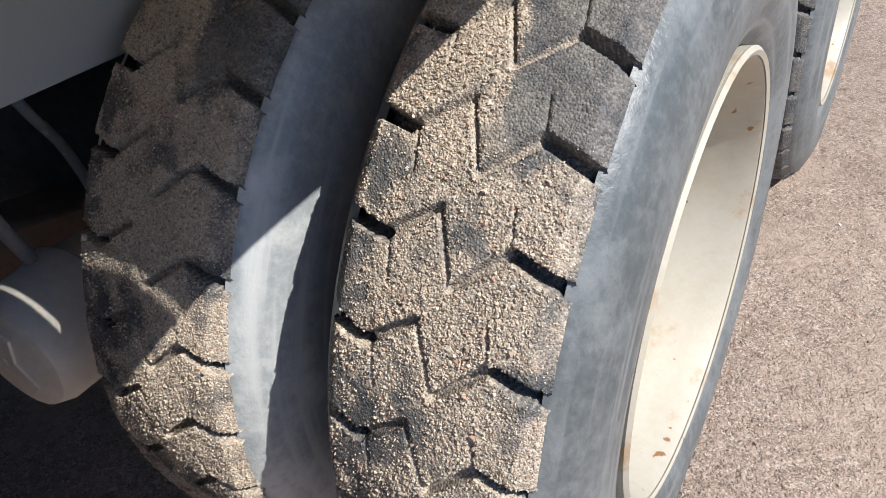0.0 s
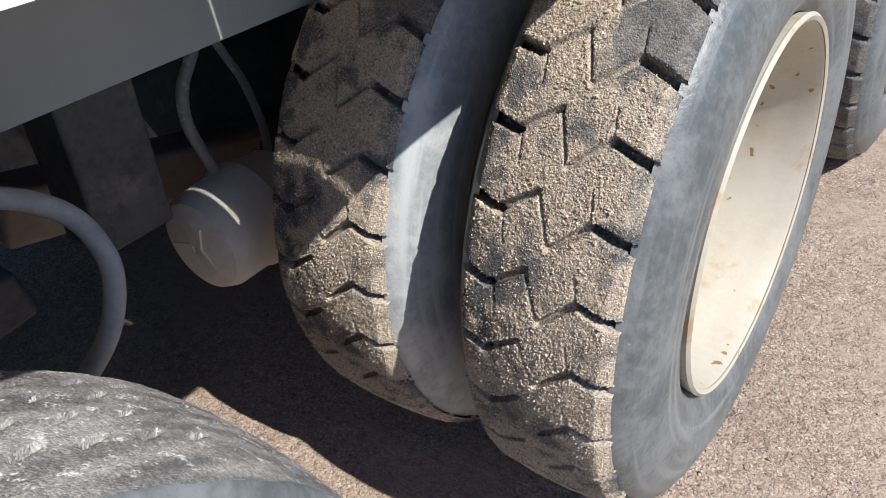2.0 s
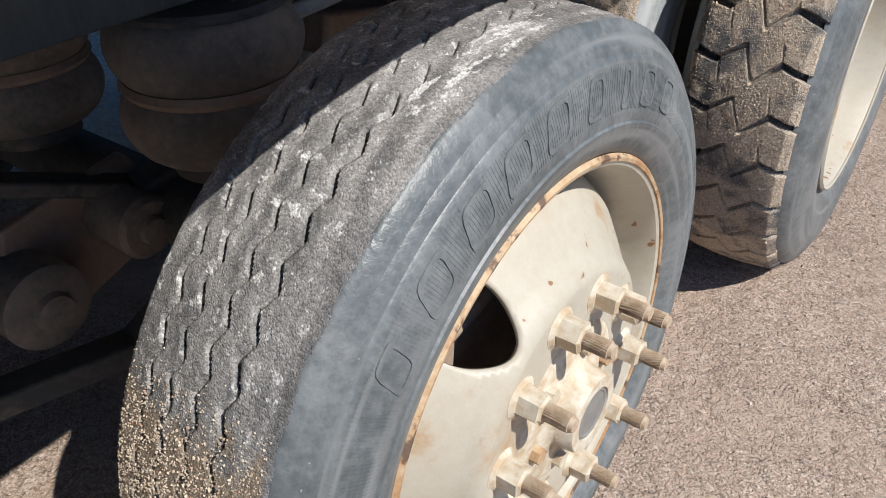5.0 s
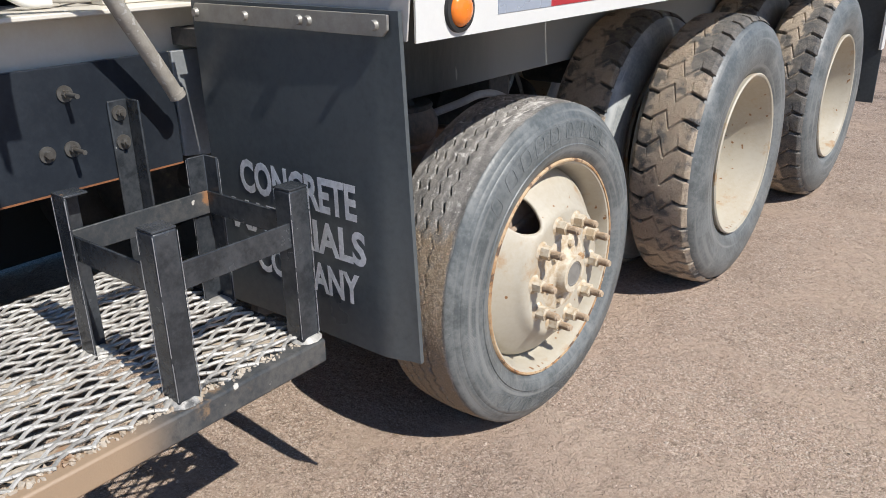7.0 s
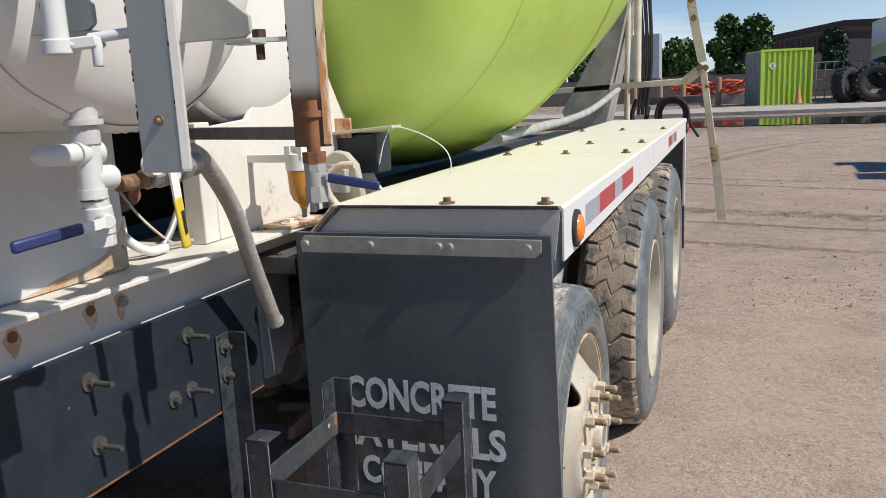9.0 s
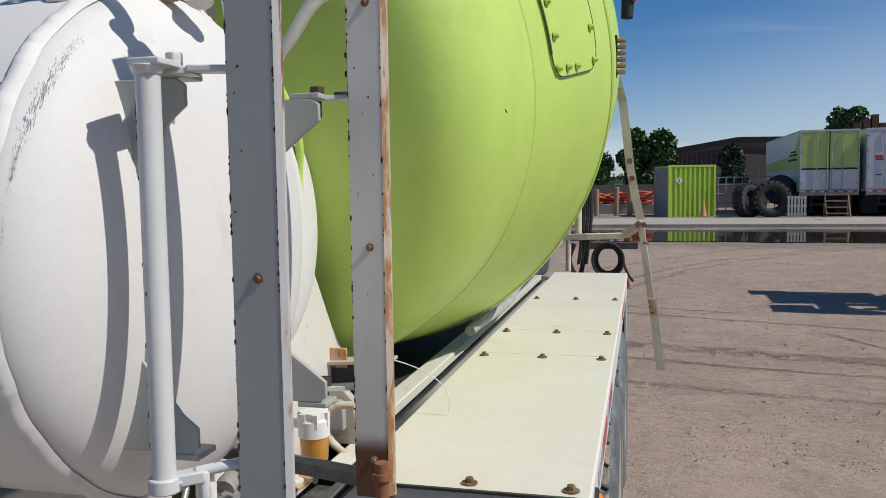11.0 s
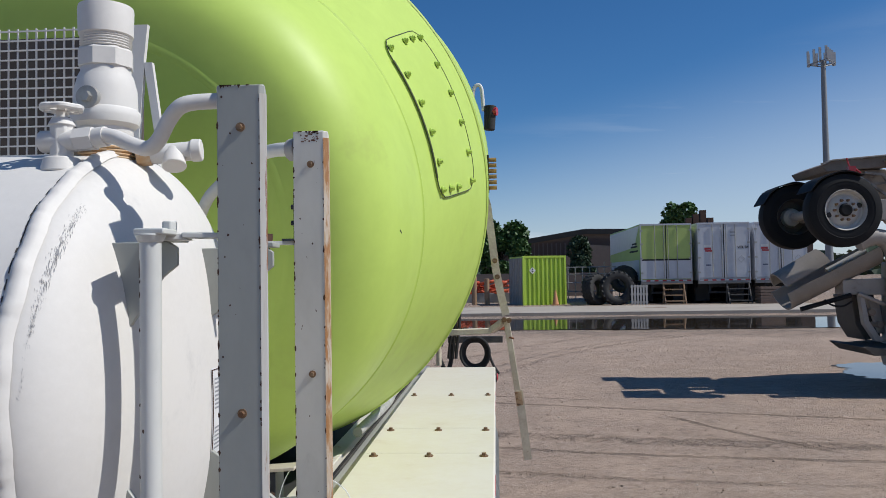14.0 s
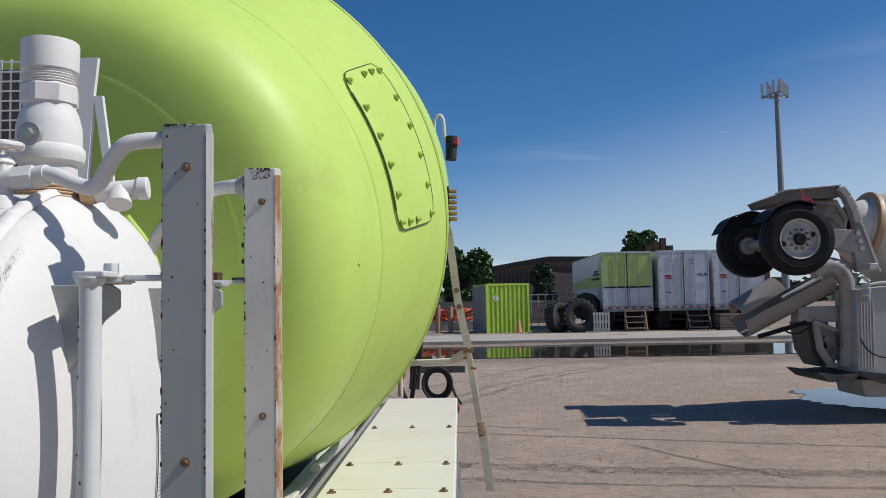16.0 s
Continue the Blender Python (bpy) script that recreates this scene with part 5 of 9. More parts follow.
    up.box(-0.657, -0.610, -0.803, -0.797, 0.50, 0.963)
    up.box(-0.659, -0.653, -0.850, -0.803, 0.50, 0.963)
    solid("hanger_angle", up, M["blackworn"], p, "black angle iron bolted to the rail", bevel=0.003)
    for zz in (0.934, 0.868):
        bolt_with_washer("hanger_bolt", (-0.653, -0.827, zz), (1, 0, 0), r=0.0085, parent=p, material=M["steeldark"], long=0.006)
    return p


platform()


def cage():
    c = thing("angle_iron_rack", "black welded angle-iron rack standing on the step platform", "rack", at=(-0.25, -0.95, 0.54))
    x0, x1, y0, y1, z0 = -0.405, -0.088, -1.122, -0.790, 0.538
    w, t = 0.046, 0.005
    rnd = random.Random(15)
    for x, y, sx, sy, top in ((x0, y0, 1, 1, 0.866), (x1, y0, -1, 1, 0.858), (x1, y1, -1, -1, 0.855), (x0, y1, 1, -1, 0.870)):
        m2 = Mesher()
        if sx < 0:
            poly = [(x, y), (x + sx * w, y), (x + sx * w, y + sy * w), (x, y + sy * w)]
        else:
            poly = [(x, y), (x + sx * w, y), (x + sx * w, y + sy * t), (x + sx * t, y + sy * t), (x + sx * t, y + sy * w), (x, y + sy * w)]
        m2.plate(poly, 2, z0, top)
        up = solid("upright", m2, M["blackworn"], c, "black square steel upright" if sx < 0 else "black angle-iron upright", bevel=0.004 if sx < 0 else 0.0015)
        rub = Mesher()
        for qx, qy in ((x, y), (x + sx * w, y), (x, y + sy * w)):
            za = z0 + 0.01
            while za < top - 0.03:
                zb = za + rnd.uniform(0.04, 0.14)
                r = rnd.uniform(0.0004, 0.0008)
                rub.box(qx - r, qx + r, qy - r, qy + r, za, min(zb, top - 0.004))
                za = zb + rnd.uniform(0.0, 0.012)
        tagged(solid("edge_wear", rub, M["scuff"], up, "bare worn edges"), kind="stuff")
        cap = Mesher()
        cap.box(min(x, x + sx * w), max(x, x + sx * w), min(y, y + sy * w), max(y, y + sy * w), top, top + 0.004)
        if sy > 0 or sx < 0:
            solid("end_cap", cap, M["blackworn"], up, bevel=0.001)
        weld = Mesher()
        weld.cyl((x + sx * 0.02, y + sy * 0.02, z0 - 0.002), (x + sx * 0.02, y + sy * 0.02, z0 + 0.008), 0.034, 0.024, 12)
        solid("foot_weld", weld, M["mesh"], up, "pale weld and concrete crust")
    zz = 0.768
    for a, b in (((x0, y0), (x1, y0)), ((x1, y0), (x1, y1)), ((x1, y1), (x0, y1)), ((x0, y1), (x0, y0))):
        m2 = Mesher()
        d = Vector((b[0] - a[0], b[1] - a[1], 0)).normalized()
        s = Vector((-d.y, d.x, 0)) * 0.009
        e = d * 0.006
        m2.beam((a[0] + s.x + e.x, a[1] + s.y + e.y, zz), (b[0] + s.x - e.x, b[1] + s.y - e.y, zz), 0.006, 0.050)
        rusty = a == (x0, y1)
        solid("ring_bar", m2, M["ledge"] if rusty else M["blackworn"], c, "flat bar with orange rust" if rusty else "black flat bar", bevel=0.0015)
    return c


cage()


# ---- water tanks ----
def dome_x(y, z, yc, zc, R, x_ring, depth):
    """Where the domed end stands at a height and a place along the truck."""
    q = min(1.0, math.hypot(y - yc, z - zc) / R)
    return x_ring + depth * (1 - q ** 2.2) ** (1 / 2.2)


def tank(name, yc, zc, R, x_ring, depth, label, ears=()):
    t = thing(name, label, "tank", at=(x_ring - 0.7, yc, zc - R))
    me = Mesher()
    m = Matrix.Translation((0, yc, zc))
    prof = [(-1.60, 0.0005), (-1.60, R - 0.03), (-1.57, R), (x_ring, R)]
    steps = 22
    for i in range(1, steps + 1):
        a = i / steps * math.pi / 2
        prof.append((x_ring + depth * math.sin(a) ** (2 / 2.2), max(0.0005, R * math.cos(a) ** (2 / 2.2))))
    me.lathe(prof, 112, m)
    solid("shell", me, M["tank"], t, "white painted cylindrical shell with a domed end", sharp=60)
    # rope-like weld bead where shell and dome meet, with a cracked outer edge
    w = Mesher()
    rnd = random.Random(4)
    n, lap = 300, 2 * math.pi / 300
    ripple = [0.75 + 0.5 * rnd.random() for k in range(n)]
    sway = [0.0014 * math.sin(k * 0.21) + 0.001 * math.sin(k * 0.53 + 1) + 0.0008 * rnd.random() for k in range(n)]
    prof = ((-0.0100, 0.0), (-0.0085, 0.0035), (-0.0040, 0.0066), (0.0020, 0.0072), (0.0075, 0.0045), (0.0125, -0.0030))
    for s, lift in prof:
        for k in range(n):
            q = R + lift * (ripple[k] if lift > 0 else 1.0)
            w.v.append((x_ring + 0.012 + s * (1.0 + 0.12 * ripple[(k + 7) % n]) + sway[k], yc + q * math.cos(lap * k), zc + q * math.sin(lap * k)))
    w.f += [(r * n + k, (r + 1) * n + k, (r + 1) * n + (k + 1) % n, r * n + (k + 1) % n) for r in range(len(prof) - 1) for k in range(n)]
    solid("weld_seam", w, M["tank"], t, "thick painted weld bead", sharp=80)
    cr = Mesher()
    for k in range(n):
        ang = 360 * k / n
        wide = (0.0022 if 112 < ang < 172 else 0.0007) * rnd.uniform(0.25, 1.3)
        if rnd.random() < (0.12 if 105 < ang < 200 else 0.6):
            continue
        cr.v += [(x_ring + 0.0008 + sway[m % n] - 0.0006 - g * wide, yc + (R + 0.0006) * math.cos(lap * m), zc + (R + 0.0006) * math.sin(lap * m)) for m in (k, k + 1) for g in (1, 0)]
        b0 = len(cr.v) - 4
        cr.f.append((b0, b0 + 1, b0 + 3, b0 + 2))
    tagged(solid("cracked_edge", cr, M["crack"], t, "dark crack along the weld bead"), kind="stuff")
    # triangular ears above and below, welded to the dome
    for ear_y, ear_reach, (z0, z1, z2) in [(y, r, q) for y, r in ears for q in ((1.999, 1.991, 1.886), (1.560, 1.568, 1.670))]:
        e = Mesher()
        s = dome_x(ear_y, z0, yc, zc, R, x_ring, depth) - 0.006
        s2 = dome_x(ear_y, z2, yc, zc, R, x_ring, depth) - 0.004
        e.plate([(s, z0), (ear_reach - 0.012, z0), (ear_reach, z0 + (z1 - z0)), (ear_reach, z0 + (z2 - z0) * 0.28), (ear_reach - 0.02, z0 + (z2 - z0) * 0.42), (s2 + 0.004, z2), (s2, z2)], 1, ear_y - 0.004, ear_y + 0.004)
        e.box(ear_reach - 0.045, ear_reach, ear_y - 0.004, ear_y + 0.038, min(z0, z0 + 0.008 * (1 if z1 < z0 else -1)), max(z0, z0 + 0.008 * (1 if z1 < z0 else -1)))
        # white paint in its shaded copy, darker than the posts' own white
        solid("ear_bracket", e, M["postshade"], t, "white welded ear bracket", bevel=0.0015)
    return t


TANK_A = (-1.245, 1.793, 0.357, -0.488, 0.130)
TANK_B = (-0.530, 1.768, 0.355, -0.750, 0.110)
ta = tank("water_tank", *TANK_A, "white painted water tank with a domed end and sight tube", ((-1.455, -0.319), (-1.212, -0.258)))
tank("rear_water_tank", *TANK_B, "white painted second tank beside the first")
# scraped grey streaks on the dome's edge
rnd = random.Random(12)
sc = Mesher()
for k in range(420):
    deg = 131 + 34 * rnd.random() ** 0.9 if k < 380 else rnd.uniform(160, 178)
    ang, thin = radians(deg), 1.0 if 137 < deg < 155 else 0.55
    q = TANK_A[2] * (0.953 + 0.00055 * (deg - 133) + rnd.gauss(0, 0.0052 if deg < 160 else 0.002))
    q = min(q, TANK_A[2] * 0.985)
    da, dq = rnd.uniform(0.003, 0.016) * thin, rnd.uniform(0.00008, 0.00028) * thin
    pts = []
    for aa, qq in ((ang - da, q + 0.0004), (ang, q + dq), (ang + da, q - 0.0004), (ang, q - dq)):
        y, z = TANK_A[0] + qq * math.cos(aa), TANK_A[1] + qq * math.sin(aa)
        pts.append((dome_x(y, z, *TANK_A) + 0.0007, y, z))
    sc.add(pts, [(0, 1, 2, 3)])
tagged(solid("scuffing", sc, M["scuff"], ta, "grey scrape marks in the white paint"), kind="stuff")
# paper notice stuck on the dome
lab = Mesher()
cols = []
for j in range(9):
    for i in range(7):
        y, z = -1.231 + 0.105 * i / 6 + 0.015 * (1 - j / 8), 1.655 + 0.148 * j / 8
        lab.v.append((dome_x(y, z, *TANK_A) + 0.0012, y, z))
lab.f += [(j * 7 + i, j * 7 + i + 1, j * 7 + i + 8, j * 7 + i + 7) for j in range(8) for i in range(6)]
notice = solid("paper_notice", lab, M["paper"], ta, "faded paper notice with small print")
for k in range(14):
    bar = Mesher()
    z = 1.668 + 0.0068 * k + (0.026 if k > 5 else 0)
    pts = [(-1.220 + 0.085 * i / 4 + 0.1 * (1.803 - z), z) for i in range(5 if k % 4 else 4)]
    for y, zz in pts:
        bar.v += [(dome_x(y, zz, *TANK_A) + 0.0018, y, zz), (dome_x(y, zz + 0.0032, *TANK_A) + 0.0018, y, zz + 0.0032)]
    bar.f += [(2 * i, 2 * i + 2, 2 * i + 3, 2 * i + 1) for i in range(len(pts) - 1)]
    solid("print_bar", bar, M["print"], notice)
edge = Mesher()
for (ya, za), (yb, zb) in (((-1.213, 1.658), (-1.229, 1.800)), ((-1.229, 1.800), (-1.129, 1.800)), ((-1.213, 1.658), (-1.114, 1.658)), ((-1.114, 1.658), (-1.129, 1.800))):
    for k in range(6):
        p0, p1 = [(ya + (yb - ya) * g / 6, za + (zb - za) * g / 6) for g in (k, k + 1)]
        e0 = Vector((dome_x(*p0, *TANK_A) + 0.002, *p0))
        e1 = Vector((dome_x(*p1, *TANK_A) + 0.002, *p1))
        edge.cyl(e0, e1, 0.0008, n=5)
solid("printed_frame", edge, M["chip"], notice, "thin dark printed frame")


def sight_tube():
    s = thing("sight_tube", "white painted sight tube on brackets before the tank end", "sight gauge", at=(-0.337, -1.5, 1.53))
    me = Mesher()
    me.cyl((-0.337, -1.5, 1.545), (-0.337, -1.5, 2.005), 0.0135, n=18)
    tb = solid("tube", me, M["post"], s, "white tube with chipped paint")
    fl, rnd = Mesher(), random.Random(7)
    for z, tall in ((1.967, 0.022), (1.93, 0.006), (1.947, 0.004), (1.885, 0.004), (1.70, 0.005), (1.62, 0.006), (1.655, 0.004), (1.79, 0.003), (1.585, 0.005)):
        w_ = radians(rnd.uniform(205, 222))
        for q in range(4):
            zz, aa = z + tall * rnd.uniform(-0.5, 0.5), w_ + rnd.uniform(-0.12, 0.12)
            o = Vector((-0.337 + 0.0132 * math.cos(aa), -1.5 + 0.0132 * math.sin(aa), zz))
            fl.cyl(o - Vector((0, 0, tall * 0.3)), o + Vector((0, 0, tall * 0.3)), 0.0013, 0.0009, n=6)
    tagged(solid("paint_wear", fl, M["chip"], tb, "dark chips in the paint"), kind="stuff")
    me = Mesher()
    me.box(-0.354, -0.314, -1.514, -1.470, 2.006, 2.014)
    me.cyl((-0.337, -1.5, 1.996), (-0.337, -1.5, 2.007), 0.015, 0.020, 14)
    me.add([(-0.345, -1.480, 2.000), (-0.345, -1.440, 2.000), (-0.300, -1.448, 2.000), (-0.300, -1.470, 2.000), (-0.345, -1.480, 2.010), (-0.345, -1.440, 2.010), (-0.310, -1.448, 2.010), (-0.310, -1.470, 2.010)],
           [(3, 2, 1, 0), (4, 5, 6, 7), (0, 1, 5, 4), (1, 2, 6, 5), (2, 3, 7, 6), (3, 0, 4, 7)])
    me.beam((-0.31, -1.462, 2.0065), (-0.258, -1.452, 2.0055), 0.022, 0.008)
    me.cyl((-0.328, -1.462, 2.008), (-0.328, -1.462, 2.026), 0.0105, n=6)
    solid("upper_bracket", me, M["post"], s, "welded bracket", bevel=0.002)
    me = Mesher()
    me.cyl((-0.337, -1.5, 1.53), (-0.337, -1.5, 1.548), 0.018, 0.018, 14)
    me.beam((-0.345, -1.5, 1.540), (-0.30, -1.475, 1.545), 0.022, 0.014)
    me.cyl((-0.31, -1.48, 1.548), (-0.258, -1.452, 1.555), 0.0065, n=10)
    me.beam((-0.335, -1.496, 1.541), (-0.305, -1.46, 1.541), 0.03, 0.006)
    me.cyl((-0.300, -1.478, 1.515), (-0.300, -1.478, 1.55), 0.007, n=8)
    solid("lower_bracket", me, M["post"], s, "welded bracket", bevel=0.002)
    return s


sight_tube()


def post(name, x0, x1, y, z0, z1, depth, rusty, label):
    p = thing(name, label, "post", "guard posts by the tank", at=((x0 + x1) / 2, y, z0))
    me = Mesher()
    t, lip, ch = 0.004, 0.010 if not rusty else 0.012, 0.006 if not rusty else 0.0075
    # channel: broad face to the front, flanges to the rear, chamfered corners
    poly = [(x0, y), (x1 - ch, y), (x1, y + ch * 0.85), (x1, y + lip), (x1 - t, y + lip), (x1 - t, y + ch * 0.85 + 0.002), (x1 - ch - 0.002, y + t), (x0 + t, y + t), (x0 + t, y + depth), (x0, y + depth)]
    n = len(poly)
    top = lambda q: z1 - (0.008 if q[0] > x1 - 0.005 and q[1] > y + 0.008 else 0.0)
    me.add([(q[0], q[1], z0) for q in poly] + [(q[0], q[1], top(q)) for q in poly], [tuple(range(n - 1, -1, -1)), tuple(range(n, 2 * n))] + [(i, (i + 1) % n, n + (i + 1) % n, n + i) for i in range(n)])
    b = solid("channel", me, M["postfoot" if rusty else "postshade"], p, "chipped white steel channel", bevel=0.0015)
    e = Mesher()
    e.plate([(x1 - ch, y - 0.0006), (x1 + 0.0006, y + ch * 0.85 - 0.0002), (x1 + 0.0006, y + lip), (x1 - 0.0006, y + lip), (x1 - 0.0008, y + ch * 0.85 + 0.0006), (x1 - ch - 0.0004, y + 0.0004)], 2, z0 + 0.004, z1 - 0.012)
    solid("rusty_flange", e, M["rustpaint"] if rusty else M["rustlight"], b, "rust-streaked flange")
    rnd = random.Random(int(1000 * abs(y)))
    fl = Mesher()
    for q in range(90):
        zc, r = rnd.uniform(z0 + 0.05, z1 - 0.01), rnd.choice((0.0006, 0.0010, 0.0015, 0.0022))
        xc = rnd.choice((x0 + 0.0008, x0 + 0.0008, x0 + 0.0008, x1 - ch - 0.001, x1 - ch - 0.001, rnd.uniform(x0, x1 - 0.015)))
        tall = rnd.uniform(1.0, 3.2) if xc < x0 + 0.001 or xc > x1 - ch - 0.002 else 1.0
        pts = [(xc + r * rnd.uniform(0.4, 1.0) * math.cos(w_), zc + r * tall * rnd.uniform(0.6, 1.2) * math.sin(w_)) for w_ in [2 * math.pi * k / 7 for k in range(7)]]
        fl.plate([(max(p_[0], x0 - 0.0004), p_[1]) for p_ in pts], 1, y - 0.0004, y + 0.0003)
    for q in range(12):
        xa = rnd.uniform(x0 + 0.002, x1 - 0.02)
        fl.plate([(xa, z1 + 0.0004), (xa + rnd.uniform(0.002, 0.006), z1 + 0.0004), (xa + 0.002, z1 - rnd.uniform(0.001, 0.005))], 1, y - 0.0004, y + 0.0003)
    tagged(solid("paint_wear", fl, M["chip"], b, "dark rusty chips in the paint"), kind="stuff")
    if rusty:
        fl = Mesher()
        for q in range(26):
            xa, zc = rnd.uniform(x0 + 0.012, x1 - 0.016), z1 - 0.001 - 0.02 * rnd.random() ** 1.6
            r = rnd.uniform(0.0008, 0.0028)
            fl.plate([(xa + r * rnd.uniform(0.5, 1.4) * math.cos(w_), zc + r * rnd.uniform(0.4, 1.0) * math.sin(w_)) for w_ in [2 * math.pi * k / 6 for k in range(6)]], 1, y - 0.0003, y + 0.0003)
        tagged(solid("rust_wear", fl, M["rustfoot"], b, "brown rust flakes below the top edge"), kind="stuff")
    for z in rusty or (2.148, 1.772, 1.449):
        pb = Mesher()
        pb.cyl(((x0 + x1) / 2, y, z), ((x0 + x1) / 2, y - 0.0015, z), 0.0062, n=18)
        pb.cyl(((x0 + x1) / 2, y - 0.001, z), ((x0 + x1) / 2, y - 0.007, z), 0.0040, 0.0036, n=6)
        solid("post_bolt", pb, M["bolt"], p)
    return p


M["lowerarm"] = mat("dusty_dark_bar", (0.10, 0.095, 0.085), (0.17, 0.155, 0.135), 0.6, amount=1.0, stain=12, bump=0.2)
M["rustlight"] = mat("edge_rust_paint", (0.50, 0.50, 0.49), (0.43, 0.40, 0.35), 0.6, amount=0.9, stain=22, bump=0.15, dirt=(0.24, 0.10, 0.04), dirt_scale=40, dirt_from=0.58, dirt_to=0.64, stretch=(1, 1, 0.15))
M["rustfoot"] = mat("rusted_foot_paint", (0.125, 0.052, 0.030), (0.19, 0.085, 0.045), 0.7, amount=0.9, stain=30, bump=0.4)
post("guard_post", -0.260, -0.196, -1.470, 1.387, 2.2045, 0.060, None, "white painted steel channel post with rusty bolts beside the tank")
post("guard_post", -0.243, -0.182, -1.140, 1.393, 2.2024, 0.050, (2.1446, 1.782, 1.453), "white painted steel channel post with rusted edge and brown foot")


def post_arms():
    a = thing("post_brackets", "white pipe stubs and dark arms that hold the guard posts", "bracket", at=(-0.3, -1.1, 1.38))
    me = Mesher()
    me.sweep([(-0.220, -1.178, 2.169), (-0.275, -1.150, 2.173), (-0.345, -1.060, 2.173), (-0.43, -0.94, 2.155), (-0.50, -0.87, 2.12), (-0.56, -0.78, 2.07)], 0.0125, 14)
    solid("upper_pipe", me, M["post"], a, "bent white pipe to the second tank")
    me = Mesher()
    me.cyl((-0.238, -1.172, 2.169), (-0.222, -1.180, 2.169), 0.020, n=14)
    solid("pipe_collar", me, M["grey"], a, "grey collar")
    for z in (2.003, 1.556):
        me = Mesher()
        me.beam((-0.206, -1.172, z), (-0.226, -1.180, z), 0.03, 0.006)
        me.beam((-0.220, -1.178, z), (-0.284, -1.203, z), 0.026, 0.006)
        arm = solid("arm", me, M["post"], a, "flat white arm to an ear bracket")
        b = Mesher()
        b.cyl((-0.277, -1.199, z + 0.002), (-0.277, -1.199, z + 0.016), 0.012, n=6)
        b.cyl((-0.277, -1.199, z - 0.002), (-0.277, -1.199, z - 0.030), 0.007, n=8)
        solid("arm_bolt", b, M["chip"], arm)
    me = Mesher()
    me.box(-0.2275, -0.2234, -1.201, -1.175, 2.006, 2.094)
    me.box(-0.248, -0.2275, -1.203, -1.182, 2.006, 2.010)
    for z in (2.038, 2.066):
        me.cyl((-0.2275, -1.188, z), (-0.2345, -1.188, z), 0.0048, n=6)
    solid("hinge_strip", me, M["blackworn"], a, "dark strip with bolts")
    me = Mesher()
    me.beam((-0.221, -1.178, 1.408), (-0.62, -1.08, 1.412), 0.030, 0.020)
    solid("lower_arm", me, M["lowerarm"], a, "dusty dark lower arm")
    for piece in a.children_recursive:
        piece.data.transform(Matrix.Translation((-0.016, 0.062, 0.006)))
    return a


post_arms()


def drain_valve():
    """Rusty drop pipe with a grey ball valve under the second post."""
    d = thing("drain_valve", "grey ball valve with a blue lever under a rusty pipe", "valve", at=(-0.185, -1.15, 1.30))
    x, y = -0.186, -1.182
    me = Mesher()
    me.cyl((x, y, 1.37), (x, y, 1.465), 0.0105, n=16)
    me.cyl((x, y, 1.372), (x, y, 1.388), 0.0185, n=8)
    me.cyl((x, y, 1.44), (x, y, 1.45), 0.015, n=12)
    solid("drop_pipe", me, M["rust"], d, "rusty red drop pipe")
    me = Mesher()
    me.cyl((x, y, 1.375), (x, y, 1.360), 0.0175, n=8)
    me.cyl((x, y, 1.361), (x, y, 1.335), 0.0165, n=18)
    me.cyl((x, y, 1.336), (x, y, 1.312), 0.0185, n=8)
    me.cyl((x, y, 1.350), (x + 0.024, y - 0.004, 1.350), 0.006, n=10)
    me.cyl((x - 0.008, y, 1.314), (x - 0.008, y, 1.296), 0.0055, n=8)
    solid("valve_body", me, M["grey"], d, "grey valve body")
    me = Mesher()
    me.beam((x + 0.022, y - 0.003, 1.349), (x + 0.10, y + 0.012, 1.334), 0.009, 0.014)
    solid("blue_lever", me, M["blue"], d, "blue lever", bevel=0.003)


drain_valve()


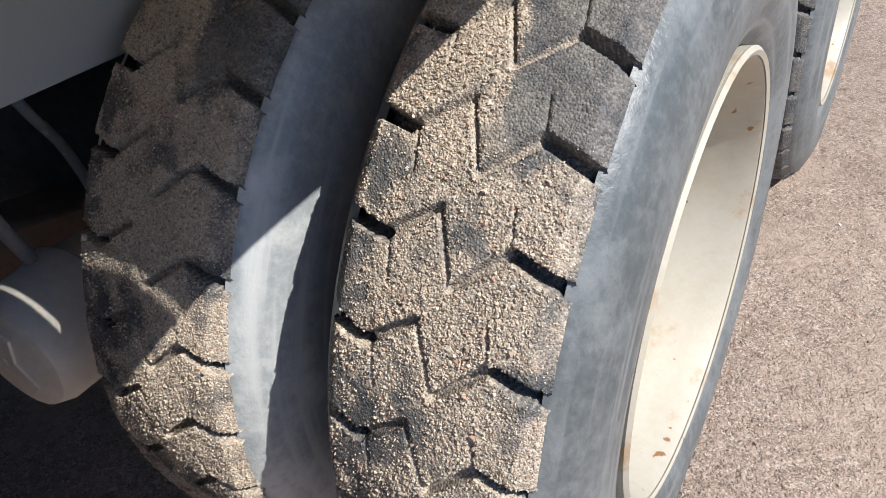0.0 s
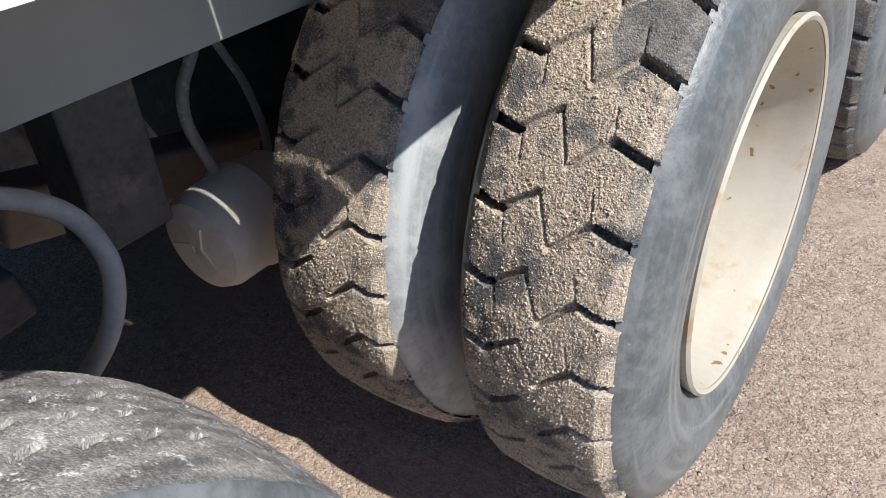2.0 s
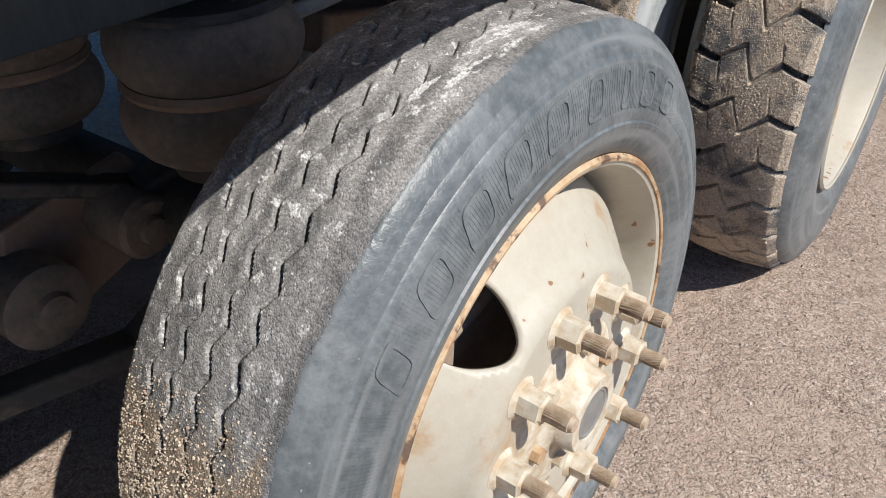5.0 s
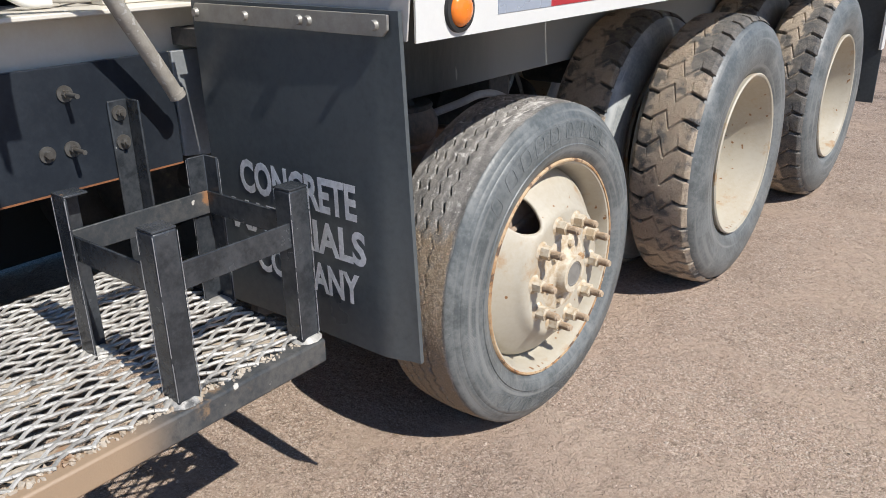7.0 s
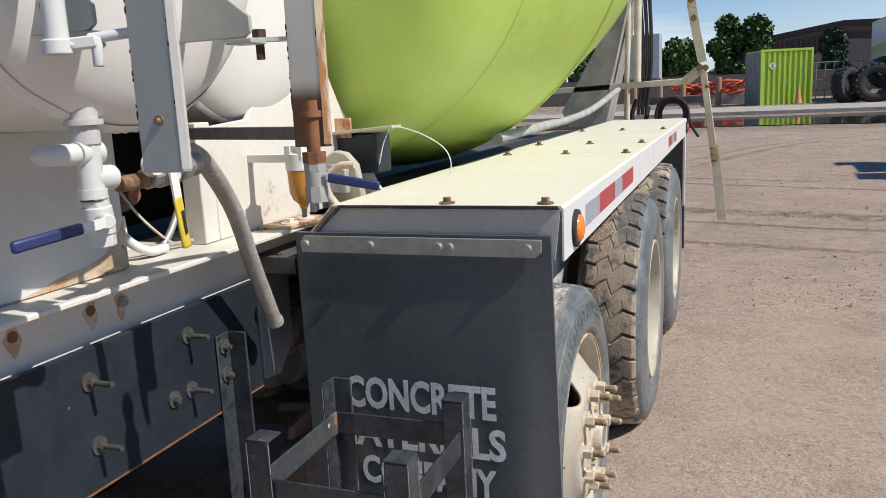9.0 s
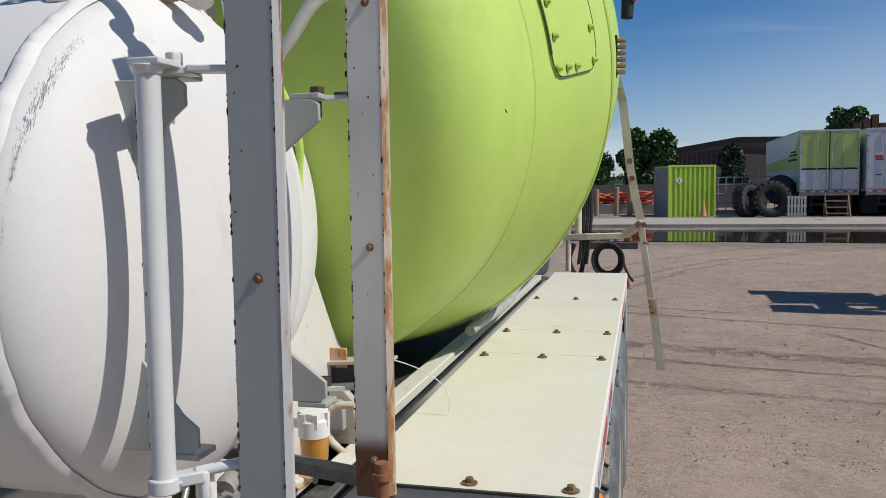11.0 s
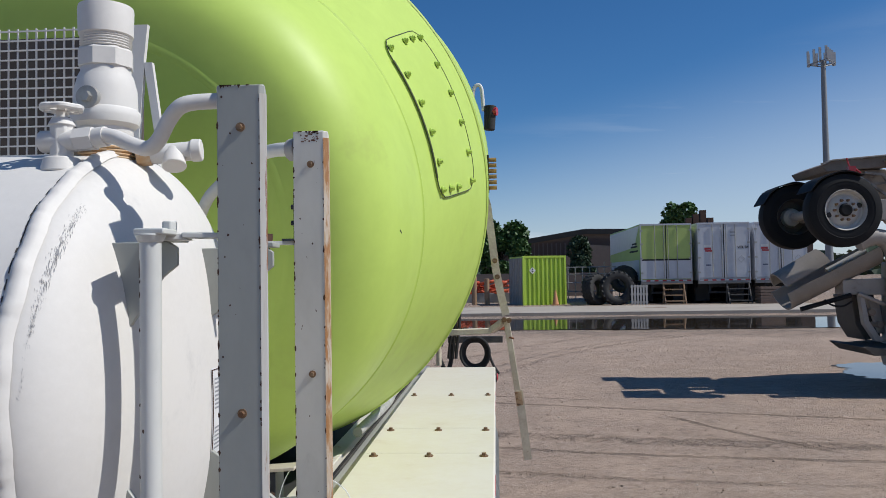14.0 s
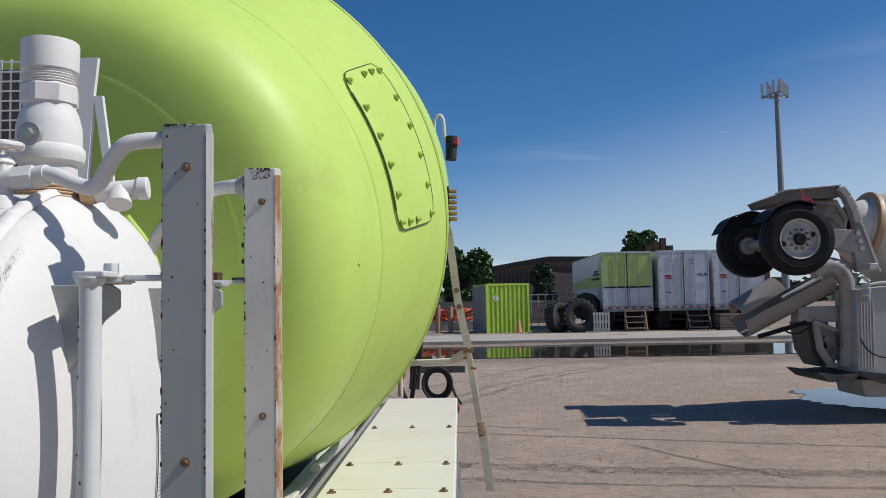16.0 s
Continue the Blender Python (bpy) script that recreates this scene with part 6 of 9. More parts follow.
def filler():
    """Filler neck, valve and pipe on top of the tank."""
    f = thing("filler_valve", "white painted filler neck and check valve on the tank top", "valve", at=(-0.497, -1.30, 2.132))
    c = Vector((-0.497, -1.30, 0))
    neck = Mesher()
    m = Matrix.Translation((c.x, c.y, 2.132)) @ Matrix.Rotation(radians(-90), 4, "Y")
    neck.lathe([(0.018, 0.040), (0.045, 0.040), (0.052, 0.041), (0.058, 0.049), (0.068, 0.0515), (0.078, 0.0505), (0.082, 0.047), (0.112, 0.046), (0.132, 0.041), (0.140, 0.037), (0.146, 0.037)], 40, m)
    body = solid("neck", neck, M["tank"], f, "white painted check valve neck")
    neck = Mesher()
    neck.lathe([(0.145, 0.036), (0.147, 0.042), (0.172, 0.042), (0.176, 0.038)], 8, m)
    solid("hex_collar", neck, M["tank"], body)
    neck = Mesher()
    for k in range(5):
        neck.lathe([(0.176 + k * 0.004, 0.036), (0.178 + k * 0.004, 0.0385), (0.180 + k * 0.004, 0.036)], 32, m)
    tagged(solid("thread", neck, M["tank"], body), kind="stuff")
    neck = Mesher()
    neck.lathe([(0.195, 0.036), (0.198, 0.0405), (0.238, 0.0415), (0.243, 0.0405), (0.244, 0.036), (0.225, 0.034), (0.222, 0.0005)], 40, m)
    solid("cap", neck, M["tank"], body, "white threaded cap")
    sn = Mesher()
    px, py, pz = c.x - 0.004, c.y - 0.044, 2.224
    sn.cyl((px, py + 0.004, pz), (px, py - 0.008, pz), 0.019, 0.017, 22)
    sn.cyl((px, py - 0.007, pz), (px, py - 0.016, pz), 0.009, 0.008, 6)
    solid("side_plug", sn, M["steel"], body, "steel side plug")
    th = Mesher()
    m2 = Matrix.Translation((c.x, c.y, 2.118)) @ Matrix.Rotation(radians(-90), 4, "Y")
    for k in range(7):
        th.lathe([(k * 0.005, 0.044), (k * 0.005 + 0.0025, 0.0475), (k * 0.005 + 0.005, 0.044)], 32, m2)
    solid("thread", th, M["rustring"], f, "rusty threaded ring")
    gx, gy = -0.516, -1.393
    gv = thing("gate_valve", "small white gate valve with a hand wheel", "valve", at=(gx, gy, 2.12))
    me = Mesher()
    me.cyl((gx, gy, 2.105), (gx, gy, 2.126), 0.030, 0.024, 22)
    me.cyl((gx, gy, 2.12), (gx, gy, 2.175), 0.0165, 0.0165, 8)
    me.cyl((gx, gy, 2.172), (gx, gy, 2.184), 0.019, 0.013, 14)
    me.cyl((gx - 0.030, gy, 2.150), (gx + 0.024, gy, 2.150), 0.016, 0.016, 16)
    solid("body", me, M["tank"], gv, "white valve body", bevel=0.002)
    hw = Mesher()
    rim = []
    for k in range(60):
        a = 2 * math.pi * k / 60
        q = 0.026 + 0.0016 * math.cos(6 * a)
        rim.append((gx + q * math.cos(a), gy + q * math.sin(a), 2.198))
    hw.sweep(rim + rim[:1], 0.0045, 8, smooth=0)
    for k in range(3):
        a = math.pi * k / 3
        d = Vector((math.cos(a), math.sin(a), 0)) * 0.025
        hw.beam(Vector((gx, gy, 2.196)) - d, Vector((gx, gy, 2.196)) + d, 0.009, 0.005)
    hw.cyl((gx, gy, 2.18), (gx, gy, 2.204), 0.008, n=10)
    solid("hand_wheel", hw, M["tank"], gv, "small scalloped hand wheel")
    pp = thing("balance_pipe", "bent white pipe from the valve to the guard post", "pipe", at=(-0.40, -1.40, 2.13))
    me = Mesher()
    me.sweep([(gx + 0.030, gy, 2.152), (-0.462, -1.396, 2.156), (-0.435, -1.400, 2.153), (-0.405, -1.406, 2.140), (-0.380, -1.412, 2.133), (-0.362, -1.418, 2.143), (-0.343, -1.426, 2.170), (-0.325, -1.432, 2.186), (-0.305, -1.430, 2.192), (-0.272, -1.425, 2.194)], 0.0110, 14)
    solid("tube", me, M["tank"], pp, "bent white tube")
    me = Mesher()
    me.cyl((gx + 0.022, gy, 2.151), (gx + 0.050, gy - 0.001, 2.153), 0.0175, n=6)
    me.cyl((gx + 0.050, gy - 0.001, 2.153), (gx + 0.068, gy - 0.003, 2.155), 0.0145, n=14)
    solid("hex_fitting", me, M["tank"], pp, "white hex fitting")
    me = Mesher()
    me.cyl((-0.274, -1.426, 2.194), (-0.253, -1.420, 2.195), 0.019, n=14)
    solid("collar", me, M["grey"], pp, "grey collar")
    tp = thing("tee_fitting", "white pipe tee lying on the tank top", "pipe fitting", at=(-0.39, -1.28, 2.12))
    me = Mesher()
    me.cyl((-0.430, -1.30, 2.142), (-0.352, -1.285, 2.150), 0.0150, n=18)
    me.cyl((-0.366, -1.288, 2.149), (-0.350, -1.285, 2.150), 0.0175, n=18)
    me.cyl((-0.392, -1.293, 2.150), (-0.386, -1.306, 2.122), 0.0135, 0.019, 18)
    solid("tee", me, M["tank"], tp, "white painted tee", bevel=0.002)
    me = Mesher()
    me.cyl((-0.445, -1.303, 2.140), (-0.425, -1.299, 2.142), 0.0165, n=8)
    solid("collar", me, M["rustring"], tp, "rusty collar")


M["rustring"] = mat("rusty_thread", (0.50, 0.30, 0.14), (0.6, 0.5, 0.36), 0.7, amount=0.9, stain=20, bump=0.2)
filler()


def screen():
    """Wire-mesh guard of the cooler behind the tank."""
    s = thing("mesh_guard", "white wire-mesh guard before a dark cooler", "guard", at=(-1.2, -0.75, 2.1))
    x0, x1, y, z0, z1 = -1.75, -0.70, -0.80, 2.10, 2.515
    me = Mesher()
    for i in range(int((x1 - x0) / 0.0215) + 1):
        x = x0 + 0.0215 * i
        me.beam((x, y, z0), (x, y + 0.0, z1), 0.0032, 0.0032, up=(0, 1, 0))
    for j in range(int((z1 - z0) / 0.0215) + 1):
        z = z0 + 0.0215 * j
        me.beam((x0, y - 0.003, z), (x1, y - 0.003, z), 0.0032, 0.0032)
    solid("wire_grid", me, M["tank"], s, "welded wire grid")
    me = Mesher()
    me.box(x0, x1 - 0.01, y + 0.04, y + 0.10, z0, z1 - 0.01)
    solid("cooler_core", me, M["cooler"], s, "dark brown cooler core")
    me = Mesher()
    for poly in ([(-0.700, 2.0), (-0.678, 2.0), (-0.678, 2.515), (-0.700, 2.515)], [(-0.678, 2.43), (-0.665, 2.43), (-0.656, 2.515), (-0.678, 2.515)], [(-0.665, 2.43), (-0.612, 2.08), (-0.598, 2.08), (-0.646, 2.43)], [(-0.678, 2.0), (-0.585, 2.0), (-0.598, 2.08), (-0.678, 2.08)], [(-0.678, 2.24), (-0.664, 2.42), (-0.665, 2.43), (-0.678, 2.43)]):
        me.plate(poly, 1, y, y + 0.012)
    solid("gusset", me, M["tank"], s, "white tapered gusset")


M["cooler"] = mat("cooler_core", (0.10, 0.085, 0.075), (0.06, 0.05, 0.045), 0.8, bump=0.3)
screen()


# ---- drum ----
M["drumscrape"] = mat("brown_scraped_paint", (0.36, 0.40, 0.11), (0.28, 0.24, 0.09), 0.7, stain=60, bump=0.1)


def drum():
    d = thing("mixer_drum", "lime green concrete mixer drum, glossy paint, tilted up to the rear", "mixer drum", at=(-1.103, 1.2, 1.2))
    tilt = 0.212
    ax = Vector((0, math.cos(tilt), math.sin(tilt)))
    m = Matrix.Translation((-1.103, -0.191, 2.073)) @ Matrix.Rotation(tilt, 4, "X") @ Matrix.Rotation(radians(90), 4, "Z")
    ctrl = [(-0.03, 0.0005), (-0.029, 0.30), (-0.026, 0.55), (-0.013, 0.70), (0.014, 0.785), (0.072, 0.852), (0.155, 0.898), (0.26, 0.928), (0.36, 0.945), (0.4575, 0.958)]
    prof = []
    for k in range(len(ctrl) - 1):
        p0, p1, p2, p3 = ctrl[max(k - 1, 0)], ctrl[k], ctrl[k + 1], ctrl[min(k + 2, len(ctrl) - 1)]
        for q in range(4):
            t = q / 4
            prof.append(tuple(0.5 * (2 * p1[i] + (p2[i] - p0[i]) * t + (2 * p0[i] - 5 * p1[i] + 4 * p2[i] - p3[i]) * t * t + (3 * p1[i] - p0[i] - 3 * p2[i] + p3[i]) * t ** 3) for i in (0, 1)))
    prof += [(0.4575, 0.958), (0.463, 0.960), (0.470, 0.9605), (0.480, 0.963), (0.70, 1.040), (0.90, 1.108), (1.05, 1.156), (1.124, 1.176), (1.13, 1.180), (1.14, 1.181), (1.30, 1.182), (1.60, 1.182), (2.03, 1.181), (2.045, 1.178), (2.3, 1.11), (2.8, 0.955), (3.3, 0.80), (3.65, 0.69), (3.9, 0.62), (3.9, 0.50), (3.4, 0.45)]
    me = Mesher()
    me.lathe([(s, max(r, 0.0005)) for s, r in prof], 160, m)
    solid("shell", me, M["lime"], d, "lime green welded drum shell", sharp=50)
    seam = Mesher()
    for s, r in ((-0.0235, 0.60), (0.468, 0.961), (1.130, 1.181), (2.04, 1.181)):
        if r < 0.7:
            seam.lathe([(s + 0.002, r - 0.022), (s - 0.0012, r - 0.008), (s - 0.0012, r + 0.008), (s + 0.003, r + 0.022)], 160, m)
            continue
        seam.lathe([(s - 0.010, r - 0.004), (s - 0.004, r + 0.003), (s + 0.004, r + 0.003), (s + 0.010, r + 0.0005)], 160, m)
    solid("weld_seams", seam, M["lime"], d, "weld seams round the drum")

    def on(s, ang, lift=0.0):
        """A place on the cone or cylinder: s along the axis, angle from +x over the top."""
        pts = prof
        r = next(r0 + (r1 - r0) * (s - s0) / (s1 - s0) for (s0, r0), (s1, r1) in zip(pts, pts[1:]) if s0 <= s <= s1 and s1 > s0)
        return m @ Vector((s, -(r + lift) * math.cos(ang), (r + lift) * math.sin(ang)))
    # bolted hatch
    a0, a1, s0, s1 = radians(HATCH[0]), radians(HATCH[1]), HATCH[2], HATCH[3]
    hatch = Mesher()
    nu, nv = 10, 20
    for lift in (0.007, -0.004):
        k = len(hatch.v)
        for j in range(nv + 1):
            for i in range(nu + 1):
                u, v = i / nu, j / nv
                cut = 0.06 * (abs(2 * v - 1) ** 12)
                ss = s0 + (s1 - s0) * (u * (1 - 2 * cut) + cut)
                aa = a0 + (a1 - a0) * (v + 0.04 * (0.5 - v) * 2 * (abs(2 * u - 1) ** 10))
                hatch.v.append(tuple(on(ss, aa, lift)))
        hatch.f += [(k + j * (nu + 1) + i, k + j * (nu + 1) + i + 1, k + (j + 1) * (nu + 1) + i + 1, k + (j + 1) * (nu + 1) + i) for j in range(nv) for i in range(nu)]
    c, o = nu + 1, (nu + 1) * (nv + 1)
    edge = [j * c for j in range(nv + 1)] + [nv * c + i for i in range(1, nu + 1)] + [j * c + nu for j in range(nv - 1, -1, -1)] + [i for i in range(nu - 1, 0, -1)]
    hatch.f += [(edge[i], edge[(i + 1) % len(edge)], o + edge[(i + 1) % len(edge)], o + edge[i]) for i in range(len(edge))]
    hb = solid("hatch", hatch, M["lime"], d, "bolted curved hatch cover")
    gap = Mesher()
    rim_pts = [Vector(hatch.v[i]) for i in edge]
    gap.sweep(rim_pts + [rim_pts[0]], 0.0022, 6, smooth=0)
    gap.sweep([p for p in rim_pts[int(len(rim_pts) * 0.04):int(len(rim_pts) * 0.33)]], 0.0046, 6, smooth=0)
    solid("hatch_gap", gap, M["hatchgap"], hb, "dark green gap round the hatch")
    spots = [(u, v) for v in (0.06, 0.24, 0.42, 0.60, 0.78, 0.95) for u in (0.1, 0.9)] + [(0.5, 0.05), (0.5, 0.96), (0.3, 0.955), (0.7, 0.05)]
    for u, v in spots:
        p0, p1 = on(s0 + (s1 - s0) * u, a0 + (a1 - a0) * v, 0.006), on(s0 + (s1 - s0) * u, a0 + (a1 - a0) * v, 0.03)
        b = Mesher()
        way = (p1 - p0).normalized()
        b.cyl(p0, p0 + way * 0.005, 0.0150, n=14)
        b.cyl(p0 + way * 0.004, p0 + way * 0.013, 0.0105, n=6)
        b.cyl(p0 + way * 0.013, p0 + way * 0.018, 0.006, n=8)
        solid("hatch_bolt", b, M["lime"], hb)
    # paint runs and scrapes on the drum's front
    for pts, r, mm, nm in (([(-0.389, -0.152, 2.631), (-0.381, -0.178, 2.578), (-0.360, -0.169, 2.551), (-0.337, -0.156, 2.522), (-0.318, -0.150, 2.483)], 0.0026, "lime", "paint_run"),
                           ([(-0.269, -0.107, 2.418), (-0.265, -0.111, 2.393), (-0.260, -0.118, 2.340)], 0.0024, "lime", "paint_run"),
                           ([(-0.366, -0.216, 2.366), (-0.316, -0.176, 2.389), (-0.269, -0.107, 2.418)], 0.0016, "drumscrape", "scrape"),
                           ([(-0.527, -0.274, 2.561), (-0.503, -0.266, 2.573)], 0.0050, "drumscrape", "scrape"),
                           ([(-0.196, -0.004, 2.094), (-0.193, 0.010, 2.085)], 0.0035, "dark", "scrape")):
        run = Mesher()
        run.sweep(pts, r, 6)
        solid(nm, run, M[mm], d)
    return d


HATCH = (36.2, 1.6, 0.588, 0.95)
M["hatchgap"] = mat("dark_green_gap", (0.06, 0.08, 0.03), (0.03, 0.04, 0.02), 0.7, bump=0.1)
drum()


def pedestal():
    p = thing("drum_pedestal", "cream steel pedestal plate that carries the drum's front", "drum stand", at=(-1.1, -0.06, 1.12))
    me = Mesher()
    me.plate([(-0.56, 1.16), (-0.60, 1.21), (-0.845, 1.72), (-0.95, 1.92), (-1.25, 1.92), (-1.6, 1.2), (-1.6, 1.16)], 1, -0.075, -0.060)
    solid("plate", me, M["cream"], p, "cream plate with rust streaks", bevel=0.002)
    me = Mesher()
    me.box(-0.90, -0.545, -0.40, -0.02, 1.150, 1.160)
    solid("foot_plate", me, M["cream"], p, bevel=0.002)
    me = Mesher()
    me.box(-0.640, -0.570, -0.02, 3.9, 1.150, 1.185)
    solid("top_rail", me, M["cream"], p, "narrow cream rail beside the drum", bevel=0.004)
    # black sheet in place of the deep shade under the drum
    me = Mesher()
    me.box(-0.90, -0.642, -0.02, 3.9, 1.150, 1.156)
    solid("drip_plate", me, M["dark"], p, "black sheet standing in for the deep shade under the drum")
    me = Mesher()
    me.plate([(-0.745, 1.161), (0.08, 1.161), (0.05, 1.28), (-0.07, 1.39), (-0.27, 1.68), (-0.45, 1.94), (-0.52, 1.94), (-0.42, 1.60), (-0.60, 1.43), (-0.745, 1.42)], 0, -0.704, -0.692)
    solid("side_plate", me, M["cream"], p, "cream side plate with rust streaks", bevel=0.002)
    me = Mesher()
    me.box(-0.74, -0.690, -0.800, -0.748, 1.161, 1.43)
    solid("upright", me, M["cream"], p, "cream frame upright", bevel=0.003)
    me = Mesher()
    me.plate([(-0.69, -0.60), (-0.60, -0.60), (-0.58, -0.40), (-0.69, -0.40)], 2, 1.160, 1.167)
    fp = solid("base_plate", me, M["rimedge"], p, "rust-edged base plate", bevel=0.001)
    for yy in (-0.55, -0.47):
        bolt_with_washer("base_bolt", (-0.625, yy, 1.167), r=0.011, parent=p, material=M["cream"])
    me = Mesher()
    me.box(-0.80, -0.60, -0.20, 3.9, 1.10, 1.150)
    solid("sub_rail", me, M["blackworn"], p, "dark sub rail")
    return p


pedestal()


# ---- the yard beyond ----
def water(name, pts, z, label):
    me = Mesher()
    n = len(pts)
    me.add([(x, y, z) for x, y in pts], [tuple(range(n))])
    return tagged(solid(name, me, M["water"]), label, "puddle", kind="structure")


M["water"] = mat("muddy_water", (0.035, 0.028, 0.022), (0.05, 0.042, 0.034), 0.03, amount=0.6, stain=0.6, bump=0.02, bump_scale=6, rough_vary=0.015)


def blob(cx, cy, rx, ry, seed, n=180):
    out = []
    for i in range(n):
        a = 2 * math.pi * i / n
        k = 1 + 0.16 * noise.noise(Vector((2.3 * math.cos(a), 2.3 * math.sin(a), seed))) + 0.07 * noise.noise(Vector((19 * math.cos(a), 19 * math.sin(a), seed + 9))) + 0.10 * noise.noise(Vector((7 * math.cos(a), 7 * math.sin(a), seed + 5)))
        out.append((cx + rx * k * math.cos(a), cy + ry * k * math.sin(a)))
    return out


water("puddle", blob(6.0, 24.2, 13.5, 3.3, 1.0), 0.292, "long shallow puddle of muddy rain water")
water("puddle", blob(8.1, 10.7, 2.5, 1.7, 3.0), 0.283, "small rain puddle beside the parked mixer")


def container():
    c = thing("shipping_container", "lime green corrugated shipping container on the yard", "container", at=(2.5, 37.6, 0.42))
    x0, x1, y0, z0, z1 = 1.42, 3.68, 36.5, 0.30, 2.84
    me = Mesher()
    n, d = 9, 0.06
    pts = []
    w = (x1 - x0 - 0.2) / n
    for i in range(n):
        x = x0 + 0.1 + w * i
        pts += [(x, y0 + 0.02), (x + w * 0.30, y0 + 0.02), (x + w * 0.42, y0 + 0.02 + d), (x + w * 0.80, y0 + 0.02 + d), (x + w * 0.95, y0 + 0.02)]
    k = len(pts)
    me.add([(x, y, z) for z in (z0 + 0.12, z1 - 0.1) for x, y in pts], [(i, i + 1, k + i + 1, k + i) for i in range(k - 1)])
    solid("corrugated_end", me, M["limebox"], c, sharp=20)
    me = Mesher()
    n = 8
    w = 2.15 / n
    pts = []
    for i in range(n):
        y = y0 + 0.1 + w * i
        pts += [(x0 + 0.02, y), (x0 + 0.02, y + w * 0.3), (x0 + 0.06, y + w * 0.42), (x0 + 0.06, y + w * 0.8), (x0 + 0.02, y + w * 0.95)]
    k = len(pts)
    me.add([(x, y, z) for z in (z0 + 0.12, z1 - 0.1) for x, y in pts], [(i, i + 1, k + i + 1, k + i) for i in range(k - 1)])
    solid("corrugated_side", me, M["greyside"], c, "weathered grey side", sharp=20)
    me = Mesher()
    me.box(x0 + 0.07, x1 - 0.02, y0 + 0.1, y0 + 2.30, z0 + 0.1, z1 - 0.02)
    solid("body", me, M["limebox"], c)
    for x in (x0, x1 - 0.1):
        me = Mesher()
        me.box(x, x + 0.1, y0, y0 + 0.12, z0, z1)
        solid("corner_post", me, M["limebox"], c)
    for z in (z0 + 0.02, z1 - 0.1):
        me = Mesher()
        me.box(x0 + 0.1, x1 - 0.1, y0, y0 + 0.1, z, z + 0.1)
        solid("end_rail", me, M["limebox"], c)
    me = Mesher()
    cx, cz, s = 1.92, 2.12, 0.17
    me.plate([(cx, cz - s), (cx + s, cz), (cx, cz + s), (cx - s, cz)], 1, y0 - 0.004, y0 - 0.001)
    solid("placard", me, M["white"], c, "white diamond placard")
    me = Mesher()
    me.plate([(cx, cz + s * 0.65), (cx - s * 0.3, cz + 0.1 * s), (cx + s * 0.3, cz + 0.1 * s)], 1, y0 - 0.007, y0 - 0.005)
    me.plate([(cx - s * 0.4, cz - 0.12 * s), (cx + s * 0.4, cz - 0.12 * s), (cx, cz - s * 0.6)], 1, y0 - 0.007, y0 - 0.005)
    solid("placard_print", me, M["dark"], c)
    c.rotation_euler = (0, 0, radians(17))
    c.location.x -= 0.36


M["greyside"] = mat("weathered_grey_side", (0.30, 0.29, 0.27), (0.22, 0.20, 0.18), 0.7, bump=0.0)
container()


def cone():
    c = thing("traffic_cone", "faded orange traffic cone before the container", "traffic cone", at=(2.98, 36.1, 0.42))
    me = Mesher()
    me.cyl((2.98, 36.1, 0.47), (2.98, 36.1, 1.15), 0.16, 0.03, 20)
    solid("cone_body", me, M["cone"], c)
    me = Mesher()
    me.box(2.80, 3.16, 35.92, 36.28, 0.42, 0.47)
    solid("cone_base", me, M["cone"], c)


M["cone"] = mat("faded_orange", (0.62, 0.30, 0.14), None, 0.6, amount=0.4, bump=0.0)
cone()


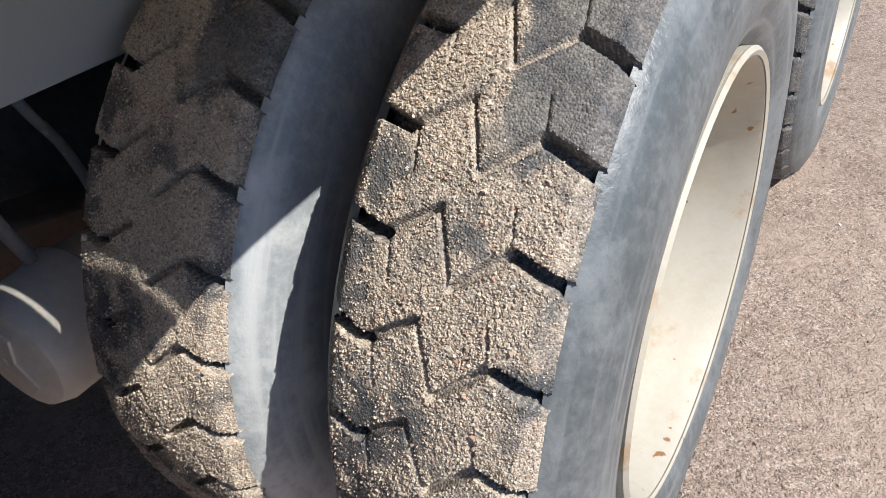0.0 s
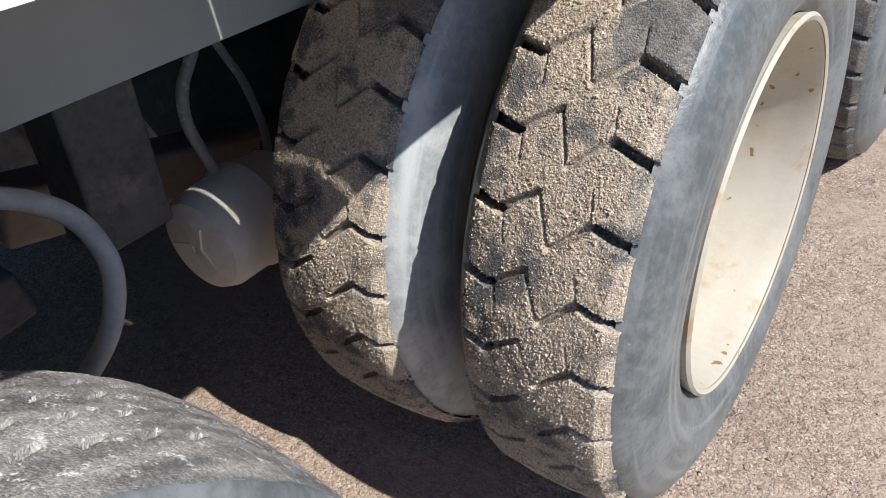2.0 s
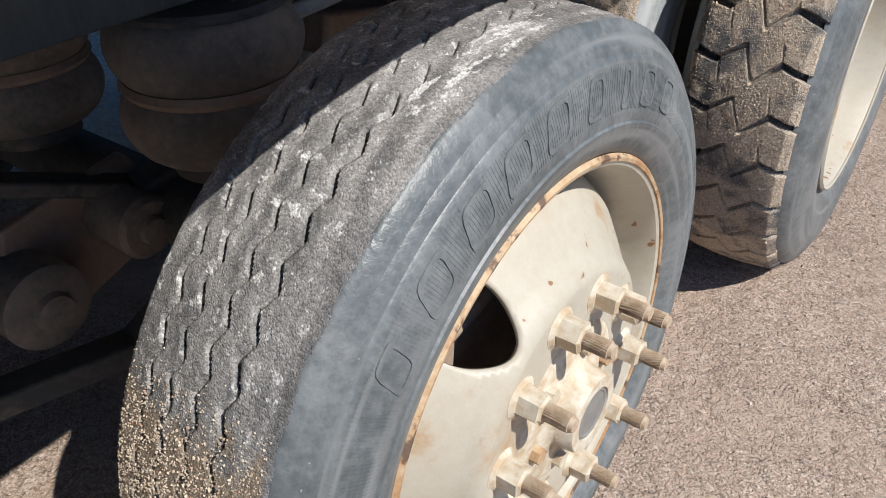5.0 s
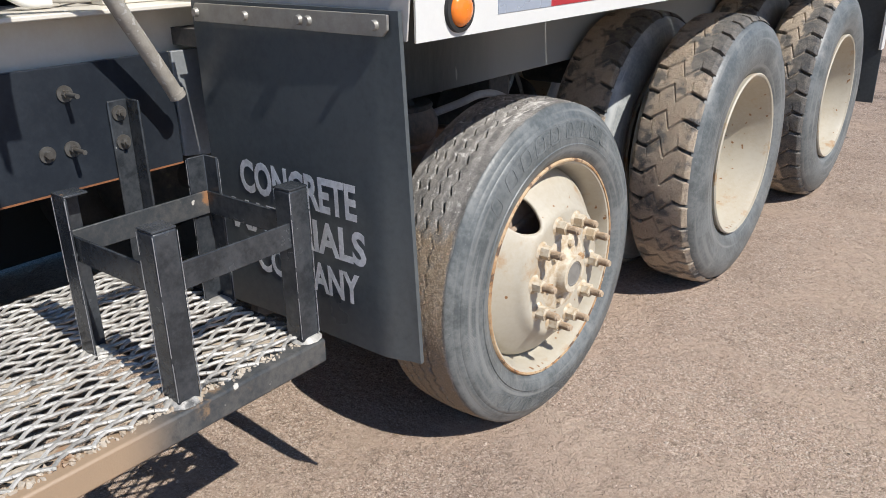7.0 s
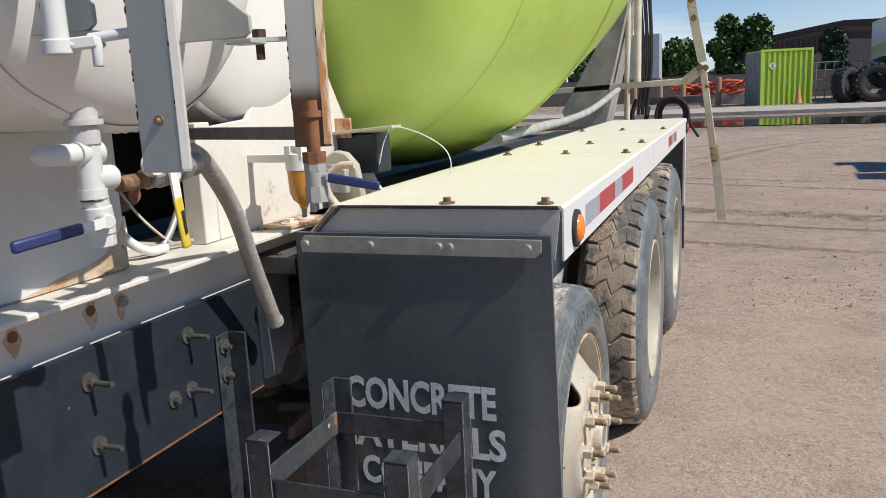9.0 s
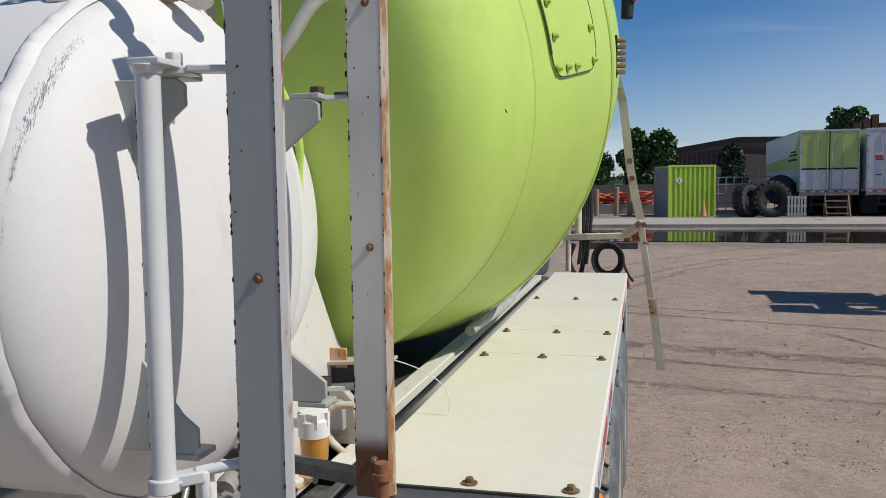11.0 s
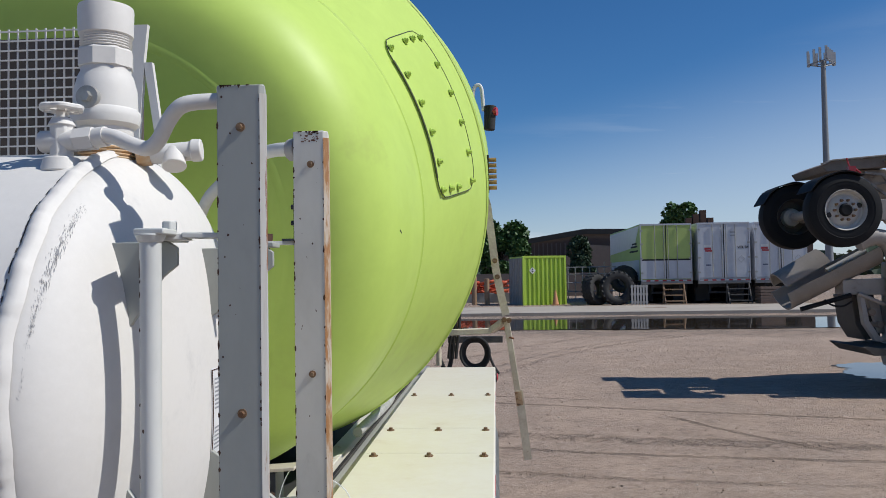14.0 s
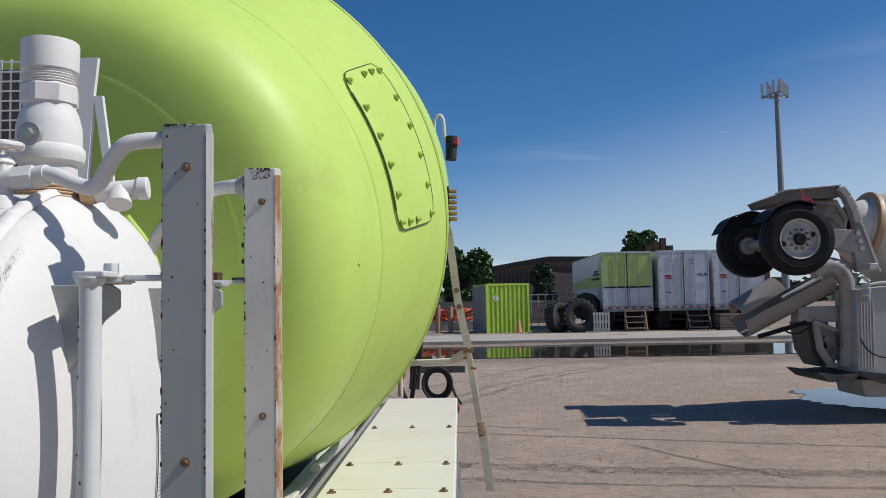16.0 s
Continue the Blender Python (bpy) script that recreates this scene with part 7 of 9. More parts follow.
def trailer(x0, y0, top, low, face, low_mat, label, two_tone, long=13.0, lettering=""):
    t = thing("box_trailer", label, "trailer", "trailers parked in a row", at=(x0 + 1.22, y0 + 5, 0.42))
    x1, z0, z1 = x0 + 2.44, 1.52, 4.28
    me = Mesher()
    me.box(x0, x1, y0 + 0.06, y0 + long, z0, z1)
    solid("body", me, M[top], t, bevel=0.02)
    zm = 2.55 if two_tone else z0 + 0.12
    if two_tone:
        me = Mesher()
        me.box(x0 - 0.01, x0 + 0.01, y0 + 0.3, y0 + long - 0.1, z0 + 0.02, zm)
        solid("lower_side", me, M[low_mat], t)
        me = Mesher()
        me.plate([(y0 + 0.2, 4.2), (y0 + 1.6, 3.2), (y0 + long - 0.1, 3.0), (y0 + long - 0.1, 4.2)], 0, x0 - 0.012, x0 - 0.002)
        solid("upper_stripe", me, M["white"], t, "white upper stripe")
    for k, (a, b) in enumerate(((x0 + 0.06, x0 + 1.20), (x0 + 1.24, x1 - 0.06))):
        me = Mesher()
        me.box(a, b, y0, y0 + 0.06, zm, z1 - 0.08)
        door = solid("rear_door", me, M[face], t, bevel=0.01)
        if two_tone:
            me = Mesher()
            me.box(a, b, y0, y0 + 0.06, z0 + 0.1, zm - 0.01)
            solid("lower_panel", me, M[low_mat], t, "pale lower panel")
        for q in ((0.55, 0.93) if k == 0 else (0.07, 0.45)):
            me = Mesher()
            x = a + (b - a) * q
            me.cyl((x, y0 - 0.03, z0 + 0.15), (x, y0 - 0.03, z1 - 0.1), 0.018, n=8)
            solid("lock_rod", me, M["steel"], door)
        for z in (1.9, 2.6, 3.3, 3.95):
            me = Mesher()
            x = a if k == 0 else b
            me.box(x - 0.06, x + 0.06, y0 - 0.02, y0, z - 0.04, z + 0.04)
            solid("hinge", me, M["steel"], door)
    seam = Mesher()
    seam.box(x0 + 1.205, x0 + 1.235, y0 - 0.004, y0 + 0.02, z0 + 0.1, z1 - 0.08)
    solid("door_seam", seam, M["dark"], t, "dark gap between the doors")
    for x in (x0, x1 - 0.05):
        post_m = Mesher()
        post_m.box(x, x + 0.05, y0 - 0.015, y0 + 0.06, z0, z1)
        solid("corner_post", post_m, M["trailerwhite"], t)
    header = Mesher()
    header.box(x0 + 0.05, x1 - 0.05, y0 - 0.015, y0 + 0.06, z1 - 0.08, z1)
    solid("header_rail", header, M["trailerwhite"], t)
    if two_tone:
        line = Mesher()
        line.box(x0 + 0.06, x1 - 0.06, y0 - 0.006, y0, zm - 0.05, zm + 0.03)
        solid("dark_band", line, M["dark"], t, "dark band between the colours")
        for z, ya, yb in ((3.32, 0.9, 2.2), (3.18, 0.7, 2.6), (2.95, 0.6, 3.0)):
            bar = Mesher()
            bar.box(x0 - 0.016, x0 - 0.012, y0 + ya, y0 + yb, z, z + 0.09)
            solid("lettering_bar", bar, M["dark"], t, "dark lettering bar")
    else:
        for xa, xb, za, zb, mm in ((0.30, 0.62, 2.98, 3.08, "red"), (0.30, 0.62, 3.10, 3.20, "white"), (0.34, 0.66, 2.88, 2.96, "red"), (1.52, 1.74, 3.62, 3.68, "print"), (1.52, 1.74, 3.76, 3.84, "print"), (0.36, 0.60, 2.22, 2.27, "blue")):
            bar = Mesher()
            bar.box(x0 + xa, x0 + xb, y0 - 0.008, y0 - 0.002, za, zb)
            solid("marking", bar, M[mm], t)
        dia = Mesher()
        cx, cz = x0 + 2.02, 2.52
        for s0, s1 in ((0.17, 0.145),):
            o = [(cx, cz - s0), (cx + s0, cz), (cx, cz + s0), (cx - s0, cz)]
            q4 = [(cx, cz - s1), (cx + s1, cz), (cx, cz + s1), (cx - s1, cz)]
            for i in range(4):
                j = (i + 1) % 4
                dia.plate([o[i], o[j], q4[j], q4[i]], 1, y0 - 0.008, y0 - 0.002)
        solid("placard_frame", dia, M["print"], t, "thin diamond placard frame")
    if lettering:
        tm = text_mesh(lettering, 0.17, 0.002)
        tm.transform(Matrix.Translation((x0 + 1.86, y0 - 0.006, 3.02)) @ Matrix.Rotation(radians(90), 4, "X"))
        tm.materials.clear()
        tm.materials.append(M["dark"])
        put_part("lettering", tm, t, "dark stencilled letters").matrix_parent_inverse = Matrix.Translation(-t.location)
    for k in range(12):
        tape = Mesher()
        xa = x0 + 0.06 + k * (x1 - x0 - 0.12) / 12
        tape.box(xa, xa + 0.19, y0 - 0.018, y0 - 0.012, z0 - 0.02, z0 + 0.04)
        solid("tape", tape, M["red" if k % 2 else "trailerwhite"], t)
    me = Mesher()
    me.box(x0, x1, y0 - 0.01, y0 + 0.1, z0 - 0.16, z0 + 0.06)
    solid("rear_sill", me, M["greyside"], t, "grey rear sill")
    me = Mesher()
    me.box(x0 + 0.1, x1 - 0.1, y0 + 0.6, y0 + long - 0.5, z0 - 0.35, z0)
    solid("chassis", me, M["dark"], t)
    for x in (x0 + 0.30, x1 - 0.30):
        for y in (y0 + 1.6, y0 + 2.9):
            me = Mesher()
            me.cyl((x - 0.28, y, 0.93), (x + 0.28, y, 0.93), 0.51, n=28)
            solid("trailer_tyre", me, M["oldtyre"], t, bevel=0.03)
    for x in (x0 + 0.06, x1 - 0.74):
        me = Mesher()
        me.box(x, x + 0.68, y0 + 0.90, y0 + 0.92, 0.52, z0 - 0.1)
        solid("mud_flap", me, M["oldtyre"], t, "black mud flap")
    # black block that fills part of the space under the floor
    me = Mesher()
    me.box(x0 + 0.2, x1 - 0.2, y0 + 3.6, y0 + 5.4, 0.55, z0 - 0.3)
    solid("landing_gear_box", me, M["dark"], t, "dark block under the floor")
    me = Mesher()
    me.box(x0 + 0.5, x1 - 0.5, y0 + 0.1, y0 + 0.2, 0.90, 1.0)
    me.box(x0 + 0.5, x0 + 0.6, y0 + 0.1, y0 + 0.2, 1.0, z0)
    me.box(x1 - 0.6, x1 - 0.5, y0 + 0.1, y0 + 0.2, 1.0, z0)
    solid("bumper", me, M["dark"], t)
    return t


M["oldtyre"] = mat("old_black_tyre", (0.022, 0.022, 0.022), (0.045, 0.043, 0.040), 0.8, stain=4, bump=0.2)
M["palegreen"] = mat("faded_green_panel", (0.40, 0.50, 0.145), (0.35, 0.44, 0.13), 0.5, amount=0.6, stain=0.8, grain=5, bump=0.0)
M["trailerwhite"] = mat("dusty_trailer_white", (0.53, 0.54, 0.575), (0.45, 0.46, 0.495), 0.5, amount=0.7, stain=0.7, grain=6, bump=0.0)
trailer(7.10, 36.2, "palegreen", "trailerwhite", "palegreen", "trailerwhite", "pale green and white box trailer with closed rear doors", True, 10.0)
trailer(9.78, 36.0, "trailerwhite", "trailerwhite", "trailerwhite", "trailerwhite", "white box trailer with closed rear doors", False, lettering="VTL 04")
trailer(12.50, 36.2, "trailerwhite", "trailerwhite", "trailerwhite", "trailerwhite", "white box trailer half hidden behind the mixer", False)


def big_tyre(at, R, W, turn, label):
    t = thing("loader_tyre", label, "tyre", "worn loader tyres in a pile", at=at)
    t.rotation_euler = turn
    me = Mesher()
    h = W / 2
    prof = [(h * 0.75, R * 0.55), (h * 0.98, R * 0.66), (h, R * 0.82), (h * 0.9, R * 0.95), (h * 0.6, R), (-h * 0.6, R), (-h * 0.9, R * 0.95), (-h, R * 0.82), (-h * 0.98, R * 0.66), (-h * 0.75, R * 0.55), (-h * 0.6, R * 0.58), (h * 0.6, R * 0.58)]
    me.lathe(prof, 40, close=True)
    solid("casing", me, M["oldtyre"], t, world_place=False)
    for k in range(20):
        lug = Mesher()
        a = 2 * math.pi * k / 20
        for sgn in (-1, 1):
            b = a + sgn * 0.05
            lug.beam((sgn * h * 0.08, R * 1.0 * math.cos(b), R * math.sin(b)), (sgn * h * 0.95, R * 0.96 * math.cos(b + 0.16), R * 0.96 * math.sin(b + 0.16)), 0.10, 0.07, up=(0, math.cos(b), math.sin(b)))
        solid("lug", lug, M["oldtyre"], t, world_place=False)


big_tyre((5.85, 35.6, 1.22), 0.80, 0.55, (0.05, 0.0, radians(97)), "large worn black loader tyre leaning upright")
big_tyre((4.86, 35.9, 1.16), 0.76, 0.55, (0.05, 0.12, radians(138)), "large worn black loader tyre standing in the pile")
big_tyre((6.45, 37.2, 1.62), 0.66, 0.5, (0.6, 0.0, radians(60)), "large worn black loader tyre on top of the pile")


def pallet():
    p = thing("pallet", "pale wooden pallet standing on edge", "pallet", at=(7.05, 35.3, 0.42))
    for k in range(6):
        me = Mesher()
        x = 6.47 + 0.135 * k
        me.box(x, x + 0.085, 35.30, 35.33, 0.42, 1.36)
        solid("board", me, M["palewood"], p)
    for z in (0.5, 0.87, 1.24):
        me = Mesher()
        me.box(6.45, 7.25, 35.33, 35.42, z, z + 0.09)
        solid("runner", me, M["palewood"], p)


M["palewood"] = mat("pale_weathered_wood", (0.50, 0.48, 0.45), (0.40, 0.37, 0.33), 0.85, bump=0.0)
pallet()


def step_stand(x, y, w, m, label):
    s = thing("step_stand", label, "steps", "steps at the trailer doors", at=(x + w / 2, y, 0.42))
    for sx in (x, x + w):
        me = Mesher()
        me.beam((sx, y - 0.5, 0.42), (sx, y, 1.42), 0.05, 0.06)
        me.beam((sx, y + 0.1, 0.42), (sx, y, 1.42), 0.05, 0.06)
        solid("stringer", me, M[m], s)
    for k in range(4):
        me = Mesher()
        z = 0.55 + 0.27 * k
        yy = y - 0.5 + 0.5 * (z - 0.42)
        me.box(x, x + w, yy - 0.1, yy + 0.12, z, z + 0.05)
        solid("tread_board", me, M[m], s)


step_stand(8.05, 35.7, 0.95, "wood", "brown wooden step stand at the trailer door")
step_stand(10.95, 35.5, 1.0, "under", "dark metal step stand at the trailer door")


def building():
    b = thing("warehouse", "long low brown metal warehouse behind the yard", "warehouse", at=(18, 80, 0.42))
    me = Mesher()
    me.plate([(0.9, 0.42), (0.9, 3.9), (3.0, 5.0), (8.7, 5.9), (30, 5.5), (30, 0.42)], 1, 74, 100)
    solid("wall", me, M["brownwall"], b)
    for k in range(44):
        x = 3.4 + 0.42 * k
        if x > 8.8:
            break
        r = Mesher()
        r.box(x, x + 0.10, 73.93, 74, 2.4, 4.9)
        solid("wall_rib", r, M["brownrib"], b)
    me = Mesher()
    me.plate([(6.2, 0.42), (6.2, 3.3), (8.9, 4.6), (10.6, 4.5), (14, 4.1), (14, 0.42)], 1, 72, 74)
    solid("annex", me, M["greywall"], b, "grey annex")
    me = Mesher()
    me.beam((0.5, 73.8, 3.75), (3.0, 73.8, 5.05), 0.5, 0.22, up=(0, 1, 0))
    me.beam((3.0, 73.8, 5.05), (8.7, 73.8, 5.95), 0.5, 0.22, up=(0, 1, 0))
    me.beam((8.7, 73.8, 5.95), (30, 73.8, 5.55), 0.5, 0.22, up=(0, 1, 0))
    solid("roof_edge", me, M["dark"], b, "dark roof edge")


M["brownwall"] = mat("brown_metal_wall", (0.085, 0.056, 0.043), (0.068, 0.046, 0.036), 0.7, stain=0.4, grain=3, bump=0.0)
M["brownrib"] = mat("light_brown_rib", (0.15, 0.115, 0.095), None, 0.7, bump=0.0)
M["greywall"] = mat("taupe_wall", (0.17, 0.135, 0.115), None, 0.7, stain=0.4, grain=3, bump=0.0)
building()


def leaf_material(name, c):
    m = bpy.data.materials.new(name)
    m.use_nodes = True
    n, l = m.node_tree.nodes, m.node_tree.links
    b = n["Principled BSDF"]
    g = n.new("ShaderNodeNewGeometry")
    r = n.new("ShaderNodeMix")
    r.data_type = "RGBA"
    l.new(g.outputs["Random Per Island"], r.inputs[0])
    r.inputs[6].default_value, r.inputs[7].default_value = (*c, 1), (*(min(1, v * 2.1) for v in c), 1)
    l.new(r.outputs[2], b.inputs["Base Color"])
    b.inputs["Roughness"].default_value = 0.6
    return m


M["leaf"] = leaf_material("summer_leaves", (0.034, 0.072, 0.016))
M["needle"] = leaf_material("dark_leaves", (0.018, 0.036, 0.015))
M["bark"] = mat("bark", (0.12, 0.09, 0.07), None, 0.9, bump=0.0)


def tree(at, height, width, seed, leaves=2600, m="leaf", low=0.28, cone_shape=False):
    rnd = random.Random(seed)
    t = thing("tree", "broad-leaved tree in full summer leaf" if not cone_shape else "dark bushy tree narrowing to the top", "tree", "trees behind the yard", at=at)
    tr = Mesher()
    x0, y0, z0 = at
    tr.cyl((x0, y0, z0), (x0 + 0.1, y0, z0 + height * 0.55), width * 0.045, width * 0.025, 10)
    limbs = []
    for k in range(9):
        a, e = rnd.uniform(0, 6.28), rnd.uniform(0.3, 1.1)
        s = Vector((x0 + 0.05, y0, z0 + height * rnd.uniform(0.25, 0.55)))
        d = Vector((math.cos(a) * math.cos(e), math.sin(a) * math.cos(e), math.sin(e))) * width * rnd.uniform(0.3, 0.45)
        tr.cyl(s, s + d, width * 0.018, width * 0.006, 7)
        limbs.append(s + d)
    solid("trunk", tr, M["bark"], t)
    lumps = []
    for k in range(26):
        z = rnd.uniform(low, 0.95)
        span = (1.0 - z) / (1 - low) * 0.95 + 0.06 if cone_shape else math.sqrt(max(0.02, 1 - ((z - (low + 1) / 2) / ((1 - low) / 2)) ** 2))
        a, q = rnd.uniform(0, 6.28), math.sqrt(rnd.uniform(0.1, 1)) * span * 0.42
        lumps.append((Vector((x0 + q * width * math.cos(a), y0 + q * width * math.sin(a), z0 + z * height)), width * rnd.uniform(0.10, 0.20)))
    cr = Mesher()
    for k in range(leaves):
        c, r = rnd.choice(lumps)
        d = Vector((rnd.gauss(0, 1), rnd.gauss(0, 1), rnd.gauss(0, 1))).normalized() * r * rnd.uniform(0.6, 1.12)
        p = c + d
        s = width * rnd.uniform(0.020, 0.040)
        u = Vector((rnd.gauss(0, 1), rnd.gauss(0, 1), rnd.gauss(0, 1))).normalized()
        w = u.orthogonal().normalized()
        v2 = u.cross(w)
        cr.add([p + w * s, p + v2 * s * 0.8, p - w * s * 0.9 + u * s * 0.3, p - v2 * s], [(0, 1, 2), (0, 2, 3)])
    me = bpy.data.meshes.new("crown")
    me.from_pydata(cr.v, [], cr.f)
    me.materials.append(M[m])
    ob = new("crown", me)
    ob.parent = t
    ob.matrix_parent_inverse = Matrix.Translation(-t.location)


tree((0.6, 62, 0.42), 5.7, 4.8, 3, 15000, low=0.12)
tree((6.6, 60, 0.42), 4.1, 4.0, 5, 12000, "needle", 0.06, True)
tree((16.1, 66, 0.42), 7.0, 5.0, 8, 13000)
tree((-4.2, 62, 0.42), 3.6, 6.0, 11, 6000)
tree((-9.5, 66, 0.42), 4.0, 6.0, 12, 6000)


def tower():
    t = thing("cell_tower", "tall grey monopole mast with antenna panels on top", "mast", at=(46.2, 110, 0.42))
    me = Mesher()
    me.cyl((46.2, 110, 0.42), (46.2, 110, 31.0), 0.55, 0.32, 20)
    solid("pole", me, M["mast"], t)
    me = Mesher()
    for k in range(3):
        a = 2 * math.pi * k / 3 + 0.4
        b = 2 * math.pi * (k + 1) / 3 + 0.4
        pa, pb = (Vector((46.2 + 2.1 * math.cos(q), 110 + 2.1 * math.sin(q), 30.8)) for q in (a, b))
        me.cyl(pa, pb, 0.08, n=8)
        me.cyl(pa, (46.2, 110, 30.2), 0.08, n=8)
    solid("platform", me, M["mast"], t)
    for k in range(3):
        a = 2 * math.pi * k / 3 + 0.4
        b = 2 * math.pi * (k + 1) / 3 + 0.4
        pa, pb = (Vector((46.2 + 2.1 * math.cos(q), 110 + 2.1 * math.sin(q), 0)) for q in (a, b))
        for q in (0.05, 0.35, 0.65, 0.95):
            c = pa.lerp(pb, q)
            me = Mesher()
            me.box(c.x - 0.15, c.x + 0.15, c.y - 0.1, c.y + 0.1, 30.5, 32.4 + 0.3 * (k % 2))
            solid("antenna", me, M["antenna"], t)


M["mast"] = mat("galvanised_mast", (0.25, 0.26, 0.27), None, 0.6, 0.2, bump=0.0)
M["antenna"] = mat("antenna_grey", (0.42, 0.43, 0.44), None, 0.5, bump=0.0)
tower()


# closing rows of far trees and low sheds round the horizon
def far_woods():
    rnd = random.Random(4)
    me = Mesher()
    for k in range(9000):
        a = rnd.uniform(0, 2 * math.pi)
        d = rnd.uniform(180, 260)
        h = 5 + 3.5 * noise.noise(Vector((math.cos(a) * 8, math.sin(a) * 8, 0)))
        p = Vector((d * math.sin(a), d * math.cos(a), rnd.uniform(0, h)))
        s = rnd.uniform(1.0, 2.2)
        u = Vector((rnd.gauss(0, 1), rnd.gauss(0, 1), rnd.gauss(0, 1))).normalized()
        w = u.orthogonal().normalized()
        v2 = u.cross(w)
        me.add([p + w * s, p + v2 * s * 0.8, p - w * s * 0.9 + u * s * 0.3, p - v2 * s], [(0, 1, 2), (0, 2, 3)])
    m2 = bpy.data.meshes.new("far_trees")
    m2.from_pydata(me.v, [], me.f)
    m2.materials.append(M["needle"])
    tagged(new("far_trees", m2), "distant dark green belt of trees on the horizon", "trees", kind="stuff")


far_woods()


# ---- under the truck ----
def closing_body():
    """The rest of the truck: subframe, far fender, dark running gear, added light blockers."""
    b = thing("subframe", "dirty dark truck subframe between the rails", "truck chassis", at=(-1.1, 0.8, 0.86))
    me = Mesher()
    me.box(-1.70, -0.565, -0.64, 4.55, 1.06, 1.10)
    solid("floor_plate", me, M["under"], b)
    me = Mesher()
    me.box(-1.70, -1.64, -3.2, 4.55, 0.80, 1.13)
    solid("far_rail", me, M["under"], b)
    # unseen black sheets, added to keep sky light from under the truck
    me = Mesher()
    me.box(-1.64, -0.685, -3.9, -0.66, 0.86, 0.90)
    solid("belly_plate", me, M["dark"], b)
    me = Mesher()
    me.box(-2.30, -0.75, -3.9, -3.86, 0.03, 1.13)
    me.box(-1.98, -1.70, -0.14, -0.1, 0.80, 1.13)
    solid("bulkhead", me, M["dark"], b, "black walls added on the far side to block sky light")
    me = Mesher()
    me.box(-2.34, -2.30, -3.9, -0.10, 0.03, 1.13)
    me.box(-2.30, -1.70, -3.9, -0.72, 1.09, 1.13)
    solid("far_skirt", me, M["dark"], b, "black sheets added on the far side to block sky light")
    for y in (0.55, 1.95, 3.4):
        me = Mesher()
        me.box(-1.64, -0.565, y, y + 0.07, 0.87, 1.06)
        solid("cross_member", me, M["under"], b, bevel=0.004)
    f = thing("far_fender", "cream fender deck on the truck's other side", "truck fender", at=(-2.05, 1.5, 1.1))
    me = Mesher()
    me.box(-2.30, -1.76, -0.67, 3.68, 1.12, 1.232)
    solid("deck", me, M["deck"], f, bevel=0.006)
    # single wheel of the lift axle on the far side
    w = thing("lift_axle_wheel", "worn black tyre of the lift axle on the truck's other side", "truck wheel", at=(-1.98, 0.0, 0.437))
    me = Mesher()
    me.lathe([(-0.11, 0.29), (-0.132, 0.33), (-0.13, 0.39), (-0.108, 0.435), (-0.06, 0.452), (0.06, 0.452), (0.108, 0.435), (0.13, 0.39), (0.132, 0.33), (0.11, 0.29)], 72, Matrix.Translation((-1.98, 0.0, 0.437)), close=True)
    solid("tyre", me, M["oldrubber"], w, "dusty black tyre")
    me = Mesher()
    me.lathe([(0.10, 0.295), (0.04, 0.27), (0.0, 0.20), (-0.02, 0.001)], 48, Matrix.Translation((-1.98, 0.0, 0.437)))
    solid("rim", me, M["under"], w, "dirty rim")
    for y, z in AXLES:
        for x in (-1.852, -2.192):
            w = drive_wheel((x, y, z), "dual truck wheel on the truck's other side", False, DRIVE, 0.3 * y + x, 2)


closing_body()


def far_tank():
    f = thing("fuel_tank", "dark fuel tank on the truck's other side", "fuel tank", at=(-2.0, -1.8, 0.4))
    me = Mesher()
    me.cyl((-2.0, -3.1, 0.74), (-2.0, -0.75, 0.74), 0.34, n=40)
    solid("shell", me, M["under"], f, bevel=0.02)
    for y in (-2.6, -1.3):
        me = Mesher()
        me.cyl((-2.0, y, 0.74), (-2.0, y + 0.06, 0.74), 0.35, n=40)
        solid("strap", me, M["dark"], f)
    for y in (-2.6, -1.3):
        me = Mesher()
        me.box(-1.76, -1.66, y, y + 0.06, 0.80, 0.92)
        solid("bracket", me, M["dark"], f)


far_tank()


def axle(y, z, r, label, diff):
    a = thing("axle", label, "axle", at=(-1.1, y, z - 0.2))
    me = Mesher()
    me.cyl((-0.46, y, z), (-1.74, y, z), r, n=20)
    solid("tube", me, M["under"], a)
    if diff:
        me = Mesher()
        m = Matrix.Translation((-1.1, y, z))
        me.lathe([(-0.22, 0.10), (-0.16, 0.19), (-0.05, 0.23), (0.05, 0.23), (0.16, 0.19), (0.22, 0.10)], 28, m)
        solid("differential", me, M["under"], a)
    me = Mesher()
    m = Matrix.Translation((-0.46 if diff else -0.30, y, z))
    me.lathe([(-0.10, 0.05), (-0.10, 0.20), (-0.02, 0.205), (0.0, 0.19), (0.0, 0.05)], 32, m)
    solid("brake_drum", me, M["rust"], a, "rusty brake drum")


axle(1.246, 0.497, 0.085, "rusty drive axle under the chassis", True)
axle(2.610, 0.500, 0.085, "rusty second drive axle under the chassis", True)
axle(0.05, 0.40, 0.065, "lift axle beam under the chassis", False)


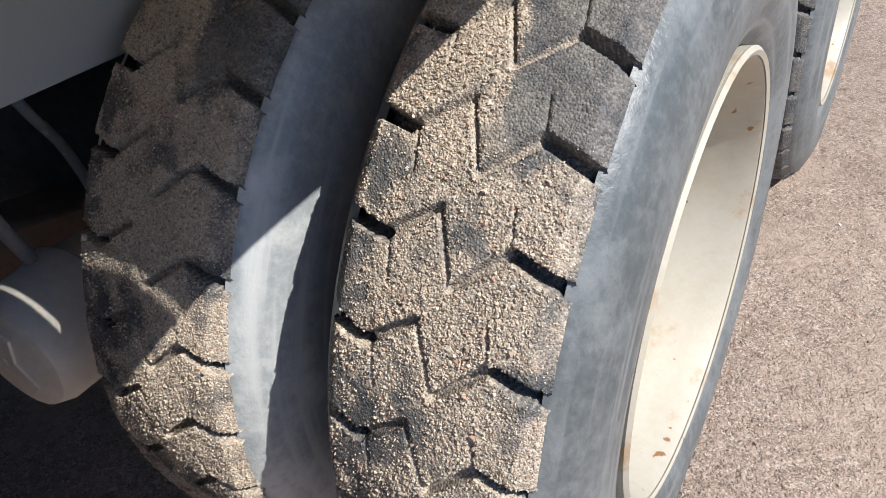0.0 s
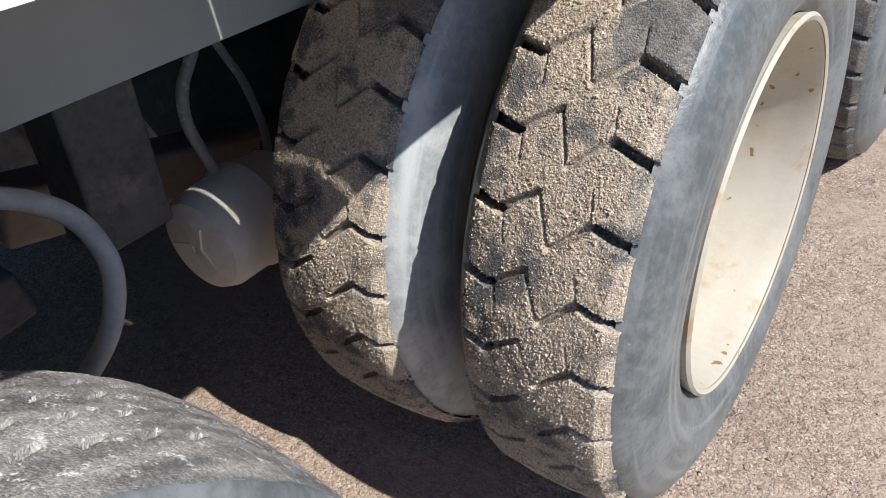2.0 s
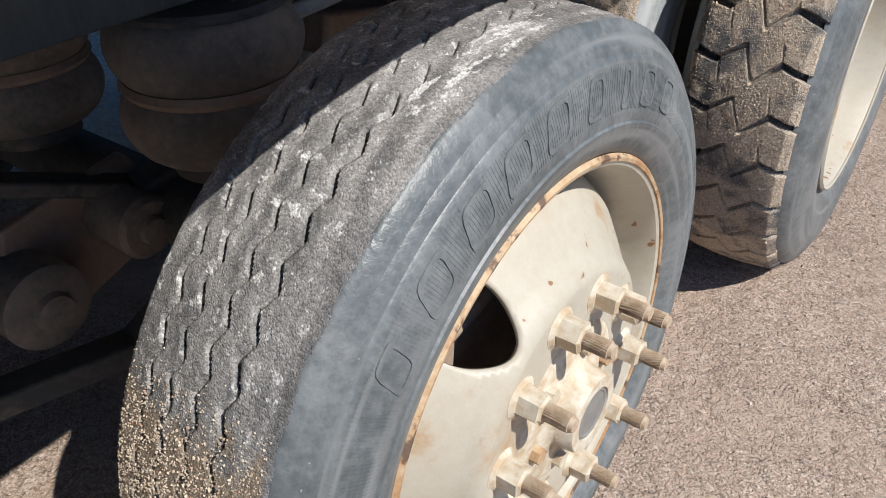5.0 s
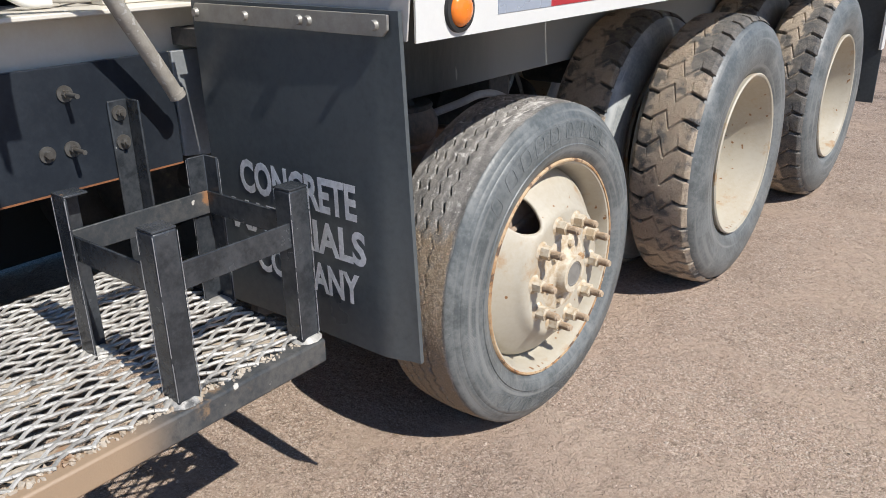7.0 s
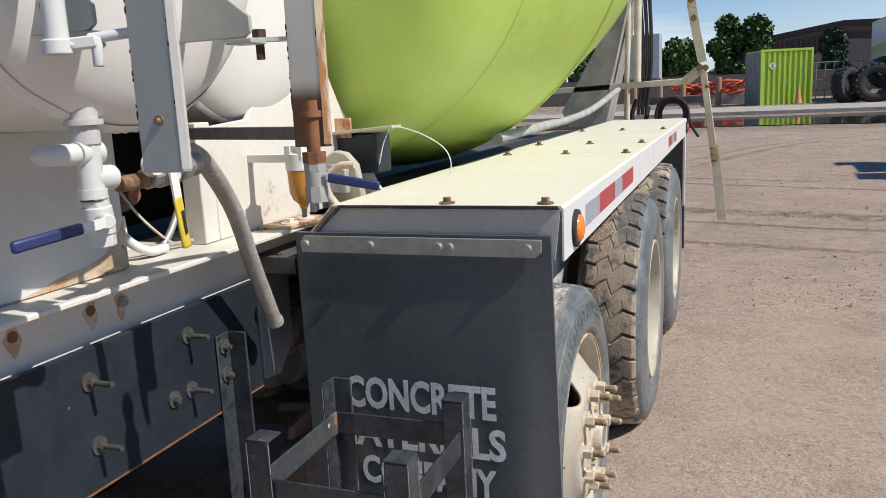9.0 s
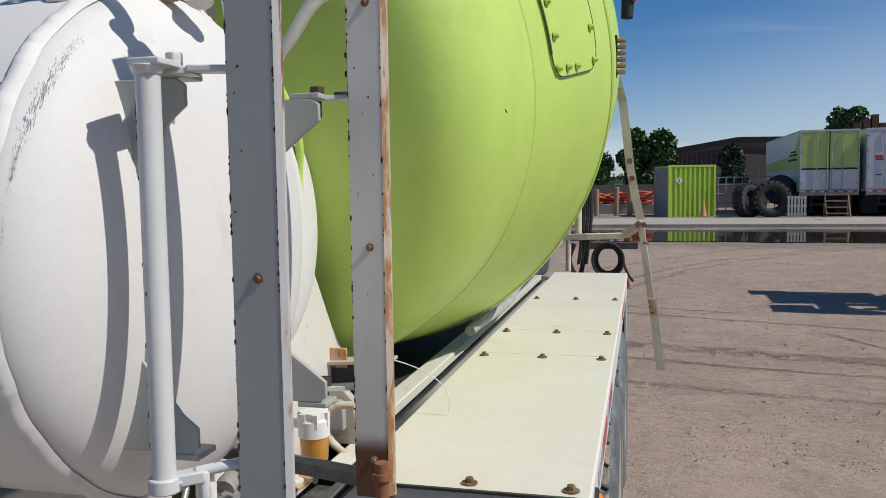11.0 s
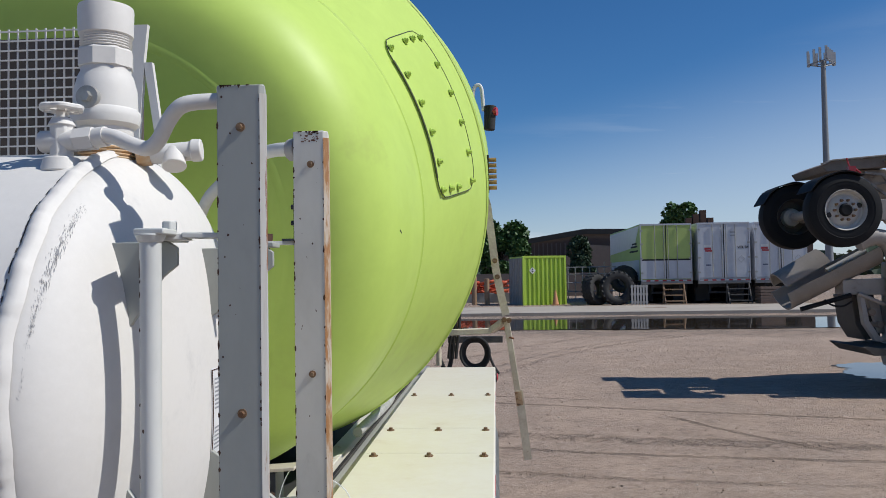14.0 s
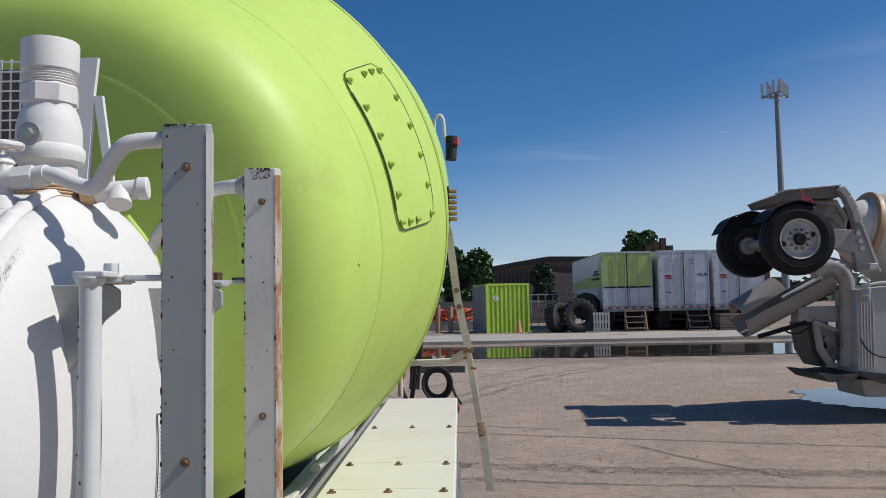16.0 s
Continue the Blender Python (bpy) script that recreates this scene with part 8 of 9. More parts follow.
def brake_chamber():
    b = thing("brake_chamber", "dusty pale brake chamber can on the drive axle", "brake chamber", at=(-0.68, 0.79, 0.38))
    a, d = Vector((-0.682, 0.745, 0.462)), Vector((-0.05, 1.0, 0.02)).normalized()
    q = d.to_track_quat("X", "Z").to_matrix().to_4x4()
    m = Matrix.Translation(a) @ q
    me = Mesher()
    me.lathe([(0.0, 0.001), (0.0, 0.060), (0.008, 0.082), (0.03, 0.092), (0.10, 0.095), (0.11, 0.102), (0.125, 0.102), (0.135, 0.094), (0.20, 0.088), (0.24, 0.05), (0.24, 0.001)], 40, m)
    solid("can", me, M["candust"], b, "dusty pale steel can")
    me = Mesher()
    for k in range(3):
        w = m @ Matrix.Rotation(k * 2.1 + 0.3, 4, "X")
        me.add([w @ Vector(p) for p in ((-0.004, -0.012, 0.006), (-0.004, 0.012, 0.006), (-0.004, 0.010, 0.052), (-0.004, -0.010, 0.052), (0.003, -0.012, 0.006), (0.003, 0.012, 0.006), (0.003, 0.010, 0.052), (0.003, -0.010, 0.052))],
               [(0, 1, 2, 3), (4, 7, 6, 5), (0, 4, 5, 1), (1, 5, 6, 2), (2, 6, 7, 3), (3, 7, 4, 0)])
    solid("end_cover", me, M["candust"], b, "three-armed end cover")
    me = Mesher()
    me.sweep([(-0.71, 0.845, 0.54), (-0.72, 0.826, 0.61), (-0.72, 0.815, 0.665), (-0.72, 0.826, 0.717), (-0.72, 0.862, 0.768), (-0.74, 0.91, 0.84), (-0.76, 0.94, 0.98)], 0.0105, 10)
    solid("air_line", me, M["hose"], b, "grey air line")
    me = Mesher()
    me.sweep([(-0.72, 0.966, 0.53), (-0.72, 0.966, 0.59), (-0.72, 0.945, 0.68), (-0.72, 0.914, 0.747), (-0.74, 0.88, 0.85), (-0.76, 0.87, 0.98)], 0.008, 10)
    solid("air_line", me, M["hose"], b, "grey air line")


M["candust"] = mat("pale_dusty_can", (0.78, 0.73, 0.65), (0.66, 0.60, 0.52), 0.75, amount=0.9, stain=9, bump=0.3)
brake_chamber()


def bellows_spring(x, y, z, label):
    s = thing("air_spring", label, "air spring", "air springs of the lift axle", at=(x, y, z))
    m = Matrix.Translation((x, y, z)) @ Matrix.Rotation(radians(-90), 4, "Y")
    me = Mesher()
    prof = [(0.02 + 0.22 * k / 24, 0.118 + 0.028 * abs(math.sin(math.pi * 2 * k / 24)) ** 0.7) for k in range(25)]
    me.lathe([(0.02, 0.001)] + prof + [(0.24, 0.001)], 48, m)
    solid("bellows", me, M["dustrubber"], s, "ribbed rubber bellows")
    me = Mesher()
    me.lathe([(0.125, 0.122), (0.120, 0.132), (0.130, 0.138), (0.140, 0.132), (0.135, 0.122)], 48, m)
    solid("girdle_hoop", me, M["dust"], s, "dusty girdle hoop")
    me = Mesher()
    me.lathe([(0.238, 0.128), (0.246, 0.130), (0.252, 0.126), (0.254, 0.001)], 40, m)
    me.plate([(-0.09 + x, z + 0.25), (0.09 + x, z + 0.25), (0.03 + x, z + 0.33), (-0.03 + x, z + 0.33)], 1, y - 0.012, y + 0.012)
    solid("top_mount", me, M["under"], s, "dirty top plate with a fin")
    me = Mesher()
    me.cyl((x, y, z + 0.022), (x, y, z - 0.02), 0.075, 0.085, 28)
    solid("piston", me, M["under"], s, "dirty piston foot")


def lift_gear():
    bellows_spring(-0.640, 0.065, 0.560, "dusty black rubber air spring over the lift axle")
    bellows_spring(-1.13, 0.0, 0.50, "dusty black rubber air spring deep under the chassis")
    h = thing("looped_hose", "grey air hose looped over the lift axle", "hose", at=(-0.5, 0.4, 0.6))
    me = Mesher()
    me.sweep([(-0.60, 0.06, 0.745), (-0.545, 0.15, 0.772), (-0.50, 0.24, 0.797), (-0.485, 0.315, 0.812), (-0.475, 0.395, 0.803), (-0.45, 0.447, 0.772), (-0.425, 0.467, 0.733), (-0.405, 0.462, 0.68), (-0.42, 0.43, 0.60), (-0.50, 0.38, 0.50), (-0.62, 0.30, 0.42)], 0.0125, 14)
    solid("tube", me, M["hosepale"], h, "dusty pale grey hose")
    for at in ((-0.60, 0.06, 0.745), (-0.62, 0.30, 0.42)):
        me = Mesher()
        me.cyl((at[0] - 0.03, at[1], at[2]), (at[0] + 0.01, at[1], at[2]), 0.02, n=6)
        solid("end_fitting", me, M["steel"], h, "steel end fitting")
    a = thing("suspension_arm", "dirty steel trailing arm of the lift axle with rubber bushings", "suspension arm", at=(-0.8, 0.2, 0.4))
    me = Mesher()
    me.beam((-0.80, 0.50, 0.50), (-0.82, 0.0, 0.43), 0.07, 0.085)
    solid("arm", me, M["under"], a, bevel=0.008)
    for c, r in (((-0.82, -0.03, 0.410), 0.058), ((-0.845, -0.22, 0.345), 0.075)):
        me = Mesher()
        m = Matrix.Translation(c)
        me.lathe([(-0.06, 0.001), (-0.06, r * 0.85), (-0.05, r), (0.05, r), (0.06, r * 0.85), (0.062, r * 0.45), (0.075, r * 0.4), (0.078, 0.001)], 28, m)
        solid("bushing", me, M["dustrubber"], a, "round dusty bushing with a bolt head")
    me = Mesher()
    me.plate([(-0.22, 0.46), (0.02, 0.50), (0.06, 0.44), (0.0, 0.30), (-0.12, 0.26), (-0.26, 0.30)], 0, -0.90, -0.875)
    solid("hanger_plate", me, M["dust"], a, "rusty brown hanger plate", bevel=0.006)
    me = Mesher()
    me.beam((-0.95, -0.20, 0.515), (-0.84, 0.0, 0.455), 0.05, 0.03)
    solid("radius_rod", me, M["under"], a, bevel=0.006)
    me = Mesher()
    me.beam((-0.82, -0.40, 0.235), (-0.73, -0.13, 0.235), 0.06, 0.045)
    me.beam((-0.73, -0.13, 0.235), (-0.72, 0.06, 0.33), 0.06, 0.045)
    solid("lower_link", me, M["under"], a, "dusty lower link", bevel=0.006)
    me = Mesher()
    me.beam((-0.66, 0.62, 0.86), (-0.66, 0.62, 0.58), 0.10, 0.12, up=(0, 1, 0))
    solid("hanger", me, M["under"], a, "dirty dark hanger bracket", bevel=0.006)
    q = thing("torque_rod", "mud-caked brown torque rod to the drive axle", "torque rod", at=(-0.9, 0.9, 0.4))
    me = Mesher()
    me.beam((-0.93, 0.55, 0.56), (-0.90, 1.10, 0.45), 0.11, 0.10)
    solid("rod", me, M["dust"], q, "mud-caked rod", bevel=0.012)
    me = Mesher()
    me.cyl((-0.99, 1.12, 0.45), (-0.82, 1.12, 0.45), 0.075, n=24)
    solid("rod_eye", me, M["under"], q, "dirty round eye", bevel=0.01)


M["dustrubber"] = mat("brown_dusted_rubber", (0.14, 0.13, 0.12), (0.27, 0.23, 0.19), 0.75, amount=1.0, stain=9, bump=0.3, dirt=(0.33, 0.27, 0.21), dirt_scale=6, dirt_from=0.52, dirt_to=0.75)
M["hosepale"] = mat("dusty_pale_hose", (0.40, 0.395, 0.385), (0.27, 0.265, 0.255), 0.6, amount=0.9, stain=12, bump=0.2)
lift_gear()


def side_pipe():
    s = thing("bent_pipe", "pale grey bent pipe beside the step platform", "pipe", at=(-0.45, -1.76, 0.54))
    me = Mesher()
    me.sweep([(-0.50, -1.835, 1.20), (-0.46, -1.80, 1.08), (-0.45, -1.785, 1.013), (-0.45, -1.776, 0.952), (-0.45, -1.780, 0.911), (-0.45, -1.796, 0.857), (-0.45, -1.828, 0.80), (-0.45, -1.87, 0.74), (-0.45, -1.92, 0.68), (-0.45, -1.94, 0.60), (-0.45, -1.94, 0.54)], 0.0135, 14)
    solid("tube", me, M["hose"], s, "dusty grey tube")
    me = Mesher()
    me.beam((-0.66, -1.835, 1.20), (-0.49, -1.835, 1.20), 0.03, 0.03)
    solid("bracket", me, M["steeldark"], s)


side_pipe()


def rear_flap():
    f = thing("rear_mud_flap", "black rubber mud flap behind the last wheels", "mud flap", at=(-0.2, 3.62, 0.3))
    me = Mesher()
    me.box(-0.50, 0.085, 3.62, 3.632, 0.30, 1.12)
    solid("rubber_sheet", me, M["flap"], f, bevel=0.002)
    me = Mesher()
    me.box(0.072, 0.086, 3.58, 3.66, 0.62, 1.12)
    solid("edge_bar", me, M["white"], f, "white painted edge bar")


rear_flap()


# ---- ladder and gear at the rear ----
def ladder():
    l = thing("rear_ladder", "chipped cream folding ladder rail hanging at the truck's rear", "ladder", at=(0.2, 3.9, 0.48))
    me = Mesher()
    pts = [(-0.10, 3.80, 3.05), (0.048, 3.9, 2.505), (0.078, 3.9, 2.25), (0.105, 3.9, 2.0), (0.138, 3.9, 1.82), (0.182, 3.9, 1.62)]
    for a, b in zip(pts, pts[1:]):
        me.beam(a, b, 0.062, 0.014, up=(0, 1, 0))
    solid("upper_rail", me, M["ladder"], l, "chipped cream upper rail")
    me = Mesher()
    me.beam((0.182, 3.91, 1.60), (0.268, 3.91, 0.98), 0.048, 0.030, up=(0, 1, 0))
    solid("lower_rail", me, M["ladder"], l, "chipped cream lower rail", bevel=0.004)
    me = Mesher()
    me.beam((0.272, 3.895, 1.02), (0.336, 3.895, 0.470), 0.062, 0.012, up=(0, 1, 0))
    solid("foot_rail", me, M["ladder"], l, "rust-ended foot rail")
    me = Mesher()
    me.beam((0.266, 3.888, 1.01), (0.279, 3.888, 0.90), 0.052, 0.014, up=(0, 1, 0))
    solid("rust_patch", me, M["rimedge"], l, "rusty joint")
    for x, z in ((0.165, 1.585), (0.205, 1.58), (0.118, 1.93), (0.10, 2.06)):
        b = Mesher()
        b.cyl((x, 3.865, z), (x, 3.93, z), 0.021, n=12)
        solid("pivot_bolt", b, M["bolt"], l)
    b = Mesher()
    b.cyl((0.21, 3.90, 1.44), (0.21, 3.80, 1.45), 0.008, n=8)
    b.cyl((0.21, 3.80, 1.45), (0.24, 3.79, 1.44), 0.008, n=8)
    solid("hook", b, M["rust"], l, "rusty hook")
    b = thing("rear_bumper_arm", "cream painted arm with cables behind the fender", "bumper arm", at=(-0.2, 4.0, 1.4))
    me = Mesher()
    me.beam((-0.95, 4.0, 1.46), (0.06, 4.0, 1.49), 0.10, 0.045)
    me.beam((0.06, 4.0, 1.49), (0.165, 3.92, 1.57), 0.08, 0.045)
    solid("arm", me, M["ladder"], b, bevel=0.004)
    me = Mesher()
    me.box(-0.36, 0.16, 5.02, 5.07, 1.305, 1.365)
    solid("cross_bar", me, M["under"], b)
    c = thing("cable_coil", "coil of black cable hung at the truck's rear", "cable", at=(-0.09, 5.0, 1.1))
    for k in range(4):
        me = Mesher()
        pts = [(-0.10 + (0.10 + 0.012 * k) * math.cos(a), 4.98 - 0.02 * k, 1.215 + (0.115 + 0.012 * k) * math.sin(a)) for a in [2 * math.pi * q / 24 for q in range(25)]]
        me.sweep(pts, 0.013, 8, smooth=0)
        solid("loop", me, M["dark"], c)
    me = Mesher()
    me.sweep([(-0.40, 4.95, 1.36), (-0.44, 4.95, 1.2), (-0.36, 4.95, 1.05), (-0.30, 4.95, 1.3), (-0.34, 4.95, 1.08)], 0.02, 8)
    solid("loose_end", me, M["dark"], c)
    me = Mesher()
    me.sweep([(0.0, 4.95, 1.30), (0.06, 4.95, 1.12), (0.12, 4.95, 1.02)], 0.012, 8)
    solid("loose_end", me, M["dark"], c)
    t = thing("discharge_gear", "grey concrete-crusted hopper and braces behind the drum", "chute hopper", at=(-0.8, 4.2, 1.2))
    me = Mesher()
    me.plate([(-0.56, 1.18), (-0.80, 1.18), (-0.86, 1.30), (-0.60, 1.75), (-0.36, 2.3), (-0.30, 2.3)], 1, 3.95, 4.6)
    solid("hopper_side", me, M["crust"], t, "concrete-crusted side plate")
    for a, c2, r in (((-0.60, 4.0, 1.22), (-0.33, 4.0, 2.6), 0.030), ((-0.38, 4.1, 1.2), (-0.36, 4.1, 2.9), 0.022), ((-0.30, 4.1, 1.5), (-0.30, 4.2, 3.0), 0.028)):
        me = Mesher()
        me.cyl(a, c2, r, n=12)
        solid("brace", me, M["ladder"], t)
    for k in range(3):
        me = Mesher()
        me.sweep([(-0.30 + 0.03 * k, 4.15, 1.25), (-0.26 + 0.03 * k, 4.15, 1.7), (-0.30 + 0.035 * k, 4.15, 2.4), (-0.25, 4.15, 2.9)], 0.014, 8)
        solid("hydraulic_line", me, M["dark"], t)
    me = Mesher()
    me.sweep([(-0.50, 0.9, 1.28), (-0.46, 1.6, 1.30), (-0.52, 2.4, 1.29), (-0.50, 3.2, 1.33), (-0.42, 3.9, 1.45)], 0.022, 10)
    h = thing("wash_hose", "pale hose lying along the fender's inner edge", "hose", at=(-0.5, 2.4, 1.2))
    solid("tube", me, M["hosepale"], h)
    lamp = thing("work_lamp", "small black work lamp on a white loop bracket", "lamp", at=(0.06, 4.0, 3.3))
    me = Mesher()
    me.sweep([(-0.06, 4.0, 3.25), (-0.05, 4.0, 3.48), (0.01, 4.0, 3.50), (0.03, 4.0, 3.30)], 0.016, 10)
    solid("loop_bracket", me, M["white"], lamp)
    me = Mesher()
    me.cyl((0.075, 4.0, 3.14), (0.085, 4.0, 3.34), 0.045, 0.05, 16)
    lb = solid("housing", me, M["dark"], lamp, bevel=0.006)
    me = Mesher()
    me.cyl((0.11, 3.99, 3.29), (0.14, 3.98, 3.29), 0.035, n=14)
    solid("red_lens", me, M["red"], lb, "red lens")


M["ladder"] = mat("chipped_cream_paint", (0.66, 0.60, 0.48), (0.48, 0.40, 0.30), 0.55, amount=0.8, stain=7, bump=0.2, dirt=(0.22, 0.12, 0.06), dirt_scale=11, dirt_from=0.63, dirt_to=0.7)
M["crust"] = mat("concrete_crust", (0.38, 0.36, 0.33), (0.24, 0.22, 0.2), 0.9, amount=0.9, stain=7, bump=0.6)
ladder()


def drum_side_bolts():
    b = thing("drum_bolt_row", "short row of rusty brass bolts on the drum's side", "bolts", at=(0.07, 1.3, 2.3))
    for k in range(6):
        z = 2.365 + 0.027 * k
        me = Mesher()
        me.cyl((0.072, 1.3, z), (0.118, 1.3, z), 0.010, n=10)
        solid("bolt", me, M["brassbolt"], b)
    me = Mesher()
    me.box(0.066, 0.082, 1.27, 1.33, 2.345, 2.52)
    solid("backing_bar", me, M["dark"], b)


M["rustpatch"] = mat("orange_rusted_paint", (0.50, 0.22, 0.075), (0.62, 0.47, 0.33), 0.7, amount=1.0, stain=22, bump=0.3, dirt=(0.26, 0.10, 0.04), dirt_scale=30, dirt_from=0.5, dirt_to=0.62)
M["brassbolt"] = mat("rusty_brass", (0.42, 0.26, 0.10), (0.3, 0.16, 0.06), 0.5, 0.4, bump=0.1)
drum_side_bolts()


# ---- small gear between tank and drum ----
def small_gear():
    f = thing("water_separator", "small filter with an amber bowl on the pedestal", "filter", at=(-0.54, -0.62, 1.23))
    m = Matrix.Translation((-0.54, -0.62, 1.216)) @ Matrix.Rotation(radians(-90), 4, "Y")
    me = Mesher()
    me.lathe([(0.0, 0.008), (0.012, 0.012), (0.022, 0.024), (0.04, 0.031), (0.095, 0.034)], 28, m)
    solid("amber_bowl", me, M["gold"], f, "amber plastic bowl")
    me = Mesher()
    me.lathe([(0.093, 0.036), (0.13, 0.036), (0.135, 0.030), (0.15, 0.030), (0.152, 0.001)], 28, m)
    for k in range(6):
        me.box(-0.54 + 0.03 * math.cos(k * 1.05) - 0.007, -0.54 + 0.03 * math.cos(k * 1.05) + 0.007, -0.62 + 0.03 * math.sin(k * 1.05) - 0.007, -0.62 + 0.03 * math.sin(k * 1.05) + 0.007, 1.335, 1.365)
    me.beam((-0.55, -0.62, 1.335), (-0.69, -0.60, 1.335), 0.022, 0.018)
    solid("head", me, M["tank"], f, "white painted filter head on an arm")
    me = Mesher()
    me.cyl((-0.54, -0.62, 1.216), (-0.54, -0.62, 1.196), 0.007, 0.006, 8)
    solid("drain_plug", me, M["steeldark"], f)
    r = thing("ring_pipe", "bent cream pipe beside the pedestal", "pipe", at=(-0.6, -0.3, 1.15))
    me = Mesher()
    me.sweep([(-0.56, -0.3, 1.29), (-0.61, -0.3, 1.285), (-0.645, -0.3, 1.25), (-0.64, -0.3, 1.20), (-0.60, -0.3, 1.16), (-0.55, -0.3, 1.14)], 0.011, 12)
    solid("tube", me, M["rimnut"], r)
    w = thing("loose_wire", "thin pale loop of wire at the drum foot", "wire", at=(-0.45, -0.1, 1.25))
    me = Mesher()
    me.sweep([(-0.555, -0.15, 1.277), (-0.540, -0.15, 1.33), (-0.520, -0.15, 1.37), (-0.498, -0.15, 1.384), (-0.42, -0.15, 1.361), (-0.358, -0.15, 1.324), (-0.335, -0.15, 1.285), (-0.338, -0.15, 1.24)], 0.0016, 6)
    solid("strand", me, M["letters"], w)
    p = thing("rusty_bracket", "rust-stained cream bracket plate at the pedestal edge", "bracket", at=(-0.7, -0.1, 1.38))
    me = Mesher()
    me.box(-0.745, -0.640, -0.150, -0.142, 1.355, 1.413)
    solid("upright_plate", me, M["rustpatch"], p, "rusted orange upright plate", bevel=0.002)
    me = Mesher()
    me.add([(-0.735, -0.17, 1.362), (-0.735, -0.10, 1.362), (-0.500, -0.10, 1.378), (-0.500, -0.17, 1.378), (-0.735, -0.17, 1.372), (-0.735, -0.10, 1.372), (-0.500, -0.10, 1.388), (-0.500, -0.17, 1.388)],
           [(3, 2, 1, 0), (4, 5, 6, 7), (0, 1, 5, 4), (1, 2, 6, 5), (2, 3, 7, 6), (3, 0, 4, 7)])
    solid("ledge_plate", me, M["rim"], p, "cream ledge with a rusty end", bevel=0.0015)
    me = Mesher()
    me.box(-0.725, -0.705, -0.15, -0.05, 1.19, 1.362)
    solid("rusted_strut", me, M["rustpatch"], p, "rusted strut")
    me = Mesher()
    me.box(-0.700, -0.565, -0.14, -0.04, 1.25, 1.366)
    solid("dark_box", me, M["black"], p, "black box under the plate", bevel=0.004)
    u = thing("round_cover", "grey round cover on a cream base beside the pedestal", "cover", at=(-0.65, -0.2, 1.15))
    me = Mesher()
    me.plate([(-0.712, 1.150), (-0.585, 1.150), (-0.575, 1.20), (-0.590, 1.285), (-0.620, 1.318), (-0.655, 1.325), (-0.690, 1.305), (-0.710, 1.26)], 1, -0.235, -0.205)
    solid("housing", me, M["rim"], u, "cream rounded housing", bevel=0.006)
    me = Mesher()
    me.box(-0.672, -0.610, -0.262, -0.235, 1.205, 1.275)
    me.box(-0.665, -0.618, -0.258, -0.236, 1.275, 1.288)
    solid("grey_block", me, M["grey"], u, "grey block", bevel=0.004)
    k = thing("pump_unit", "dark grimy pump with pale hoses in the gap behind the cabinet", "pump", at=(-0.95, -0.9, 1.16))
    me = Mesher()
    me.box(-1.5, -1.08, -1.04, -0.35, 1.16, 1.55)
    solid("housing", me, M["dark"], k, "black grimy housing", bevel=0.02)
    me = Mesher()
    me.cyl((-1.08, -0.80, 1.30), (-0.86, -0.86, 1.285), 0.055, 0.045, 20)
    me.cyl((-0.87, -0.86, 1.285), (-0.82, -0.875, 1.283), 0.030, 0.026, 16)
    solid("motor", me, M["under"], k, "grimy round motor")
    me = Mesher()
    me.cyl((-0.825, -0.873, 1.283), (-0.805, -0.878, 1.282), 0.020, 0.016, 16)
    solid("cap", me, M["rust"], k, "reddish brown cap")
    me = Mesher()
    me.plate([(-0.90, 1.16), (-0.84, 1.16), (-0.845, 1.235), (-0.89, 1.235)], 1, -0.885, -0.872)
    solid("bracket", me, M["cream"], k, "pale bracket")
    for pts, r, mm in (([(-0.80, -1.02, 1.42), (-0.79, -1.01, 1.34), (-0.80, -1.00, 1.26), (-0.84, -0.99, 1.20), (-0.92, -0.98, 1.17)], 0.020, "hosepale"), ([(-0.74, -1.02, 1.24), (-0.73, -0.99, 1.20), (-0.72, -0.95, 1.175), (-0.72, -0.90, 1.172)], 0.010, "tank"),
                       ([(-0.76, -0.99, 1.20), (-0.74, -0.93, 1.18), (-0.73, -0.85, 1.172), (-0.72, -0.81, 1.172)], 0.005, "hose"), ([(-0.80, -0.93, 1.30), (-0.78, -0.90, 1.24), (-0.75, -0.87, 1.19), (-0.74, -0.85, 1.172)], 0.003, "rimnut"), ([(-0.76, -0.80, 1.235), (-0.75, -0.84, 1.20), (-0.75, -0.87, 1.172)], 0.008, "steel")):
        me = Mesher()
        me.sweep(pts, r, 10)
        solid("hose", me, M[mm], k)
    gh = thing("green_hose", "thin lime green hose hanging by the drum", "hose", at=(-0.6, -0.4, 1.9))
    me = Mesher()
    me.sweep([(-0.72, -0.5, 2.20), (-0.68, -0.45, 2.12), (-0.65, -0.42, 2.0), (-0.66, -0.4, 1.9), (-0.66, -0.4, 1.7)], 0.011, 10)
    solid("tube", me, M["lime"], gh)


small_gear()


